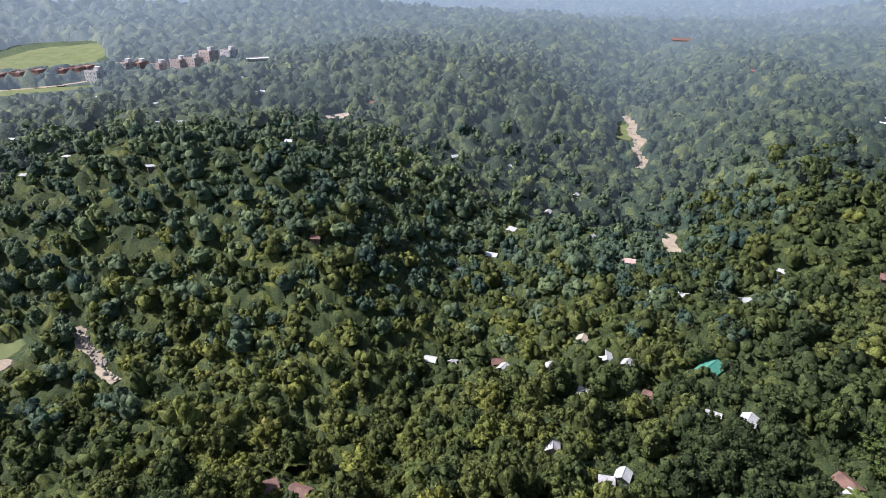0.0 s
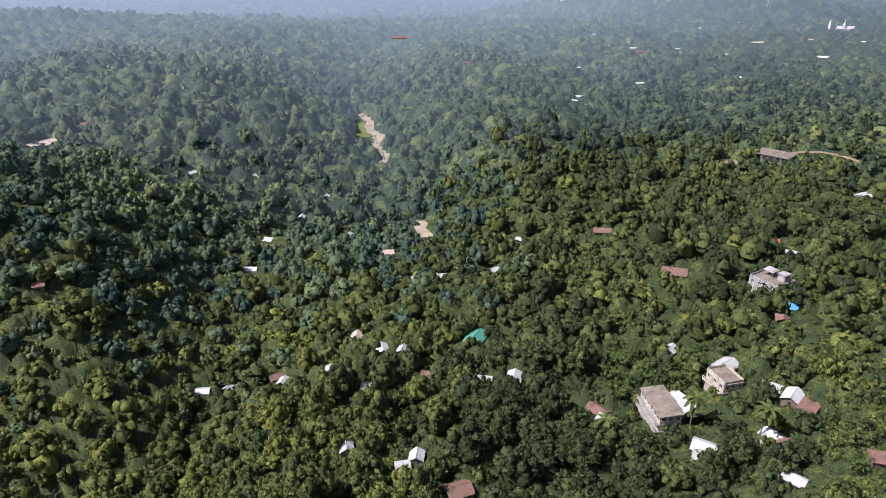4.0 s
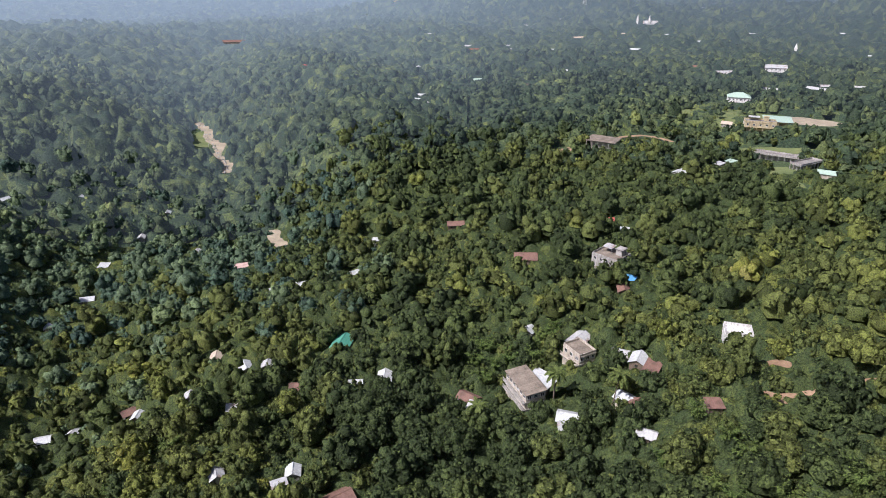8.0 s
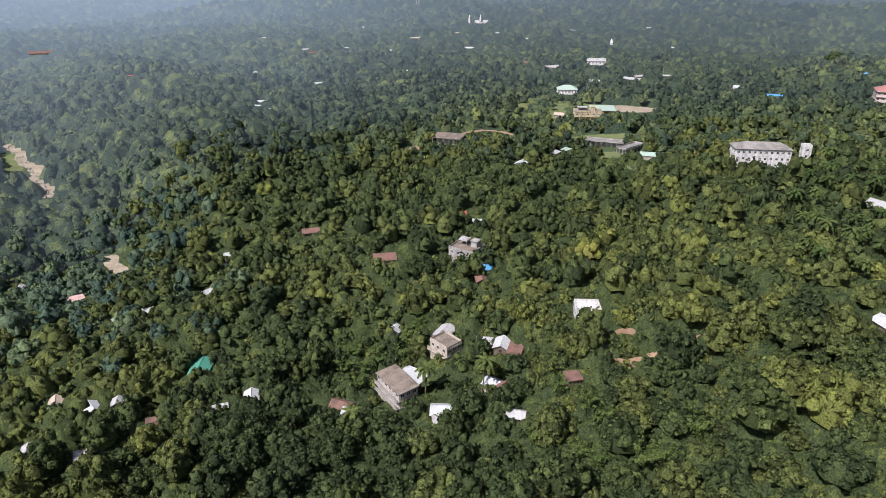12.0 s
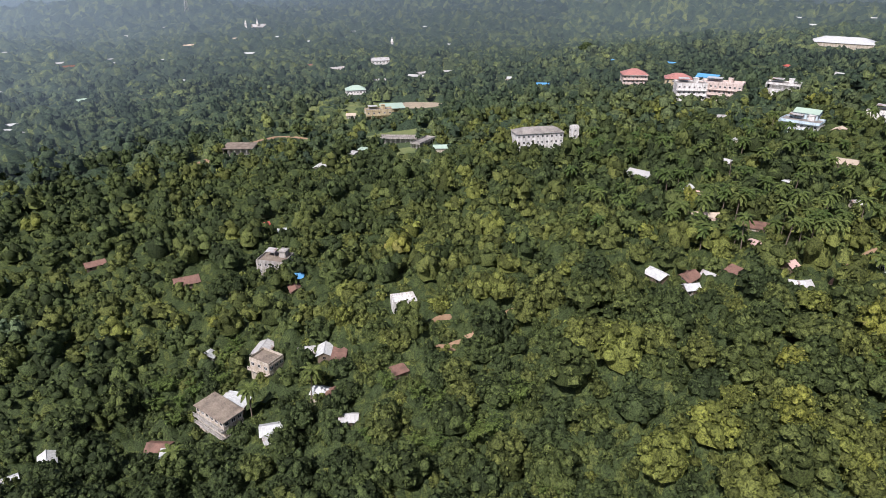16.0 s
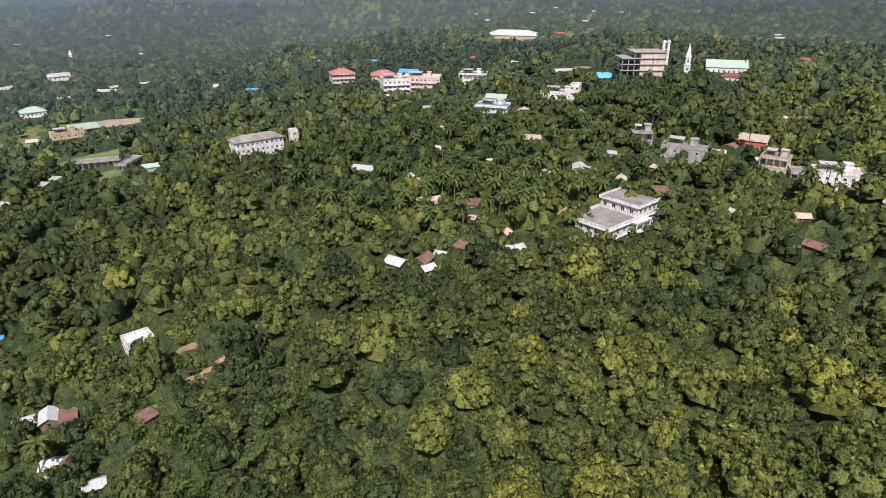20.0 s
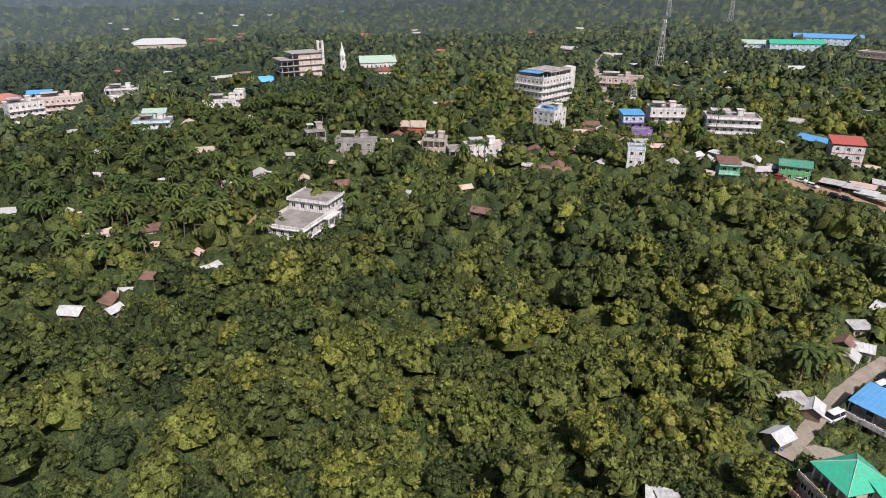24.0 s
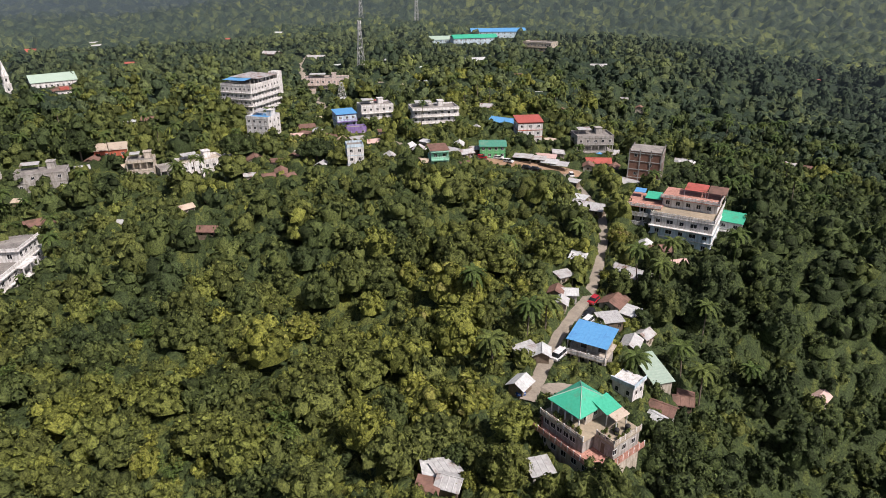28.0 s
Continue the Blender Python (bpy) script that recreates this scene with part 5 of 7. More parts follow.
def thing_on(host, name, label, category, x, y, z):
    """A thing of its own, standing at a spot given in the host's own axes."""
    ob = new(name)
    ob.matrix_world = host.matrix_world @ pose(x, y, z)
    return tagged(ob, label, category)


POT_CROWN = crown(np.random.RandomState(2), lobes=3, leaves=30, size=0.2, lat=2, lon=5)


def blue_roof_house():
    ob = thing("blue_roof_house", "two-storey concrete house with a blue tin roof and railed verandas", "house", 143.3, 121.0, -16, 11, tall=7, show=0.1)
    w, d = 7.6, 6.2
    part("wall", Geo().box(-w / 2, w / 2, -d / 2, d / 2, -3.5, 2.7), GREY, ob)
    part("veranda", Geo().box(-w / 2 - 0.6, w / 2 + 5.5, -d / 2 - 2.2, -d / 2, -3.5, -0.05), GREY, ob)
    part("veranda", Geo().box(-w / 2 - 0.6, w / 2 + 0.6, -d / 2 - 1.8, d / 2, 2.7, 2.95), CREAM, ob)
    part("wall", Geo().box(-w / 2 + 0.4, w / 2 - 0.3, -d / 2 + 1.2, d / 2, 2.95, 5.3), GREY, ob)
    for k in range(4):
        x = -w / 2 + 0.9 + k * 1.9
        window(ob, x, -d / 2, 1.4, 1.2, 1.3, frame_mat=WOOD)
        part("post", Geo().box(x - 0.12, x + 0.12, -d / 2 - 1.7, -d / 2 - 1.45, -0.05, 2.7), GREY, ob)
        if k in (1, 3):
            # solid dark panel on the wall stands for the shade inside
            part("opening", Geo().box(x - 0.8, x + 0.8, -d / 2 + 1.14, -d / 2 + 1.22, 3.3, 5.0), DARK, ob, "dark flat panel painted as the shade of an unglazed gap")
    for k in range(3):
        window(ob, -w / 2, -1.8 + k * 1.7, 1.4, 1.0, 1.2, "left", WOOD)
    railing(ob, -w / 2 - 0.5, -d / 2 - 1.7, w / 2 + 0.5, -d / 2 - 1.7, 2.95, WHITE)
    railing(ob, -w / 2 - 0.5, -d / 2 - 2.1, w / 2 + 5.4, -d / 2 - 2.1, -0.05, WHITE)
    g = Geo()
    ribbed(g, (-w / 2 - 0.7, -d / 2 - 0.6, 5.4), (w / 2 + 0.5, -d / 2 - 0.6, 5.4), (w / 2 + 0.5, d / 2 + 0.8, 6.4), (-w / 2 - 0.7, d / 2 + 0.8, 6.4))
    part("roof", g, TIN_BLUE, ob, "blue painted ribbed tin roof")
    for x in (-w / 2 - 0.4, 0.0, w / 2 + 0.2):
        part("post", Geo().box(x - 0.1, x + 0.1, -d / 2 - 0.3, -d / 2 - 0.1, 2.95, 5.36), GREY, ob)


def ornate_house():
    ob = thing("white_villa", "small ornate white house with blue shutters", "house", 147.2, 113, -25, 7, tall=6, show=0.1)
    part("wall", Geo().box(-2.3, 2.3, -2.2, 2.2, -4, 3.4), WHITE, ob)
    part("roof", Geo().box(-2.6, 2.6, -2.5, 2.5, 3.4, 3.6), WHITE, ob)
    part("parapet", Geo().box(-2.6, 2.6, -2.5, -2.3, 3.6, 4.4), PALEBLUE, ob)
    part("parapet", Geo().box(2.4, 2.6, -2.29, 2.5, 3.6, 4.4), PALEBLUE, ob)
    for x in (-1.2, 1.2):
        window(ob, x, -2.2, 1.9, 0.9, 1.2)
        window(ob, x, -2.2, -1.2, 0.9, 1.2)
    for y in (-0.9, 0.9):
        window(ob, 2.3, y, 1.9, 0.9, 1.2, "right")


def blue_white_block():
    ob = thing("apartment_block", "three-storey white and pale blue block with tan roof terraces", "building", 150.3, 200, -8, 22, tall=9, show=0.15)
    w, d = 17.5, 19.0
    for k in range(3):
        z = k * 3.1
        part("wall", Geo().box(-w / 2, w / 2, -d / 2, d / 2, -4 if k == 0 else z, z + 2.9), PALEBLUE if k < 2 else WHITE, ob)
        part("floor_slab", Geo().box(-w / 2 - 0.5, w / 2 + 0.3, -d / 2 - (1.0 if k == 1 else 0.3), d / 2, z + 2.9, z + 3.1), WHITE, ob)
        for i in range(5):
            window(ob, -w / 2 + 2.0 + i * 3.4, -d / 2, z + 1.5, 1.9 if i % 2 else 1.3, 1.3)
        for i in range(5):
            window(ob, w / 2, -d / 2 + 2 + i * 3.6, z + 1.5, 1.3, 1.3, "right")
    part("roof", Geo().box(-w / 2, w / 2, -d / 2, d / 2, 9.3, 9.42), SAND, ob, "dusty tan roof terrace")
    railing(ob, -w / 2 - 0.3, -d / 2 - 0.1, w / 2 + 0.2, -d / 2 - 0.1, 9.42, WHITE)
    railing(ob, w / 2 + 0.2, -d / 2 - 0.1, w / 2 + 0.2, d / 2, 9.42, WHITE)
    part("wall", Geo().box(-w / 2 + 1, w / 2 - 0.6, -1.0, d / 2 - 0.5, 9.42, 12.3), WHITE, ob)
    part("floor_slab", Geo().box(-w / 2 + 0.4, w / 2, -2.0, d / 2, 12.3, 12.55), SALMON, ob)
    for i in range(5):
        window(ob, -w / 2 + 2.6 + i * 3.0, -1.0, 10.9, 1.3, 1.4)
    railing(ob, -w / 2 + 0.5, -1.9, w / 2 - 0.1, -1.9, 12.55, WHITE)
    railing(ob, w / 2 - 0.1, -1.9, w / 2 - 0.1, d / 2 - 0.1, 12.55, WHITE)
    for x0, x1, mat in ((-2.5, 4.0, TIN_RED), (4.3, 9.6, TIN_RUST)):
        g = Geo()
        ribbed(g, (x0, 3.0, 14.4), (x1, 3.0, 14.4), (x1, 8.5, 15.2), (x0, 8.5, 15.2))
        part("awning", g, mat, ob)
        for x in (x0 + 0.2, x1 - 0.2):
            for y in (3.1, 8.3):
                part("post", Geo().box(x - 0.07, x + 0.07, y - 0.07, y + 0.07, 12.55, 14.4), METAL, ob)
    an = thing("apartment_annex", "lower annex with balconies and a salmon-trimmed roof terrace", "building", 146.9, 203, -8, 11, tall=8, show=0.2)
    w, d = 11.0, 14.0
    for k in range(3):
        z = k * 2.9
        part("wall", Geo().box(-w / 2, w / 2 - 0.6, -d / 2 + 1.6, d / 2, -4 if k == 0 else z, z + 2.7), GREY if k < 2 else PALEBLUE, an)
        part("floor_slab", Geo().box(-w / 2 - 0.4, w / 2 - 0.5, -d / 2, d / 2, z + 2.7, z + 2.9), WHITE if k < 2 else SALMON, an)
        railing(an, -w / 2 - 0.3, -d / 2 + 0.1, w / 2 - 0.7, -d / 2 + 0.1, z + 2.9, WHITE)
        for i in range(3):
            window(an, -w / 2 + 1.8 + i * 3.2, -d / 2 + 1.6, z + 1.5, 1.7, 1.3)
        for i in range(3):
            part("column", Geo().box(-w / 2 + 0.2 + i * 4.9, -w / 2 + 0.5 + i * 4.9, -d / 2 + 0.3, -d / 2 + 0.6, -4 if k == 0 else z, z + 2.7), WHITE, an)
    part("canopy", Geo().slab([(-1, -1, 9.8), (3.6, -1, 9.8), (3.6, 4, 10.6), (-1, 4, 10.6)], 0.07), TIN_GREEN, an)
    part("canopy", Geo().slab([(-5, 2, 10.4), (-1.6, 2, 10.4), (-1.6, 5, 10.9), (-5, 5, 10.9)], 0.07), TIN_BLUE, an)


def brick_tower():
    ob = thing("brick_building", "tall unfinished brown brick building with concrete frame", "building", 146.3, 249, -6, 17, tall=14, show=0.4)
    w, d, h = 11.8, 11.0, 14.0
    part("wall", Geo().box(-w / 2 + 0.15, w / 2 - 0.15, -d / 2 + 0.15, d / 2 - 0.15, -4, h), BRICK, ob)
    for k in range(5):
        z = k * 3.1 + 0.9
        part("beam", Geo().box(-w / 2, w / 2, -d / 2, d / 2, z, z + 0.3), GREY, ob)
    for i in range(4):
        x = -w / 2 + i * (w - 0.4) / 3
        for y in (-d / 2 - 0.02, d / 2 - 0.38):
            part("column", Geo().box(x, x + 0.4, y, y + 0.4, -4, h + 0.9), GREY, ob)
        y = -d / 2 + i * (d - 0.4) / 3
        part("column", Geo().box(w / 2 - 0.35, w / 2 + 0.05, y, y + 0.4, -4, h + 0.9), GREY, ob)
        part("column", Geo().box(-w / 2 - 0.05, -w / 2 + 0.35, y, y + 0.4, -4, h + 0.9), GREY, ob)
    part("roof", Geo().box(-w / 2, w / 2, -d / 2, d / 2, h, h + 0.2), STAIN, ob)
    for x, z in ((2.0, 12.6), (-3.4, 12.6), (2.0, 9.2), (-3, 5.6)):
        window(ob, x, -d / 2 + 0.15, z, 1.2, 1.2, frame_mat=GREY)


def stepped_white_house():
    """The large white villa: a long two-storey wing and a taller rear part."""
    ob = thing("white_mansion", "large stepped white building with stained flat roofs", "building", 90.6, 205, -33, 24, up=-1.2, tall=9, show=0.5)
    w, d = 15.0, 27.0
    for k in range(2):
        z = k * 3.4
        part("wall", Geo().box(-w / 2, w / 2, -d / 2, d / 2, -4 if k == 0 else z, z + 3.1), WHITE, ob)
        part("floor_slab", Geo().box(-w / 2 - 0.7, w / 2 + 0.7, -d / 2 - 0.7, d / 2 + 0.2, z + 3.1, z + 3.4), WHITE, ob)
        for i in range(5):
            window(ob, -w / 2 + 1.6 + i * 2.95, -d / 2, z + 1.7, 1.3, 1.5)
        for i in range(8):
            window(ob, w / 2, -d / 2 + 1.8 + i * 3.3, z + 1.7, 1.3, 1.5, "right")
            window(ob, -w / 2, -d / 2 + 1.8 + i * 3.3, z + 1.7, 1.3, 1.5, "left")
    part("roof", Geo().box(-w / 2 + 0.2, w / 2 - 0.2, -d / 2 + 0.2, d / 2, 6.8, 6.9), STAIN, ob, "dark stained flat roof")
    for x0, x1, y0, y1 in ((-w / 2 - 0.3, w / 2 + 0.3, -d / 2 - 0.3, -d / 2), (-w / 2 - 0.3, -w / 2, -d / 2, d / 2), (w / 2, w / 2 + 0.3, -d / 2, d / 2)):
        part("parapet", Geo().box(x0, x1, y0, y1, 6.804, 7.7), WHITE, ob)
    part("wall", Geo().box(-w / 2 + 0.4, w / 2 - 0.3, 2.0, d / 2 - 0.3, 6.9, 10.2), WHITE, ob)
    part("floor_slab", Geo().box(-w / 2 - 0.1, w / 2 + 0.4, 1.3, d / 2 + 0.2, 10.2, 10.5), WHITE, ob)
    part("roof", Geo().box(-w / 2 + 0.3, w / 2 - 0.2, 1.7, d / 2 - 0.1, 10.5, 10.6), STAIN, ob, "dark stained flat roof")
    for x0, x1, y0, y1 in ((-w / 2, w / 2 + 0.2, 1.4, 1.6), (-w / 2, -w / 2 + 0.2, 1.61, d / 2), (w / 2, w / 2 + 0.2, 1.61, d / 2)):
        part("parapet", Geo().box(x0, x1, y0, y1, 10.504, 11.2), WHITE, ob)
    for i in range(4):
        window(ob, -w / 2 + 2.2 + i * 3.4, 2.0, 8.6, 1.4, 1.5)
        window(ob, w / 2 - 0.3, 3.6 + i * 2.6, 8.6, 1.3, 1.5, "right")
    part("balcony", Geo().box(w / 2 + 0.7, w / 2 + 2.6, -2.0, 6.0, 3.1, 3.4), WHITE, ob)
    part("balcony", Geo().box(w / 2 + 0.7, w / 2 + 2.6, -2.0, 6.0, 6.5, 6.8), WHITE, ob)
    for y in (-1.8, 1.8, 5.8):
        part("column", Geo().box(w / 2 + 2.2, w / 2 + 2.5, y - 0.15, y + 0.15, -4, 6.5), WHITE, ob)
    part("awning", Geo().slab([(-w / 2 - 1, -d / 2 - 2.6, 2.2), (-w / 2 + 5, -d / 2 - 2.6, 2.2), (-w / 2 + 5, -d / 2 - 0.72, 2.9), (-w / 2 - 1, -d / 2 - 0.72, 2.9)], 0.06), TIN_RUST, ob)


def five_storey_block():
    ob = block("office_block", "tall white block with long balconies and a grey-blue roof", 112.1, 357, 18, 25, -36, 5, WHITE, sh=3.3, bays=7, side_bays=9, balcony=(0, 1, 2, 3), parapet=True, show=0.15)
    d, w, h = 25, 18, 16.5
    for k in range(1, 5):
        part("balcony", Geo().box(w / 2 + 0.125, w / 2 + 1.2, -d / 2, d / 2, k * 3.3 - 0.25, k * 3.3), WHITE, ob)
        part("railing", Geo().box(w / 2 + 1.1, w / 2 + 1.22, -d / 2, d / 2, k * 3.3 + 0.004, k * 3.3 + 0.85), WHITE, ob)
    for i in range(8):
        for y in (-d / 2 + 0.3 + i * 3.4,):
            part("post", Geo().box(w / 2 - 0.4, w / 2 - 0.2, y, y + 0.2, h + 0.07, h + 2.7), WHITE, ob)
    part("canopy", Geo().slab([(-w / 2 + 1, -d / 2 + 7, h + 3.0), (w / 2, -d / 2 + 7, h + 2.7), (w / 2, d / 2, h + 2.7), (-w / 2 + 1, d / 2, h + 3.0)], 0.1), TIN_GREY, ob)
    part("canopy", Geo().slab([(-w / 2 + 1, -d / 2 + 0.6, h + 2.4), (w / 2 - 4, -d / 2 + 0.6, h + 2.4), (w / 2 - 4, -d / 2 + 6.6, h + 2.7), (-w / 2 + 1, -d / 2 + 6.6, h + 2.7)], 0.1), TIN_BLUE, ob)
    part("stair_tower", Geo().box(w / 2 - 6, w / 2 - 1, d / 2 + 0.13, d / 2 + 5, -3, h + 3.6), WHITE, ob)
    block("rear_wing", "small white wing behind the office block", 113.6, 372, 9, 9, -36, 4, WHITE, bays=3, side_bays=3, show=0.4)


def construction_site():
    ob = thing("unfinished_building", "unfinished concrete building with bare brick walls", "building", 91.2, 420, 18, 28, tall=18, show=0.3)
    w, d, sh = 26.0, 16.0, 3.5
    for k in range(5):
        z = k * sh
        x0 = -w / 2 if k < 4 else -w / 2 + 7
        part("floor_slab", Geo().box(x0 - 0.6, w / 2, -d / 2 - 0.6, d / 2, z + sh - 0.3, z + sh), GREY, ob)
        part("wall", Geo().box(-2.0, w / 2 - 0.2, -d / 2 + 0.2, d / 2 - 0.2, -3 if k == 0 else z, z + sh - 0.3), PINK if k else GREY, ob, "bare pinkish brick infill")
        for i in range(4):
            for y in (-d / 2, -1.0, d / 2 - 0.5):
                x = x0 + i * 3.6
                if x < -2.2:
                    part("column", Geo().box(x, x + 0.45, y, y + 0.45, -3 if k == 0 else z, z + sh - 0.3), GREY, ob)
    for i in range(3):
        part("column", Geo().box(-2.2 + i * 7.3, -1.75 + i * 7.3, -d / 2 + 0.05, -d / 2 + 0.4, -3, 5 * sh - 0.3), GREY, ob)
    tp = thing("tarpaulin", "bright blue tarpaulin shelter beside the building site", "tarpaulin", 88.5, 428, 10, 12, tall=4, show=0.1)
    v, f, n = [], [], 9
    for i in range(n):
        for j in range(n):
            v.append(((i / 8 - 0.5) * 13, (j / 8 - 0.5) * 8, 3.6 - 0.25 * abs(j - 4) + 0.25 * math.sin(i * 2.1 + j) + (-1.9 if j == 0 else 0)))
    for i in range(n - 1):
        for j in range(n - 1):
            f.append((i * n + j, (i + 1) * n + j, (i + 1) * n + j + 1, i * n + j + 1))
    part("sheet", Geo().add(v, f), TARP, tp)
    for x in (-6.2, 0, 6.2):
        for y in (-3.4, 3.6):
            part("post", Geo().tube((x, y, -1), (x, y, 2.7), 0.06), WOOD, tp)


def church():
    st = thing("church_steeple", "white church steeple with a pointed spire", "church tower", 94.9, 434, 10, 6, tall=20, show=0.3)
    part("tower", Geo().box(-1.9, 1.9, -1.9, 1.9, -3, 8.5), WHITE, st)
    part("belfry", Geo().box(-1.5, 1.5, -1.5, 1.5, 8.5, 13.0), WHITE, st)
    part("ledge", Geo().box(-2.1, 2.1, -2.1, 2.1, 8.4, 8.8), WHITE, st)
    part("ledge", Geo().box(-1.8, 1.8, -1.8, 1.8, 12.8, 13.1), WHITE, st)
    part("spire", pyramid(Geo(), 0, 0, 13.1, 1.6, 8.0), WHITE, st)
    for z in (6.0, 10.8):
        window(st, 0, -1.9 if z < 8 else -1.5, z, 1.0, 1.9)
        window(st, -1.9 if z < 8 else -1.5, 0, z, 1.0, 1.9, "left")
    py = thing("twin_pylon", "tall white twin-pillar bell pylon", "tower", 93.1, 452, 12, 5, tall=22, show=0.35)
    for x in (-1.5, 1.5):
        part("pillar", Geo().box(x - 0.75, x + 0.75, -0.8, 0.8, -3, 21), WHITE, py)
    for z in (5, 10, 15, 19.8):
        part("crossbar", Geo().box(-0.75, 0.75, -0.5, 0.5, z, z + 0.7), WHITE, py)
    hall = thing("church_hall", "white church hall with a yellow-green roof", "church", 97.8, 455, 8, 24, tall=8, show=0.35)
    part("wall", Geo().box(-12, 12, -6, 6, -3, 6), WHITE, hall)
    gable_roof(hall, 24, 12, 6.1, 3.6, TIN_PALE)
    for k in range(8):
        window(hall, -10.5 + k * 3, -6, 3.2, 1.1, 2.0)
    po = thing("porch_building", "white porch with a red tin roof beside the church hall", "building", 98.4, 434, 8, 13, tall=5, show=0.3)
    part("wall", Geo().box(-6, 6, -3.5, 3.5, -3, 3.4), WHITE, po)
    hip_roof(po, 12, 7, 3.5, 2.0, TIN_RUST)
    part("dormer", Geo().box(-2.4, 2.4, -3.8, 1.0, 3.5, 5.2), TIN_RED, po)
    for k in range(4):
        window(po, -4.5 + k * 3, -3.5, 1.7, 1.2, 1.4)


def mast(name, label, heading, distance, h, base, mat, up=0.0):
    """A lattice tower of tubes with cross bracing."""
    ob = thing(name, label, "mast", heading, distance, 20, base, up, tall=h, show=0.3)
    top = base * 0.25
    corner = lambda k, z: ((base + (top - base) * z / h) / 2 * (1, 1, -1, -1)[k % 4], (base + (top - base) * z / h) / 2 * (1, -1, -1, 1)[k % 4], z)
    for k in range(4):
        part("leg", Geo().tube(corner(k, -1.5), corner(k, h), 0.12 + h * 0.002, n=5), mat, ob)
    n = max(5, int(h / 5))
    for i in range(n):
        g = Geo()
        z0, z1 = h * i / n, h * (i + 1) / n
        for k in range(4):
            g.tube(corner(k, z0), corner(k + 1, z1), 0.06 + h * 0.0012, n=4).tube(corner(k, z1), corner(k + 1, z1), 0.06 + h * 0.0012, n=4)
        part("brace", g, mat if i % 2 else WHITE, ob)
    return ob


green_roof_house()
blue_roof_house()
ornate_house()
blue_white_block()
brick_tower()
stepped_white_house()
five_storey_block()
construction_site()
church()
m = mast("phone_mast", "tall red and white lattice phone mast with antennas", 121.4, 450, 33, 4.5, METAL)
for z in (24, 28, 31):
    for k in range(3):
        a = k * 2.094
        part("antenna", Geo().box(1.1 * math.cos(a) - 0.25, 1.1 * math.cos(a) + 0.25, 1.1 * math.sin(a) - 0.25, 1.1 * math.sin(a) + 0.25, z, z + 2.2), WHITE, m)
mast("phone_mast", "thin lattice mast on a far ridge", 29.6, 1160, 40, 6, METAL)
mast("phone_mast", "thin lattice mast on a far ridge", 21.5, 1340, 45, 6, METAL)
mast("phone_mast", "thin lattice mast behind the bazaar hill", 121.6, 900, 55, 6, METAL)
mast("phone_mast", "thin lattice mast behind the bazaar hill", 126.2, 900, 50, 6, METAL)
mast("tank_stand", "tall steel legs of a water tank stand", 119.6, 372, 11, 5, METAL)

# white and pink guest houses on the ridge
block("guest_house", "white four-storey guest house with balconies", 70.6, 418, 17, 12, 12, 4, WHITE, bays=6, balcony=(0, 1, 2), show=0.2)
block("guest_house", "long pink terrace building on the ridge", 73.0, 428, 24, 12, -8, 3, PINK, roof_mat=PINK, bays=9, balcony=(0, 1), show=0.2)
block("pagoda_house", "tiered pink house with faded red tin roofs", 66.1, 492, 17, 13, 10, 3, PINK, roof_mat=ROOF_TILE, bays=6, balcony=(0, 1, 2), roof="hip", rise=3.4, show=0.2)
block("house_red_roof", "ochre house with a faded red hipped roof", 69.6, 482, 17, 12, 5, 2, OCHRE, roof_mat=ROOF_TILE, bays=5, roof="hip", rise=3.2, show=0.3)
block("tiered_house", "pale grey tiered house with open terraces", 77.4, 433, 18, 10, -6, 2, WHITE, bays=6, open_floors=(1,), show=0.2)
block("green_trim_house", "white and green house with roof terrace", 79.2, 355, 18, 11, -14, 2, WHITE, bays=6, balcony=(0, 1), trim=PALEBLUE, show=0.15)
block("green_trim_loft", "upper room with a pale green roof and blue steel frame", 79.5, 362, 11, 8, -14, 3, PALEBLUE, roof_mat=TIN_PALE, bays=4, roof="gable", rise=1.4, show=0.2)
block("white_house", "white flat-roofed two-storey house", 84.9, 359, 20, 9, -10, 2, WHITE, bays=7, balcony=(0,), show=0.15)
block("white_house", "square white tower room", 86.2, 356, 5, 6, -10, 3, WHITE, bays=2, show=0.3)
block("market_hall", "long low hall with a bright white roof", 80.7, 652, 50, 22, -6, 1, CREAM, roof_mat=TIN_WHITE, bays=9, side_bays=3, sh=5.0, roof="hip", rise=4.2, show=0.2)
block("school_block", "white three-storey school with a faded hipped roof", 58.4, 348, 26, 10, 20, 3, WHITE, roof_mat=STAIN, bays=10, balcony=(), roof="hip", rise=2.6, show=0.2)
block("stair_block", "narrow white stair tower beside the school", 61.6, 352, 4, 4, 20, 3, WHITE, bays=1, side_bays=1, show=0.4)
block("unfinished_house", "grey bare-cement two-storey house", 95.6, 270, 17, 9, -12, 2, GREY, bays=4, side_bays=2, show=0.2, parapet=False)
block("unfinished_house", "small ruined grey cement house", 92.1, 279, 8, 7, 10, 2, GREY, bays=2, show=0.3, parapet=False, open_floors=(1,))
block("orange_house", "house with red-painted wall and rusty roof", 100.7, 297, 12, 8, -6, 1, REDWALL, roof_mat=TIN_TAN, bays=4, roof="shed", rise=1.2, show=0.2)
block("dark_house", "two-storey house with an open upper floor", 102.7, 272, 10, 8, -8, 2, CREAM, roof_mat=STAIN, bays=4, open_floors=(1,), show=0.2)
block("white_house", "white two-storey house with pale flat roof", 107.2, 257, 16, 9, 16, 2, WHITE, roof_mat=CREAM, bays=6, side_bays=3, show=0.15)
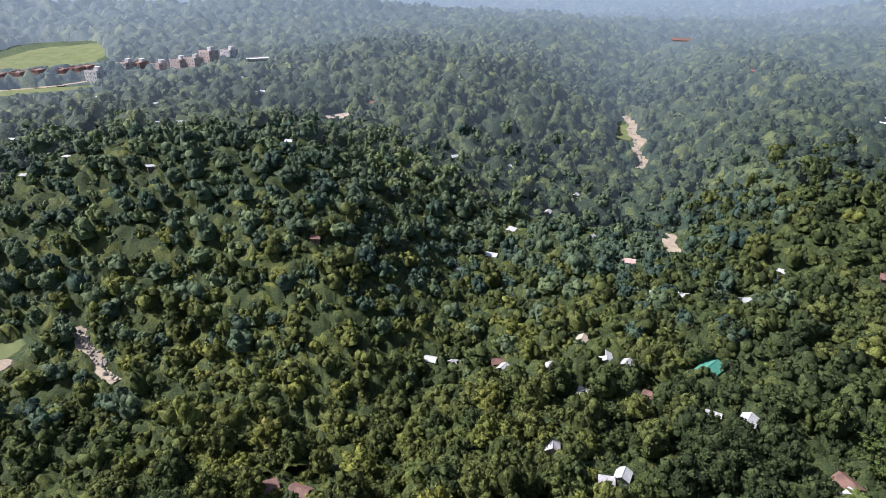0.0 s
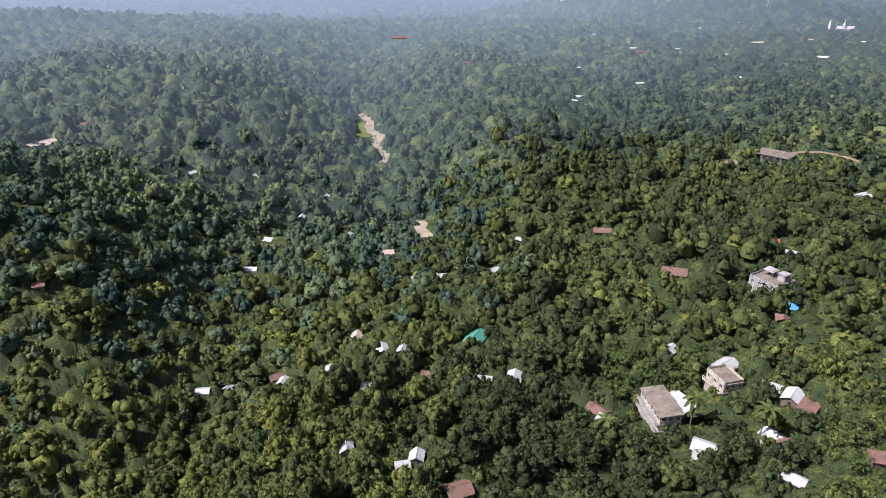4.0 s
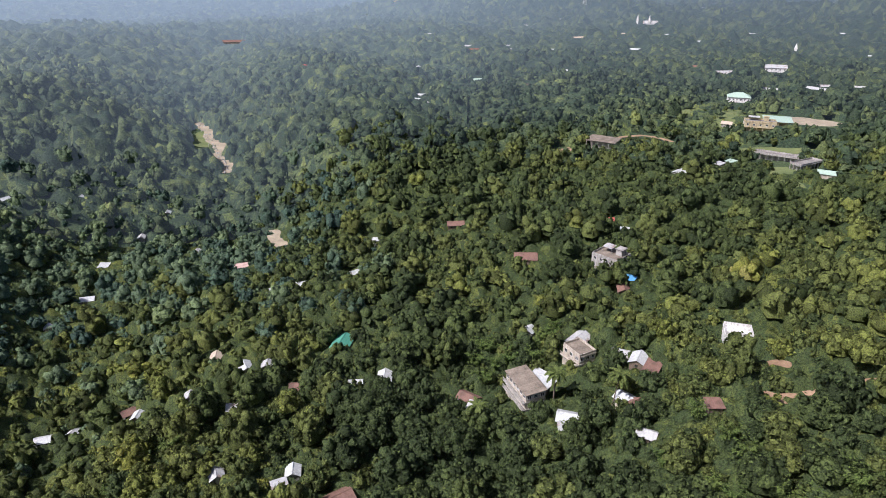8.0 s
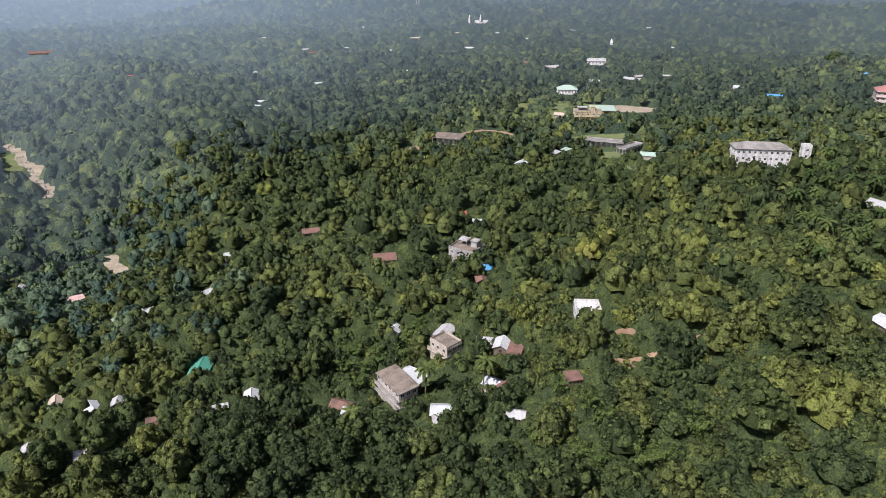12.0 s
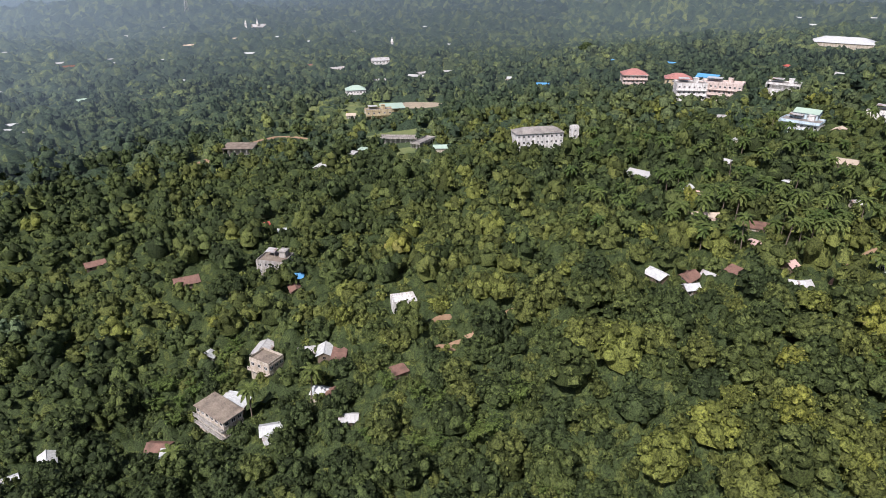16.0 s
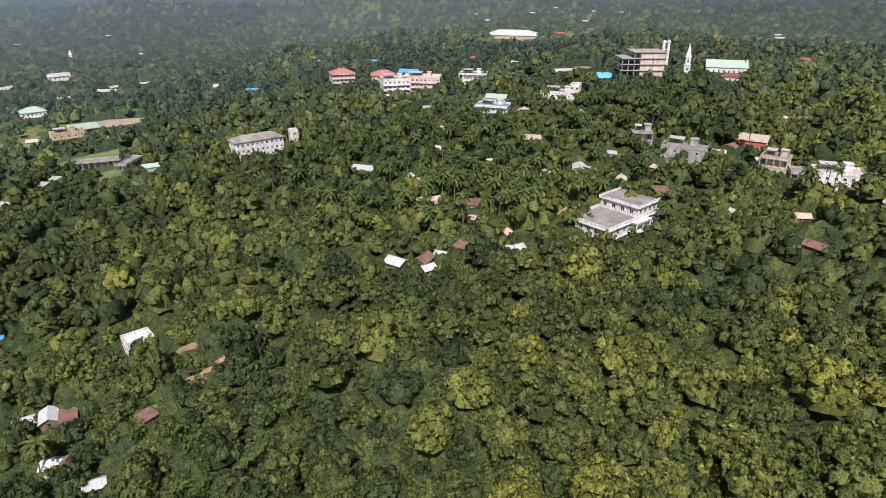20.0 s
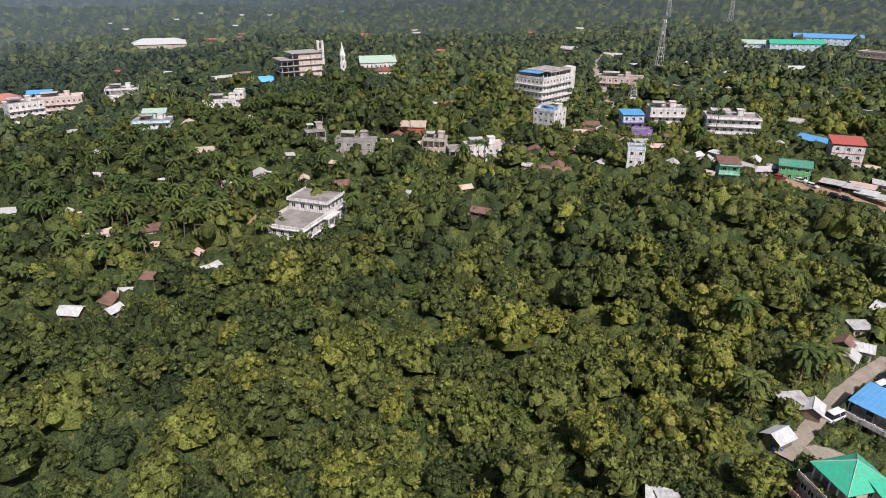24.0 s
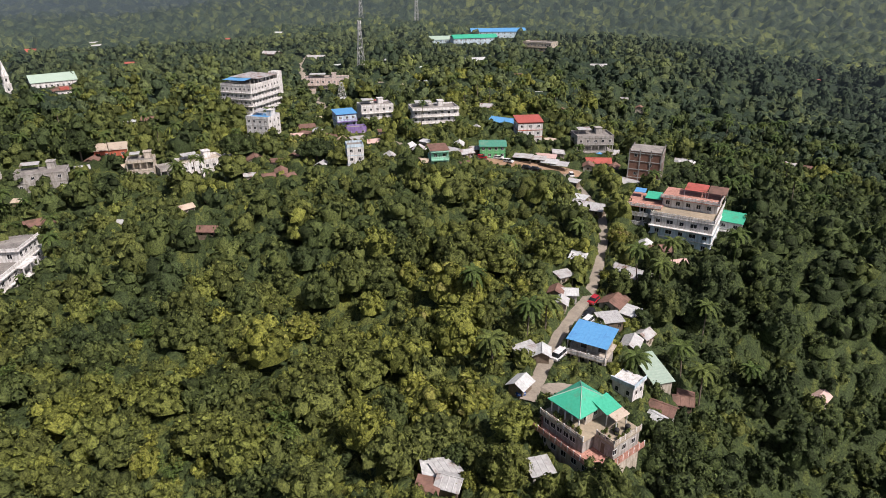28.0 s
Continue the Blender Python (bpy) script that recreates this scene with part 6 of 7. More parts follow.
block("unfinished_house", "bare concrete columns of an unfinished floor", 104.9, 267, 10, 8, 12, 1, GREY, bays=4, open_floors=(0,), show=0.2)
block("blue_top_house", "white four-storey house with a blue roof terrace", 112.8, 297, 11, 10, -32, 4, WHITE, roof_mat=TIN_BLUE, bays=4, show=0.15, sh=2.9)
block("pink_terrace", "long pale pink two-storey building with white gable", 118.4, 413, 27, 11, -4, 2, PINK, roof_mat=STAIN, bays=8, balcony=(0,), show=0.25)
block("awning_house", "three-storey house with a blue tin awning", 119.7, 300, 9, 9, 14, 3, PALEBLUE, roof_mat=TIN_BLUE, bays=3, roof="shed", rise=0.8, balcony=(0, 1), trim=PURPLE, show=0.2, sh=2.9)
block("white_house", "white three-storey house with dark openings", 122.4, 322, 16, 10, 14, 3, WHITE, bays=5, balcony=(0, 1), show=0.2, sh=3.0)
block("purple_shop", "low purple-painted shop on the road", 120.6, 292, 9, 5, 10, 1, PURPLE, bays=3, show=0.1)
block("white_house", "large white three-storey house with rooftop pyramids", 127.5, 308, 22, 12, 12, 3, WHITE, bays=7, balcony=(0, 1, 2), show=0.3)
block("red_roof_house", "tall white house with red tin roof", 135.9, 288, 11, 9, 14, 3, WHITE, roof_mat=TIN_RED, bays=3, roof="shed", rise=1.3, show=0.15, trim=REDWALL)
block("green_house", "narrow mint-green house with a red roof", 127.9, 238, 6.5, 7, 12, 2, MINT, roof_mat=TIN_RUST, bays=2, roof="shed", rise=0.8, balcony=(0, 1), show=0.0, down=6)
block("green_house", "bright green house with a dark green roof", 132.8, 255, 10, 8, 4, 2, LIME, roof_mat=TIN_TEAL, bays=4, roof="gable", rise=1.3, show=0.2, sh=2.6)
block("grey_frame_house", "grey three-storey house with open verandas", 141.5, 286, 16, 11, 18, 3, GREY, bays=5, open_floors=(1,), balcony=(0,), show=0.2)
block("balcony_house", "small house with a bright green roof and white railing", 153.9, 209, 7, 8, -8, 2, WHITE, roof_mat=TIN_GREEN, bays=2, roof="gable", rise=1.8, balcony=(0,), show=0.1, down=4)
block("narrow_house", "narrow white and blue three-storey house", 120.4, 234, 6, 6, 6, 3, WHITE, bays=2, trim=PALEBLUE, show=0.1, down=8)
block("school_wing", "long pale blue school wing", 128.6, 642, 34, 14, 16, 2, PALEBLUE, roof_mat=TIN_PALE, bays=8, roof="gable", rise=2.5, show=0.15)
block("school_wing", "pale blue school block with a green roof", 131.0, 632, 42, 14, 16, 3, PALEBLUE, roof_mat=TIN_GREEN, bays=9, roof="gable", rise=2.5, show=0.15)
block("school_wing", "long school wing with a pale blue roof", 133.0, 706, 56, 16, 8, 3, PALEBLUE, roof_mat=TIN_BLUE, bays=9, roof="gable", rise=2.8, show=0.15)
block("school_wing", "cream three-storey school building with flat roof", 136.6, 546, 24, 14, -22, 3, CREAM, bays=8, balcony=(0, 1), show=0.2)
block("row_house", "weathered three-storey concrete house on a slope", 26.8, 152, 12.0, 6.0, -60, 3, CREAM, roof_mat=ROOF_BROWN, bays=6, balcony=(0, 1), roof="shed", rise=0.4, sh=2.3, show=0.3, down=5, trim=GREY)
block("row_house", "two-storey cement house with flat roof", 32.0, 166, 7.5, 6.0, -48, 2, CREAM, roof_mat=ROOF_BROWN, bays=3, balcony=(0,), show=0.2, down=5, sh=2.6)
block("row_house", "broad cement house with a weathered flat roof", 34.0, 230, 11, 9, -30, 2, GREY, roof_mat=ROOF_BROWN, bays=4, show=0.4, sh=2.7)
block("white_house", "single-storey white house with a flat roof", 46.0, 174, 7.2, 5.5, 12, 1, WHITE, roof_mat=WHITE, bays=4, show=0.1)
block("hall_frame", "unfinished hall with a rusty flat roof on stilts", 32.2, 382, 17, 11, -18, 1, GREY, roof_mat=ROOF_BROWN, bays=5, open_floors=(0,), roof="shed", rise=0.6, sh=4.0, show=0.3)
block("villa", "white two-storey villa with a pale green hipped roof", 42.4, 526, 15, 10, 6, 2, WHITE, roof_mat=TIN_PALE, bays=6, balcony=(0,), roof="hip", rise=3.0, show=0.1)
block("pavilion", "ochre pavilion with flat terraces", 44.3, 442, 18, 8, 8, 2, OCHRE, bays=5, open_floors=(0,), show=0.15)
block("pavilion", "pavilion wing with a pale green roof", 45.5, 456, 16, 14, 8, 1, OCHRE, roof_mat=TIN_PALE, bays=4, open_floors=(0,), roof="shed", rise=0.8, sh=4.0, show=0.1)
block("low_school", "long low grey building round a lawn", 46.2, 376, 24, 6, -6, 1, GREY, bays=8, open_floors=(0,), show=0.1)
block("low_school", "low grey wing beside the lawn", 48.2, 361, 17, 6, 58, 1, GREY, bays=6, open_floors=(0,), show=0.1)
block("hill_church", "white hill church with twin spires", 34.9, 1004, 19, 11, 8, 1, WHITE, roof_mat=TIN_GREY, bays=6, sh=5.0, roof="gable", rise=3, show=0.4)
sp = thing("hill_church_spire", "slim white church spires", "church tower", 34.4, 1000, 0, 8, tall=22, show=0.2)
for x in (-9.0, 7.0):
    part("tower", Geo().box(x - 1.4, x + 1.4, -1.4, 1.4, -3, 9), WHITE, sp)
    part("spire", pyramid(Geo(), x, 0, 9, 1.5, 7.5), WHITE, sp)
sp = thing("white_spire", "small white shrine spire above the trees", "shrine", 45.7, 860, 0, 8, tall=16, show=0.2)
part("tower", Geo().box(-1.6, 1.6, -1.6, 1.6, -3, 6), WHITE, sp)
part("spire", pyramid(Geo(), 0, 0, 6, 1.9, 6), WHITE, sp)
block("white_house", "white two-storey house in the woods", 44.6, 652, 17, 10, 8, 2, WHITE, roof_mat=TIN_GREY, bays=5, roof="gable", rise=2, show=0.1)
block("pink_estate", "long pinkish hillside building far away", 0.6, 975, 36, 12, -10, 1, PINK, roof_mat=TIN_RUST, bays=10, roof="gable", rise=2, sh=3.5, show=0.2)
for hd, ds, ww, st, lab in ((-40.3, 632, 13, 4, "pale pink hostel block with flat roof"), (-39.2, 626, 14, 4, "white and pink hostel block"), (-38.0, 630, 14, 5, "pale pink hostel block with stair towers"), (-36.4, 640, 13, 4, "white hostel block beside the woods"),
                            (-41.8, 640, 11, 3, "pinkish hostel block on a hill"), (-43.2, 644, 11, 3, "brick-red hostel block on a hill"), (-44.2, 640, 11, 3, "pinkish hostel block at the end of the row"), (-46.4, 606, 14, 3, "white square house on the meadow")):
    hb = block("hostel", lab, hd, ds, ww, 10, -52, st, PINK if "pink" in lab else (SALMON if "red" in lab else WHITE), bays=3, side_bays=2, show=0.15)
    part("stair_tower", Geo().box(-2, 2, 1, 5, st * 3.1 + 0.07, st * 3.1 + 3), WHITE, hb)
for hd, ds in ((-52.6, 650), (-51.4, 646), (-50.2, 652), (-48.6, 640), (-47.6, 644), (-46.9, 648)):
    block("hostel", "low brick-red house on the far meadow", hd, ds, 11, 8, -48, 2, SALMON, bays=3, side_bays=1, show=0.2)
block("long_white_house", "long white flat-roofed building at the wood's edge", -34.2, 645, 28, 12, 6, 1, WHITE, roof_mat=WHITE, bays=8, show=0.2)


# ---- market stalls, vehicles ----
def stall(heading, distance, w, turn, roof):
    ob = thing("market_stall", f"open market stall under {ROOF_WORDS[roof.name]} sheets", "stall", heading, distance, turn, w, group="market stalls", tall=2.6, show=0.1)
    for x in (-w / 2, 0, w / 2):
        for y in (-2, 2):
            part("post", Geo().box(x - 0.07, x + 0.07, y - 0.07, y + 0.07, -1, 2.4), WOOD, ob)
    g = Geo()
    ribbed(g, (-w / 2 - 0.4, -2.5, 2.35), (w / 2 + 0.4, -2.5, 2.35), (w / 2 + 0.4, 2.5, 2.9), (-w / 2 - 0.4, 2.5, 2.9))
    part("roof", g, roof, ob)
    part("counter", Geo().box(-w / 2 + 0.3, w / 2 - 0.3, -1.9, -1.3, -0.5, 0.9), WOOD, ob)


for hd, ds, w, tn, rf in ((135.6, 253, 7, -12, TIN_GREY), (136.9, 254, 6, -10, TIN_GREY), (138.0, 252, 6, -14, TIN_WHITE), (138.9, 251, 6, -10, TIN_GREY), (137.6, 259, 8, -8, TIN_PINK)):
    stall(hd, ds, w, tn, rf)


def car(heading, distance, turn, paint, label, van=False):
    """A parked car: lower body, glazed cabin, wheels, lights."""
    ob = thing("car", label, "car", heading, distance, turn, 5, up=0.34, group="parked cars", tall=1.5, show=0.0)
    w, l, roof = 0.85, 2.1, 1.75 if van else 1.45
    body = [(-w, -l, 0.35), (w, -l, 0.35), (w, l, 0.35), (-w, l, 0.35), (-w, -l + 0.08, 0.85), (w, -l + 0.08, 0.85), (w, l - 0.08, 0.95), (-w, l - 0.08, 0.95)]
    q = [(0, 3, 2, 1), (4, 5, 6, 7), (0, 1, 5, 4), (1, 2, 6, 5), (2, 3, 7, 6), (3, 0, 4, 7)]
    part("body", Geo().add(body, q), paint, ob)
    f0, f1 = (-l + 0.5, -l + 0.9) if van else (-l + 1.05, -l + 1.7)
    cab = [(-w + 0.05, f0, 0.88), (w - 0.05, f0, 0.88), (w - 0.05, l - 0.15, 0.93), (-w + 0.05, l - 0.15, 0.93), (-w + 0.18, f1, roof), (w - 0.18, f1, roof), (w - 0.18, l - 0.45, roof), (-w + 0.18, l - 0.45, roof)]
    part("glass", Geo().add(cab, q), DARK, ob)
    part("roof", Geo().box(-w + 0.16, w - 0.16, f1 - 0.03, l - 0.42, roof - 0.05, roof + 0.04), paint, ob)
    for x in (-w, w):
        part("pillar", Geo().tube((x * 0.94, l * 0.2, 0.9), (x * 0.8, l * 0.2, roof), 0.05, n=4), paint, ob)
        for y in (-l * 0.62, l * 0.62):
            wh = part("tyre", Geo().tube((x - 0.1, y, 0.33), (x + 0.1, y, 0.33), 0.33, n=12), TYRE, ob)
            part("rim", Geo().tube((x - 0.12, y, 0.33), (x + 0.12, y, 0.33), 0.17, n=10), METAL, wh)
        part("headlight", Geo().box(x * 0.75 - 0.14, x * 0.75 + 0.14, -l - 0.02, -l + 0.1, 0.6, 0.75), METAL, ob)


for hd, ds, tn, pt, lab, van in (
        (140.1, 116, -28, CAR_WHITE, "white car parked beside the blue-roofed house", True), (142.6, 135.5, -25, CAR_WHITE, "white van parked on the lane", True),
        (142.7, 140, -22, CAR_BLACK, "black car parked on the lane", False), (143.0, 147, -22, CAR_RED, "red car parked on the lane", False),
        (136.2, 102, 20, CAR_BLUE, "blue car parked below the lane", False), (133.4, 251, 70, CAR_WHITE, "white car in the bazaar yard", False),
        (134.3, 248, 60, CAR_WHITE, "white car in the bazaar yard", False), (131.9, 249, 80, CAR_RED, "red car in the bazaar yard", False),
        (136.0, 243, 75, CAR_BLACK, "dark car at the edge of the bazaar yard", False), (136.8, 243, 75, CAR_BLACK, "dark car at the edge of the bazaar yard", False),
        (138.3, 262, 40, CAR_WHITE, "white van behind the stalls", True), (140.0, 244, 10, CAR_WHITE, "white car beside the tin sheds", False),
        (126.5, 256, 85, CAR_WHITE, "white car on the bazaar road", False)):
    car(hd, ds, tn, pt, lab, van)

boulders("river_stones", [(-53.4, 284), (-52.6, 272), (-51.8, 254), (-51.0, 238), (-50.0, 224)], 260, 2.6, "grey and pale river boulders in the gorge")
boulders("river_stones_2", [(-1.0, 432), (-1.5, 452), (-2.0, 480), (-2.4, 515), (-2.9, 555)], 261, 3.0, "pale stones on the valley riverbed")

long_shed = thing("long_shed", "long narrow shed with a pale green tin roof", "shed", 149.3, 127, -62, 11, tall=3, show=0.1)
part("wall", Geo().box(-5.5, 5.5, -1.9, 1.9, -4, 2.6), CREAM, long_shed)
shed_roof(long_shed, 11, 3.8, 2.7, 0.6, TIN_PALE)
for k in range(4):
    window(long_shed, -4 + k * 2.6, -1.9, 1.4, 0.9, 0.9, frame_mat=WOOD)

# ---- the forest ----
RNG = np.random.RandomState(7)


def scatter(r0, r1, space, h0=-62.0, h1=176.0):
    """Uneven tree spots between two distances."""
    spots = []
    r = r0
    while r < r1:
        s = space(r)
        n = int(math.radians(h1 - h0) * r / s)
        hh = np.radians(np.linspace(h0, h1, n) + RNG.uniform(-0.5, 0.5, n) * (h1 - h0) / n * 1.3)
        rr = r + RNG.uniform(-0.55, 0.55, n) * s
        spots.append(np.stack([rr * np.sin(hh), rr * np.cos(hh)], -1))
        r += s * 0.9
    return np.concatenate(spots)


def thin(p, s, tall=1.75, least=0.28):
    """Leaves out trees on open ground and keeps those before a house low. Returns spots and sizes."""
    keep = np.ones(len(p), bool)
    for x, y, r in OPEN:
        keep &= (p[:, 0] - x) ** 2 + (p[:, 1] - y) ** 2 > (r * 0.82 + s * 0.25) ** 2
    p, s = p[keep], s[keep]
    r, h, z = np.hypot(p[:, 0], p[:, 1]), np.arctan2(p[:, 0], p[:, 1]), land(p[:, 0], p[:, 1])
    most = np.full(len(p), 99.0)
    for sh, half, dist, zt in SIGHT:
        dh = np.abs((h - sh + math.pi) % (2 * math.pi) - math.pi)
        near = (dh < half + s * 0.5 / r) & (r < dist)
        line = EYE.z + (zt - EYE.z) * r / dist - z
        most = np.where(near, np.minimum(most, line), most)
    scale = np.clip(most / (s * tall), 0, 1)
    keep = scale > least
    return p[keep], (s * scale)[keep]


def spread(p, s, apart=0.57):
    """Lets the largest trees stand first and keeps the others clear of their crowns."""
    order = np.argsort(-s)
    p, s = p[order], s[order]
    cells, keep = {}, []
    for i, ((x, y), size) in enumerate(zip(p, s)):
        cx, cy = int(x // 10), int(y // 10)
        if all((x - p[j, 0]) ** 2 + (y - p[j, 1]) ** 2 > (apart * (size + s[j])) ** 2 for a in (-1, 0, 1) for b in (-1, 0, 1) for j in cells.get((cx + a, cy + b), ())):
            cells.setdefault((cx, cy), []).append(i)
            keep.append(i)
    return p[keep], s[keep]


def shade_tint(p):
    """Shade and light painted into the leaf tint by heading and distance: darker past the lane and round the lower
    houses, lighter and yellow-green on the near knoll.
    """
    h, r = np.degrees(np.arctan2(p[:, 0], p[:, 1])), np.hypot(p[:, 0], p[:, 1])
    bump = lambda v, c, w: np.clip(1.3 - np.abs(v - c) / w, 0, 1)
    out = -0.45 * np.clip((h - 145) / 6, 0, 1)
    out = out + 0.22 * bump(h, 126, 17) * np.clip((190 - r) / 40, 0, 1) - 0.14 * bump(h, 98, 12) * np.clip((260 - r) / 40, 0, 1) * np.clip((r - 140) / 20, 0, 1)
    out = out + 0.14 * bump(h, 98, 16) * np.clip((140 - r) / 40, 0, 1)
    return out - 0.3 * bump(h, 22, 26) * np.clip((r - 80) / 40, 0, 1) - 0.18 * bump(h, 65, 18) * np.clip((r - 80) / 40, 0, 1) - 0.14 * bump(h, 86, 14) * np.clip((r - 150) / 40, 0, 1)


def woods(name, spots, sizes, shapes, label, seed, mat=None, vary=0.2, even=0.0, full=()):
    """Joins many crowns into one mesh."""
    rng = np.random.RandomState(seed)
    z = land(spots[:, 0], spots[:, 1])
    pick = rng.randint(0, len(shapes), len(spots))
    if full:
        pick = np.where(sizes > 4.0, len(shapes) + rng.randint(0, len(full), len(spots)), pick)
        shapes = list(shapes) + list(full)
    patch = 0.5 + 0.5 * waves(spots[:, 0], spots[:, 1], 160.0, 21)
    vs, fs, ts, n0 = [], [], [], 0
    for k, (sv, sf) in enumerate(shapes):
        idx = np.where(pick == k)[0]
        if not len(idx):
            continue
        a = rng.uniform(0, 6.283, len(idx))
        s = sizes[idx]
        tall = s * rng.uniform(0.85, 1.35 - 0.35 * even, len(idx))
        x = (sv[None, :, 0] * np.cos(a)[:, None] - sv[None, :, 1] * np.sin(a)[:, None]) * s[:, None] + spots[idx, 0][:, None]
        y = (sv[None, :, 0] * np.sin(a)[:, None] + sv[None, :, 1] * np.cos(a)[:, None]) * s[:, None] + spots[idx, 1][:, None]
        zz = sv[None, :, 2] * tall[:, None] + (z[idx] + s * rng.uniform(0.25, 0.8 - 0.4 * even, len(idx)))[:, None]
        vs.append(np.stack([x, y, zz], -1).reshape(-1, 3))
        fs.append((sf[None] + (np.arange(len(idx)) * len(sv))[:, None, None] + n0).reshape(-1, 4))
        n0 += len(idx) * len(sv)
        # each tree's tint takes the light and dark painted by heading
        t = np.clip(0.44 + shade_tint(spots[idx]) + 0.4 * (patch[idx] - 0.5) + rng.normal(0, vary, len(idx)), 0.01, 0.86)
        ts.append(np.repeat(t, len(sf)))
    me = mesh_from(name, np.concatenate(vs), np.concatenate(fs), mat or LEAF, np.concatenate(ts))
    return tagged(new(name, me), label, "forest", kind="stuff")


def shapes_of(count, seed, **kw):
    rng = np.random.RandomState(seed)
    return [crown(rng, **kw) for _ in range(count)]


def grow(name, r0, r1, space, lo, hi, shapes, label, seed, mat=None, h0=-62.0, h1=176.0, share=None):
    a = scatter(r0, r1, space, h0, h1)
    if share:
        a = a[RNG.rand(len(a)) < share(np.hypot(a[:, 0], a[:, 1]), np.degrees(np.arctan2(a[:, 0], a[:, 1])))]
    s = lo + (hi - lo) * RNG.rand(len(a)) ** 3.0
    if hi > 3:
        a, s = spread(a, s, 0.72 if r1 > 600 else 0.6)
    a, s = thin(a, s)
    return woods(name, a, s, shapes, label, seed, mat, 0.18, 0.0)


def tree(kind, label, p, size, crown_mesh, trunk_mesh, rng):
    """One tree: a tapered trunk with limbs and a leafy crown."""
    ob = new(kind)
    ob.matrix_world = Matrix.Translation(p) @ pose(0, 0, 0, 0, 0, rng.uniform(0, 360)) @ Matrix.Diagonal((size, size, size * rng.uniform(0.9, 1.3), 1))
    a, b = new("trunk", trunk_mesh), new("crown", crown_mesh)
    a.parent = b.parent = ob
    b.location = (0, 0, 0.55)
    return tagged(ob, label, "tree", "trees on the near slopes")


def trunk_shape(rng):
    g = Geo()
    g.tube((0, 0, -0.25), (0.03, 0.02, 0.75), 0.06, 0.035, 7)
    for k in range(5):
        a = k * 1.256 + rng.uniform(0, 0.6)
        g.tube((0.02, 0.01, 0.45 + 0.05 * k), (0.42 * math.cos(a), 0.42 * math.sin(a), 0.85 + rng.uniform(-0.1, 0.2)), 0.028, 0.01, 5)
    return g.mesh("trunk", BARK)


def frond_mesh(rng, leaves, length, width, rise):
    """A palm's head: drooping fronds of paired leaflet strips."""
    v, f = [], []
    for k in range(leaves):
        a = k * 2.399 + rng.uniform(-0.2, 0.2)
        up = rise * (1 - k / leaves) * 1.5 - 0.2
        prev = None
        for i in range(5):
            t = i / 4
            r = length * t * (1 - 0.12 * t)
            z = up * length * t - 0.75 * length * t * t
            w = width * (0.35 + 1.1 * math.sin(min(1.0, t + 0.12) * 2.9))
            c, s = math.cos(a), math.sin(a)
            row = [(r * c + w * s, r * s - w * c, z - w * 0.5), (r * c, r * s, z), (r * c - w * s, r * s + w * c, z - w * 0.5)]
            n = len(v)
            v += row
            if prev is not None:
                f += [(prev, n, n + 1, prev + 1), (prev + 1, n + 1, n + 2, prev + 2)]
            prev = n
    return np.array(v), np.array(f)


def palm_shape(rng, tall):
    """A whole palm for the joined grove: slender trunk and head."""
    v, f = frond_mesh(rng, 18, 3.4, 0.42, 0.75)
    n = 5
    ring = np.array([(math.cos(k * 6.283 / n), math.sin(k * 6.283 / n)) for k in range(n)])
    low, high = np.c_[ring * 0.2, np.full(n, -3.0)], np.c_[ring * 0.13, np.full(n, tall)]
    side = np.array([(k, (k + 1) % n, n + (k + 1) % n, n + k) for k in range(n)])
    return np.concatenate([low, high, v + (0, 0, tall)]), np.concatenate([side, f + 2 * n])


def palm_grove():
    rng = random.Random(15)
    shapes = [palm_shape(rng, rng.uniform(8, 12)) for _ in range(6)]
    a = np.concatenate([scatter(198, 345, lambda r: 9.5, 63.0, 95.0), scatter(236, 430, lambda r: 17.0, 95.0, 160.0), scatter(110, 180, lambda r: 15.0, 145.0, 160.0)])
    a = a[RNG.rand(len(a)) < 0.6]
    a, s = thin(a, np.full(len(a), 5.0))
    woods("palm_grove", a, s / 5.0 * RNG.uniform(0.8, 1.15, len(a)), shapes, "grove of slender coconut palms among the village trees", 52, PALM, 0.25, 1.0)


def palm(p, h, head, trunk, rng):
    ob = new("palm_tree")
    ob.matrix_world = Matrix.Translation(p) @ pose(0, 0, 0, rng.uniform(-5, 5), rng.uniform(-5, 5), rng.uniform(0, 360))
    a, b = new("trunk", trunk), new("fronds", head)
    a.parent = b.parent = ob
    a.scale = (1, 1, h)
    b.location = (0, 0, h)
    return tagged(ob, "slender coconut palm with drooping fronds", "palm tree", "palms round the village")


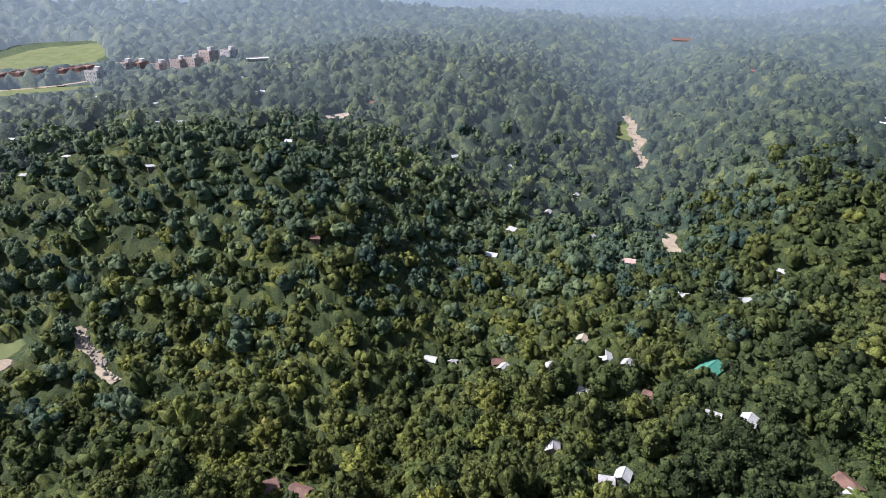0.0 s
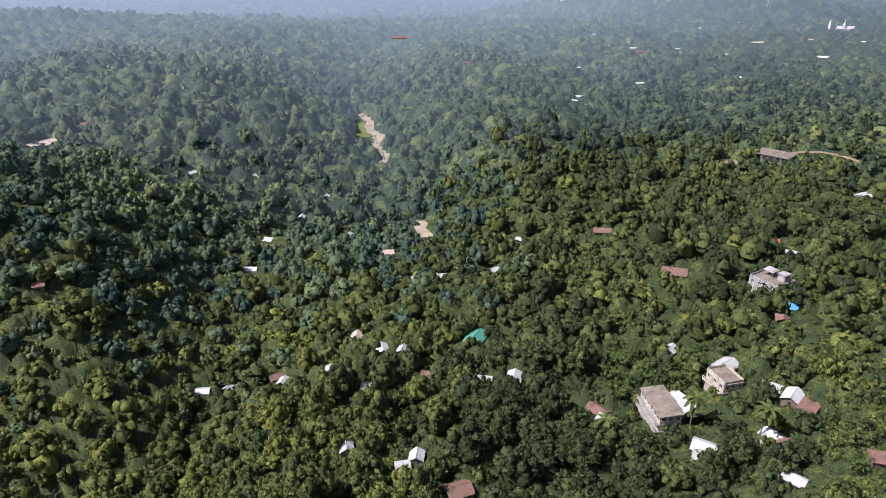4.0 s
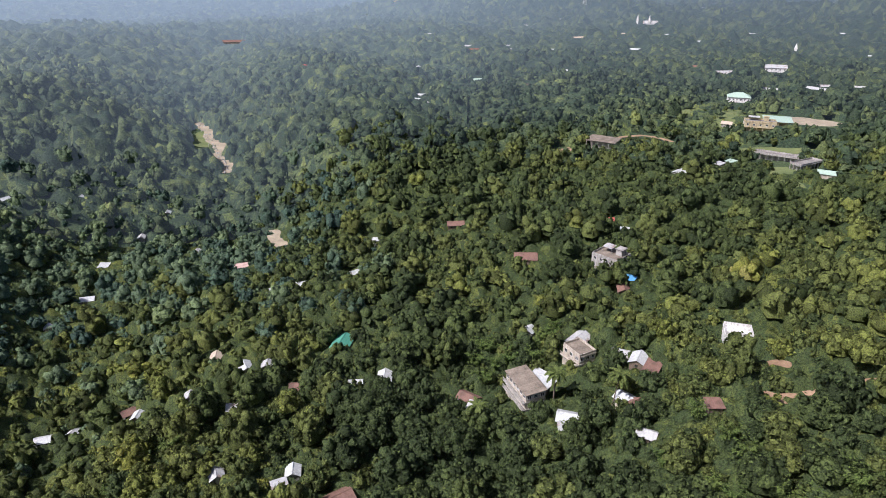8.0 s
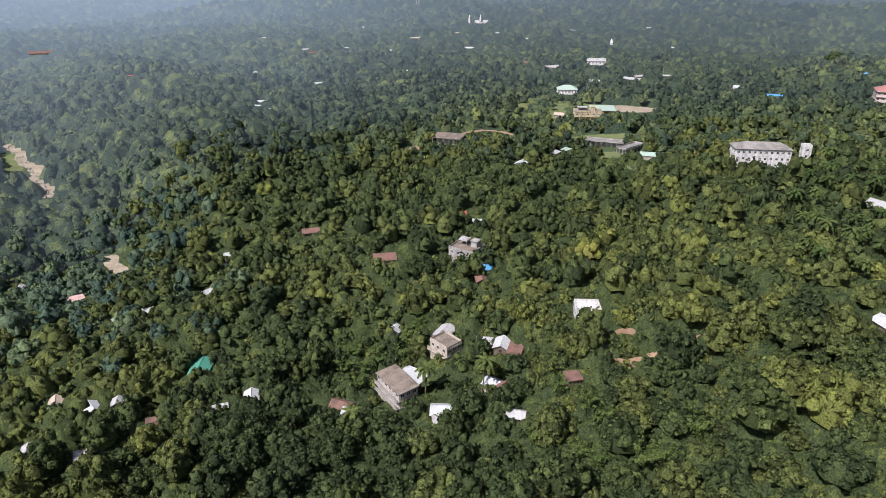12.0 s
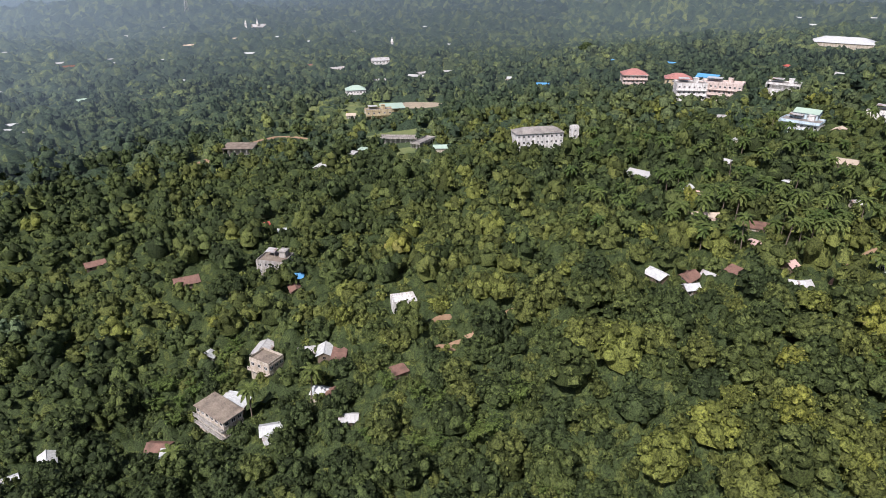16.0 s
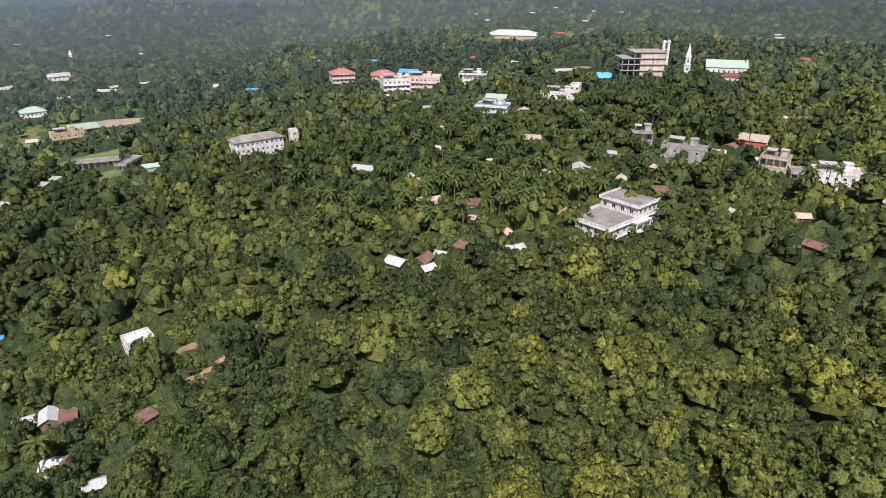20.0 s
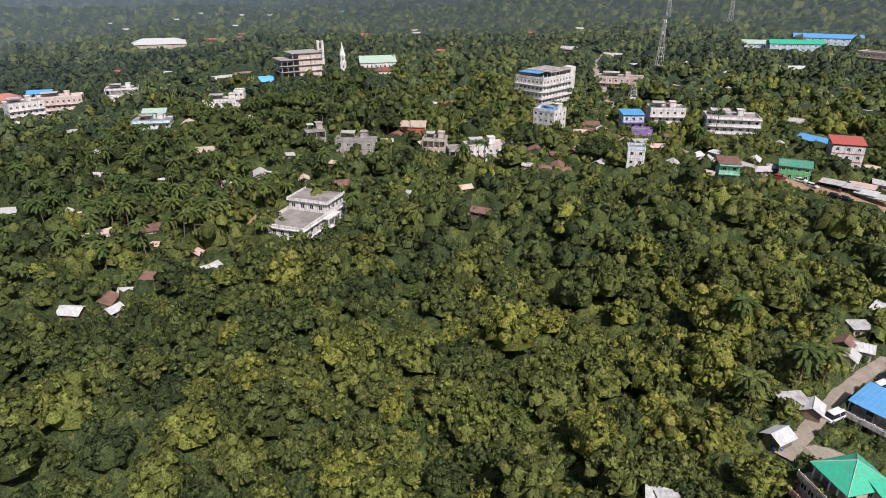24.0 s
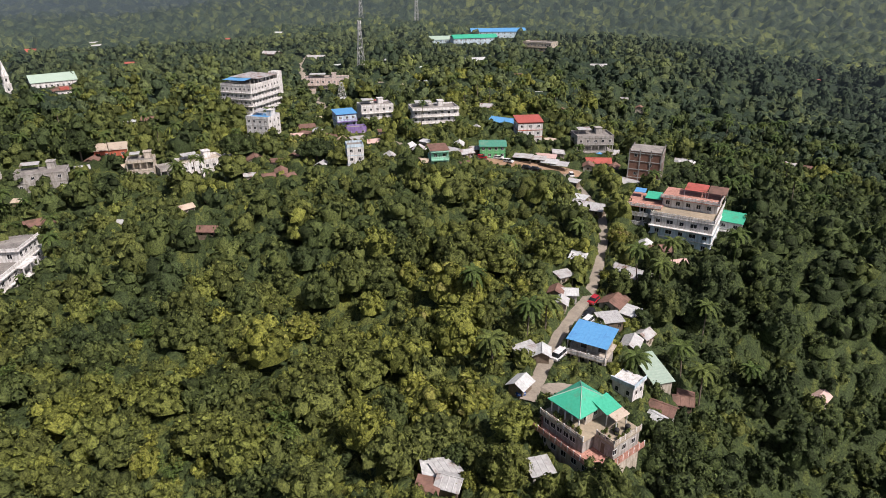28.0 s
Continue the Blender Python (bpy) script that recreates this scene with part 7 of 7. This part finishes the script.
def palms():
    rng = random.Random(11)
    heads = [mesh_from("fronds", *frond_mesh(rng, 22, 3.6, 0.42, 0.75), PALM) for _ in range(3)] + [mesh_from("fronds", *frond_mesh(rng, 15, 2.4, 0.34, 0.9), PALM) for _ in range(2)]
    trunk = Geo().tube((0, 0, -0.1), (0, 0, 1), 0.2, 0.13, 7).mesh("trunk", BARK)
    spots = [(130.9, 132, 12), (138.6, 125, 9), (136.8, 120, 10), (146.8, 160, 13), (148.6, 158, 12), (149.8, 172, 12), (152.0, 132, 11), (154.0, 128, 12), (153.2, 150, 12), (140.8, 172, 9),
             (133.5, 108, 9), (147.9, 118, 8), (134.8, 152, 10), (29.8, 148, 12), (35.8, 143, 12), (22.0, 140, 9), (-30.0, 110, 10), (-22.0, 128, 9), (12.0, 122, 8), (82.5, 205, 12), (83.6, 208, 12), (81.0, 204, 12)]
    while len(spots) < 100:
        h, d = rng.choice(((rng.uniform(64, 92), rng.uniform(195, 345)), (rng.uniform(92, 128), rng.uniform(228, 330)), (rng.uniform(130, 160), rng.uniform(250, 420)), (rng.uniform(72, 86), rng.uniform(190, 260))))
        q = at(h, d)
        if all((q.x - x) ** 2 + (q.y - y) ** 2 > (r + 1.5) ** 2 for x, y, r in OPEN):
            spots.append((h, d, rng.uniform(8, 14)))
    for h, d, tall in spots:
        palm(at(h, d), tall, heads[rng.randint(0, 2)] if d < 180 or rng.random() < 0.6 else heads[rng.randint(3, 4)], trunk, rng)


def great_tree(heading, distance, size, label, crown_mesh, trunk_mesh, rng):
    return tree("umbrella_tree", label, at(heading, distance), size, crown_mesh, trunk_mesh, rng)


def bamboo_mesh(rng, stems=13, tufts=34):
    """A clump of arching bamboo stems with drooping leaf sprays."""
    v, f = [], []
    for k in range(stems):
        a, lean, h = k * 2.399, rng.uniform(0.5, 2.6), rng.uniform(6.0, 9.5)
        for i in range(tufts):
            t = rng.uniform(0.35, 1.0)
            r, z = lean * t * t * 1.25 + rng.uniform(-0.35, 0.35), h * (t - 0.28 * t * t * t)
            c, s = math.cos(a + rng.uniform(-0.25, 0.25)), math.sin(a + rng.uniform(-0.25, 0.25))
            p = Vector((r * c, r * s, z))
            d = Vector((c + rng.uniform(-0.8, 0.8), s + rng.uniform(-0.8, 0.8), rng.uniform(-0.9, 0.1))).normalized()
            w = d.cross(Vector((rng.uniform(-0.4, 0.4), rng.uniform(-0.4, 0.4), 1))).normalized() * rng.uniform(0.09, 0.2)
            l = d * rng.uniform(0.45, 0.85)
            n = len(v)
            v += [p, p + l * 0.5 + w, p + l, p + l * 0.5 - w]
            f.append((n, n + 1, n + 2, n + 3))
    return mesh_from("leaves", np.array([tuple(p) for p in v]), np.array(f), BAMBOO)


def stem_mesh(rng, stems=13):
    g = Geo()
    for k in range(stems):
        a, lean, h = k * 2.399, rng.uniform(0.5, 2.6), rng.uniform(6.0, 8.5)
        g.tube((0.03 * math.cos(a), 0.03 * math.sin(a), -0.5), (lean * 0.5 * math.cos(a), lean * 0.5 * math.sin(a), h * 0.6), 0.05, 0.04, 4)
    return g.mesh("stems", BAMBOO)


def bamboos():
    rng = random.Random(21)
    heads = [bamboo_mesh(rng) for _ in range(4)]
    stems = stem_mesh(rng)
    count = 0
    while count < 55:
        h, d = rng.choice(((rng.uniform(-55, 4), rng.uniform(92, 190)), (rng.uniform(84, 124), rng.uniform(78, 165)), (rng.uniform(30, 64), rng.uniform(75, 135)), (rng.uniform(21, 30), rng.uniform(155, 185))))
        q = at(h, d)
        if any((q.x - x) ** 2 + (q.y - y) ** 2 < (r + 2.0) ** 2 for x, y, r in OPEN):
            continue
        ob = new("bamboo_clump")
        size = rng.uniform(0.8, 1.25)
        ob.matrix_world = Matrix.Translation(q) @ pose(0, 0, 0, 0, 0, rng.uniform(0, 360)) @ Matrix.Diagonal((size, size, size, 1))
        a, b = new("stems", stems), new("leaves", rng.choice(heads))
        a.parent = b.parent = ob
        OPEN.append((q.x, q.y, 0.6))
        tagged(ob, "feathery bright green bamboo clump", "bamboo", "bamboo clumps on the slopes")
        count += 1


def bushes():
    """Low bushes and tall grass on the open ground round houses and lanes."""
    rng = np.random.RandomState(77)
    spots = []
    for x, y, r in OPEN:
        d = math.hypot(x, y)
        if d > 340 or r < 1.0:
            continue
        n = int(5 * (r + 4) / 6)
        a, k = rng.uniform(0, 6.283, n), rng.uniform(0.75, 1.0, n) * (r + 6.5)
        spots.append(np.stack([x + np.cos(a) * k, y + np.sin(a) * k], -1))
    for h, half, dist, zt in SIGHT:
        if dist > 340:
            continue
        n = 8
        dd, hh = dist - rng.uniform(1, 26, n), h + rng.uniform(-1.2, 1.2, n) * (half + 0.01)
        spots.append(np.stack([dd * np.sin(hh), dd * np.cos(hh)], -1))
    p = np.concatenate(spots)
    keep = np.ones(len(p), bool)
    for x, y, r in OPEN:
        keep &= (p[:, 0] - x) ** 2 + (p[:, 1] - y) ** 2 > (r * 0.92) ** 2
    p = p[keep]
    woods("bushes", p, rng.uniform(0.45, 1.3, len(p)), shapes_of(5, 8, lobes=1, leaves=8, size=0.22, lat=2, lon=5), "low bushes and tall grass round the houses", 78)


def chance(k, j, seed):
    """A steady random number between 0 and 1 for each whole-number cell."""
    v = np.sin(k * 127.1 + j * 311.7 + seed * 74.7) * 43758.5453
    return v - np.floor(v)


def canopy_rows(r0, r1, gap):
    """Distances of the rows of a far canopy: close together near, wider far off."""
    rows = [r0]
    while rows[-1] < r1:
        rows.append(rows[-1] + max(gap, (rows[-1] - 560) / 75))
    return np.array(rows)


def canopy(name, label, r0, r1, h0, h1, mat, kind, step=0.225, cell=8.2, rough=0.5, gap=2.3, fade=325.0, lift=1.0, tone=0.40, tufts=0, mixed=0.16):
    """The roof of a forest or thicket as one sheet: a dome for each crown, lumpy boughs on it, gaps between."""
    rows, cols = canopy_rows(r0, r1, gap), np.radians(np.arange(h0, h1 + step, step))
    rr, hh = np.meshgrid(rows, cols, indexing="ij")
    rng = np.random.RandomState(int(h0 + r0 + 900))
    rr = rr + rng.uniform(-0.35, 0.35, rr.shape) * np.gradient(rows)[:, None]
    hh = hh + rng.uniform(-0.3, 0.3, rr.shape) * math.radians(step)
    rr[0], rr[-1] = rows[0], rows[-1]
    hh[:, 0], hh[:, -1] = cols[0], cols[-1]
    x, y = rr * np.sin(hh), rr * np.cos(hh)
    ring = np.cumsum(np.r_[0.0, np.diff(np.arange(40, 5200, 1.0)) / (cell + np.maximum(0, np.arange(40, 5199, 1.0) - 700) / 200)])
    u = np.interp(rr, np.arange(40, 5200, 1.0), ring)
    top, tint = np.full(rr.shape, -1.0), np.zeros(rr.shape)
    for dk in (-1, 0, 1):
        k = np.floor(u) + dk
        mid = np.interp(k + 0.5, ring, np.arange(40, 5200, 1.0))
        s = cell + np.maximum(0, mid - 700) / 200
        for dj in (-1, 0, 1):
            j = np.floor(hh * mid / s) + dj
            ch, cr = (j + 0.15 + 0.7 * chance(k, j, 1)) * s / mid, mid + (chance(k, j, 2) - 0.5) * 0.8 * s
            size = s * (0.40 + 0.42 * chance(k, j, 3) ** 1.5)
            d2 = ((hh - ch) * rr) ** 2 + (rr - cr) ** 2
            dome = size * (0.1 + 0.7 * chance(k, j, 4)) + size * (0.75 + 0.5 * chance(k, j, 5)) * np.sqrt(np.maximum(0, 1 - d2 / size ** 2)) - 50 * (d2 > size ** 2)
            tint = np.where(dome > top, chance(k, j, 6), tint)
            top = np.maximum(top, dome)
    top = np.maximum(top, 0.6) * lift + rng.normal(0, rough, rr.shape) * np.clip(rr / 500, 0.8, 3.0)
    top = top * np.clip((rr - fade) / 60, 0, 1) - 1.2 * np.clip(1 - (rr - fade) / 30, 0, 1)
    ground_z = land(x, y)
    glade = np.clip(1.8 - np.hypot((np.degrees(hh) - 40.5) / 5.0, (rr - 462) / 58.0) * 1.7, 0, 1) * (0.65 + 0.35 * np.sign(waves(x, y, 30.0, 61) - 0.2))
    top = top * (1 - glade) - 0.9 * glade
    if kind == "structure":
        top = top * (0.6 + 0.4 * np.clip((rr - r0) / 50, 0, 1))
        top[0] -= 4.0
    z = ground_z + top
    for ox, oy, orad in OPEN:
        d = math.hypot(ox, oy)
        if r0 - 30 < d < r1:
            o = orad * 0.9
            i0, i1 = np.searchsorted(rows, (d - o - 6, d + o + 6))
            oh = math.atan2(ox, oy)
            j0, j1 = np.searchsorted(cols, (oh - (o + 4) / d, oh + (o + 4) / d))
            near = (x[i0:i1, j0:j1] - ox) ** 2 + (y[i0:i1, j0:j1] - oy) ** 2 < o ** 2
            z[i0:i1, j0:j1] = np.where(near, ground_z[i0:i1, j0:j1] - 0.7, z[i0:i1, j0:j1])
    for sh, half, dist, zt in SIGHT:
        if dist > r0:
            i0, i1 = np.searchsorted(rows, (max(r0, dist * 0.72), dist))
            j0, j1 = np.searchsorted(cols, (sh - half, sh + half))
            line = EYE.z + (zt - EYE.z) * rr[i0:i1, j0:j1] / dist
            z[i0:i1, j0:j1] = np.minimum(z[i0:i1, j0:j1], np.maximum(line, ground_z[i0:i1, j0:j1] + 0.3))
    v = np.stack([x, y, z], -1).reshape(-1, 3)
    a, b = rr.shape
    i, j = np.meshgrid(np.arange(a - 1), np.arange(b - 1), indexing="ij")
    q = (i * b + j).ravel()
    f = np.stack([q, q + b, q + b + 1, q + 1], -1)
    patch = 0.5 + 0.5 * waves(x, y, 160.0, 21)
    # thicket tint takes the same painted light and dark as the crowns
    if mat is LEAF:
        tone = tone + shade_tint(v).reshape(rr.shape)
    t = np.clip(tone + 0.3 * (patch - 0.5) + 0.75 * (tint - 0.5) + 0.4 * glade, 0.01, 0.92)
    t = t[:-1, :-1].ravel() + rng.normal(0, mixed, len(f))
    if tufts:
        pick = rng.randint(0, len(f), tufts)
        pick = pick[v[f[pick, 0], 2] > ground_z.reshape(-1)[f[pick, 0]] + 0.2]
        lv, lf = leaf_quads(v[f[pick]].mean(1) + rng.normal(0, 0.25, (len(pick), 3)), np.tile((0.0, 0.0, 0.6), (len(pick), 1)) + rng.normal(0, 0.5, (len(pick), 3)), 0.1 * cell, rng)
        v, f, t = np.concatenate([v, lv]), np.concatenate([f, lf + len(v)]), np.concatenate([t, t[pick]])
    return tagged(new(name, mesh_from(name, v, f, mat, np.clip(t, 0.01, 0.92))), label, "forest" if kind == "stuff" else "backdrop", kind=kind)


def plant():
    rng = random.Random(4)
    trunks = [trunk_shape(rng) for _ in range(4)]
    wide = []
    for k, tone in enumerate((0.05, 0.12, 0.9)):
        v, f = crown(np.random.RandomState(40 + k), lobes=26, leaves=1700, size=0.045, flat=0.46 if k < 2 else 0.85, lat=2, bulk=0.9)
        wide.append(mesh_from("crown", v, f, LEAF, np.full(len(f), tone)))
    for h, d, size, lab in ((10.2, 142, 9.5, "dark broad umbrella-shaped rain tree"), (19.3, 131, 7.5, "broad dark rounded tree below the houses"), (62.2, 690, 12.0, "tall dark tree standing above the forest"),
                            (117.0, 243, 9.0, "broad dark tree in front of the bazaar"), (110.5, 262, 9.0, "broad olive tree beside the bazaar"), (153.6, 90, 7.0, "large pale-leaved tree below the terrace"),
                            (98.5, 292, 8.0, "broad dark tree beside the orange house"), (29.5, 215, 8.0, "broad flat-topped tree on the slope"), (144.7, 181, 4.2, "round bright yellow-green tree beside the lane")):
        q = at(h, d)
        OPEN.append((q.x, q.y, size * 0.75))
        great_tree(h, d, size, lab, wide[2 if 'bright' in lab else 1 if 'pale' in lab or 'olive' in lab else 0], trunks[0], rng)
    bamboos()
    a = scatter(56, 172, lambda r: 3.4)
    a, s = spread(a, 1.9 + 5.4 * RNG.rand(len(a)) ** 4.0, 0.52)
    a, s = thin(a, s)
    order = np.argsort(np.hypot(a[:, 0], a[:, 1]) * (0.8 + 0.4 * RNG.rand(len(a))))
    a, s = a[order], s[order]
    # four habits: bunched domes, tall heads, loose open crowns, broad low ones
    habits = (dict(flat=0.9, lobes=15), dict(flat=1.15, lobes=13, bulk=0.95), dict(flat=0.8, lobes=18, bulk=0.78, loose=0.34), dict(flat=0.6, lobes=16, bulk=0.9))
    crowns = [mesh_from("crown", *c, LEAF) for k, kw in enumerate(habits) for c in shapes_of(3, 50 + k, leaves=600, size=0.066, lat=2, **kw)]
    heads = [mesh_from("crown", *c, LEAF) for k, kw in enumerate(habits) for c in shapes_of(2, 55 + k, leaves=1300, size=0.045, lat=2, **dict(kw, lobes=30))]
    for (x, y), size in zip(a[:300], s[:300]):
        tree("broadleaf_tree", "leafy green broadleaf tree in dense forest", Vector((x, y, float(land(x, y)))), float(size), rng.choice(heads if size > 4.0 else crowns), rng.choice(trunks), rng)
    near = [c for k, kw in enumerate(habits) for c in shapes_of(3, 60 + k, leaves=150, size=0.1, lat=2, lon=5, **dict(kw, lobes=9))]
    full = [c for k, kw in enumerate(habits) for c in shapes_of(2, 90 + k, leaves=380, size=0.07, lat=2, lon=5, **dict(kw, lobes=22))]
    woods("near_woodland", a[300:], s[300:], near, "dense sunlit broadleaf trees on the near slopes", 31, full=full)
    palms()
    palm_grove()
    low = shapes_of(5, 6, lobes=1, leaves=9, size=0.22, lat=2, lon=5)
    # low tone paints the shade of gaps between crowns into the thicket's colour
    for name, r0, r1, step, cell, gap in (("undergrowth", 54, 150, 0.5, 3.0, 0.85), ("undergrowth_far", 150, 350, 0.36, 4.4, 1.8)):
        canopy(name, "thicket of shrubs and saplings under the trees", r0, r1, -62.0, 176.0, LEAF, "stuff", step, cell, 0.5, gap, -100.0, 0.8, 0.16, 22000)
    bushes()
    blend = lambda v, a, b: np.clip((v - a) / (b - a), 0, 1)
    glade = lambda r, h: 1 - 0.95 * np.clip(1.7 - np.hypot((h - 40.5) / 5.0, (r - 462) / 58.0) * 1.6, 0, 1)
    mid = [c for k, kw in enumerate(habits) for c in shapes_of(3, 70 + k, leaves=46, size=0.145, lat=2, lon=5, **dict(kw, lobes=6))]
    # share of western trees given the leaf colour with haze painted in
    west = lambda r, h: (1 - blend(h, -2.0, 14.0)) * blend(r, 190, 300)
    for name, tone, lab, part_of in (("middle_woodland", None, "dense green broadleaf forest round the village", lambda r, h: 1 - west(r, h)), ("valley_woodland", LEAF_HAZED, "dense green forest in the river valley, haze painted into its leaf colour", west)):
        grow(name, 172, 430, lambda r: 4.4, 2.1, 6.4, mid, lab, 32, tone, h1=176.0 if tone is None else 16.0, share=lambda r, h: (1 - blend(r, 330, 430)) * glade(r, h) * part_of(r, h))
    grow("scrub", 400, 560, lambda r: 6.4, 0.8, 2.6, low, "scrub and young trees on the open slope", 36, h0=34.0, h1=50.0)
    far = [c for k, kw in enumerate(habits) for c in shapes_of(3, 80 + k, leaves=12, size=0.26, lat=2, lon=5, **dict(kw, lobes=3, bulk=0.8))]
    # these trees carry the painted haze glow in their leaf material
    grow("hill_woodland", 345, 720, lambda r: 5.4, 2.9, 6.8, far, "dense green forest on the hills", 38, HAZED_WOOD, share=lambda r, h: glade(r, h) * blend(r, 325, 425) * (1 - blend(r, 600, 720)))
    for name, h0, h1, r0, lab in (("west", -62.0, 20.0, 400, "pale blue hazy wooded hills in the distance"), ("north", 20.0, 60.0, 560, "hazy wooded hills in the distance"),
                                  ("east", 60.0, 176.0, 620, "grey-green wooded hills in the distance")):
        # both sheets share the leaf material with haze painted in
        canopy("hill_forest_" + name, "lower trees of the dense forest on the hills", 325, r0, h0, h1, HAZED_WOOD, "stuff", 0.4, gap=3.2, lift=0.62, tone=0.22)
        canopy("backdrop_" + name, lab, r0 - 12, 4860, h0, h1, HAZED_WOOD, "structure", 0.31, rough=0.95, tone=0.28, mixed=0.26)


plant()
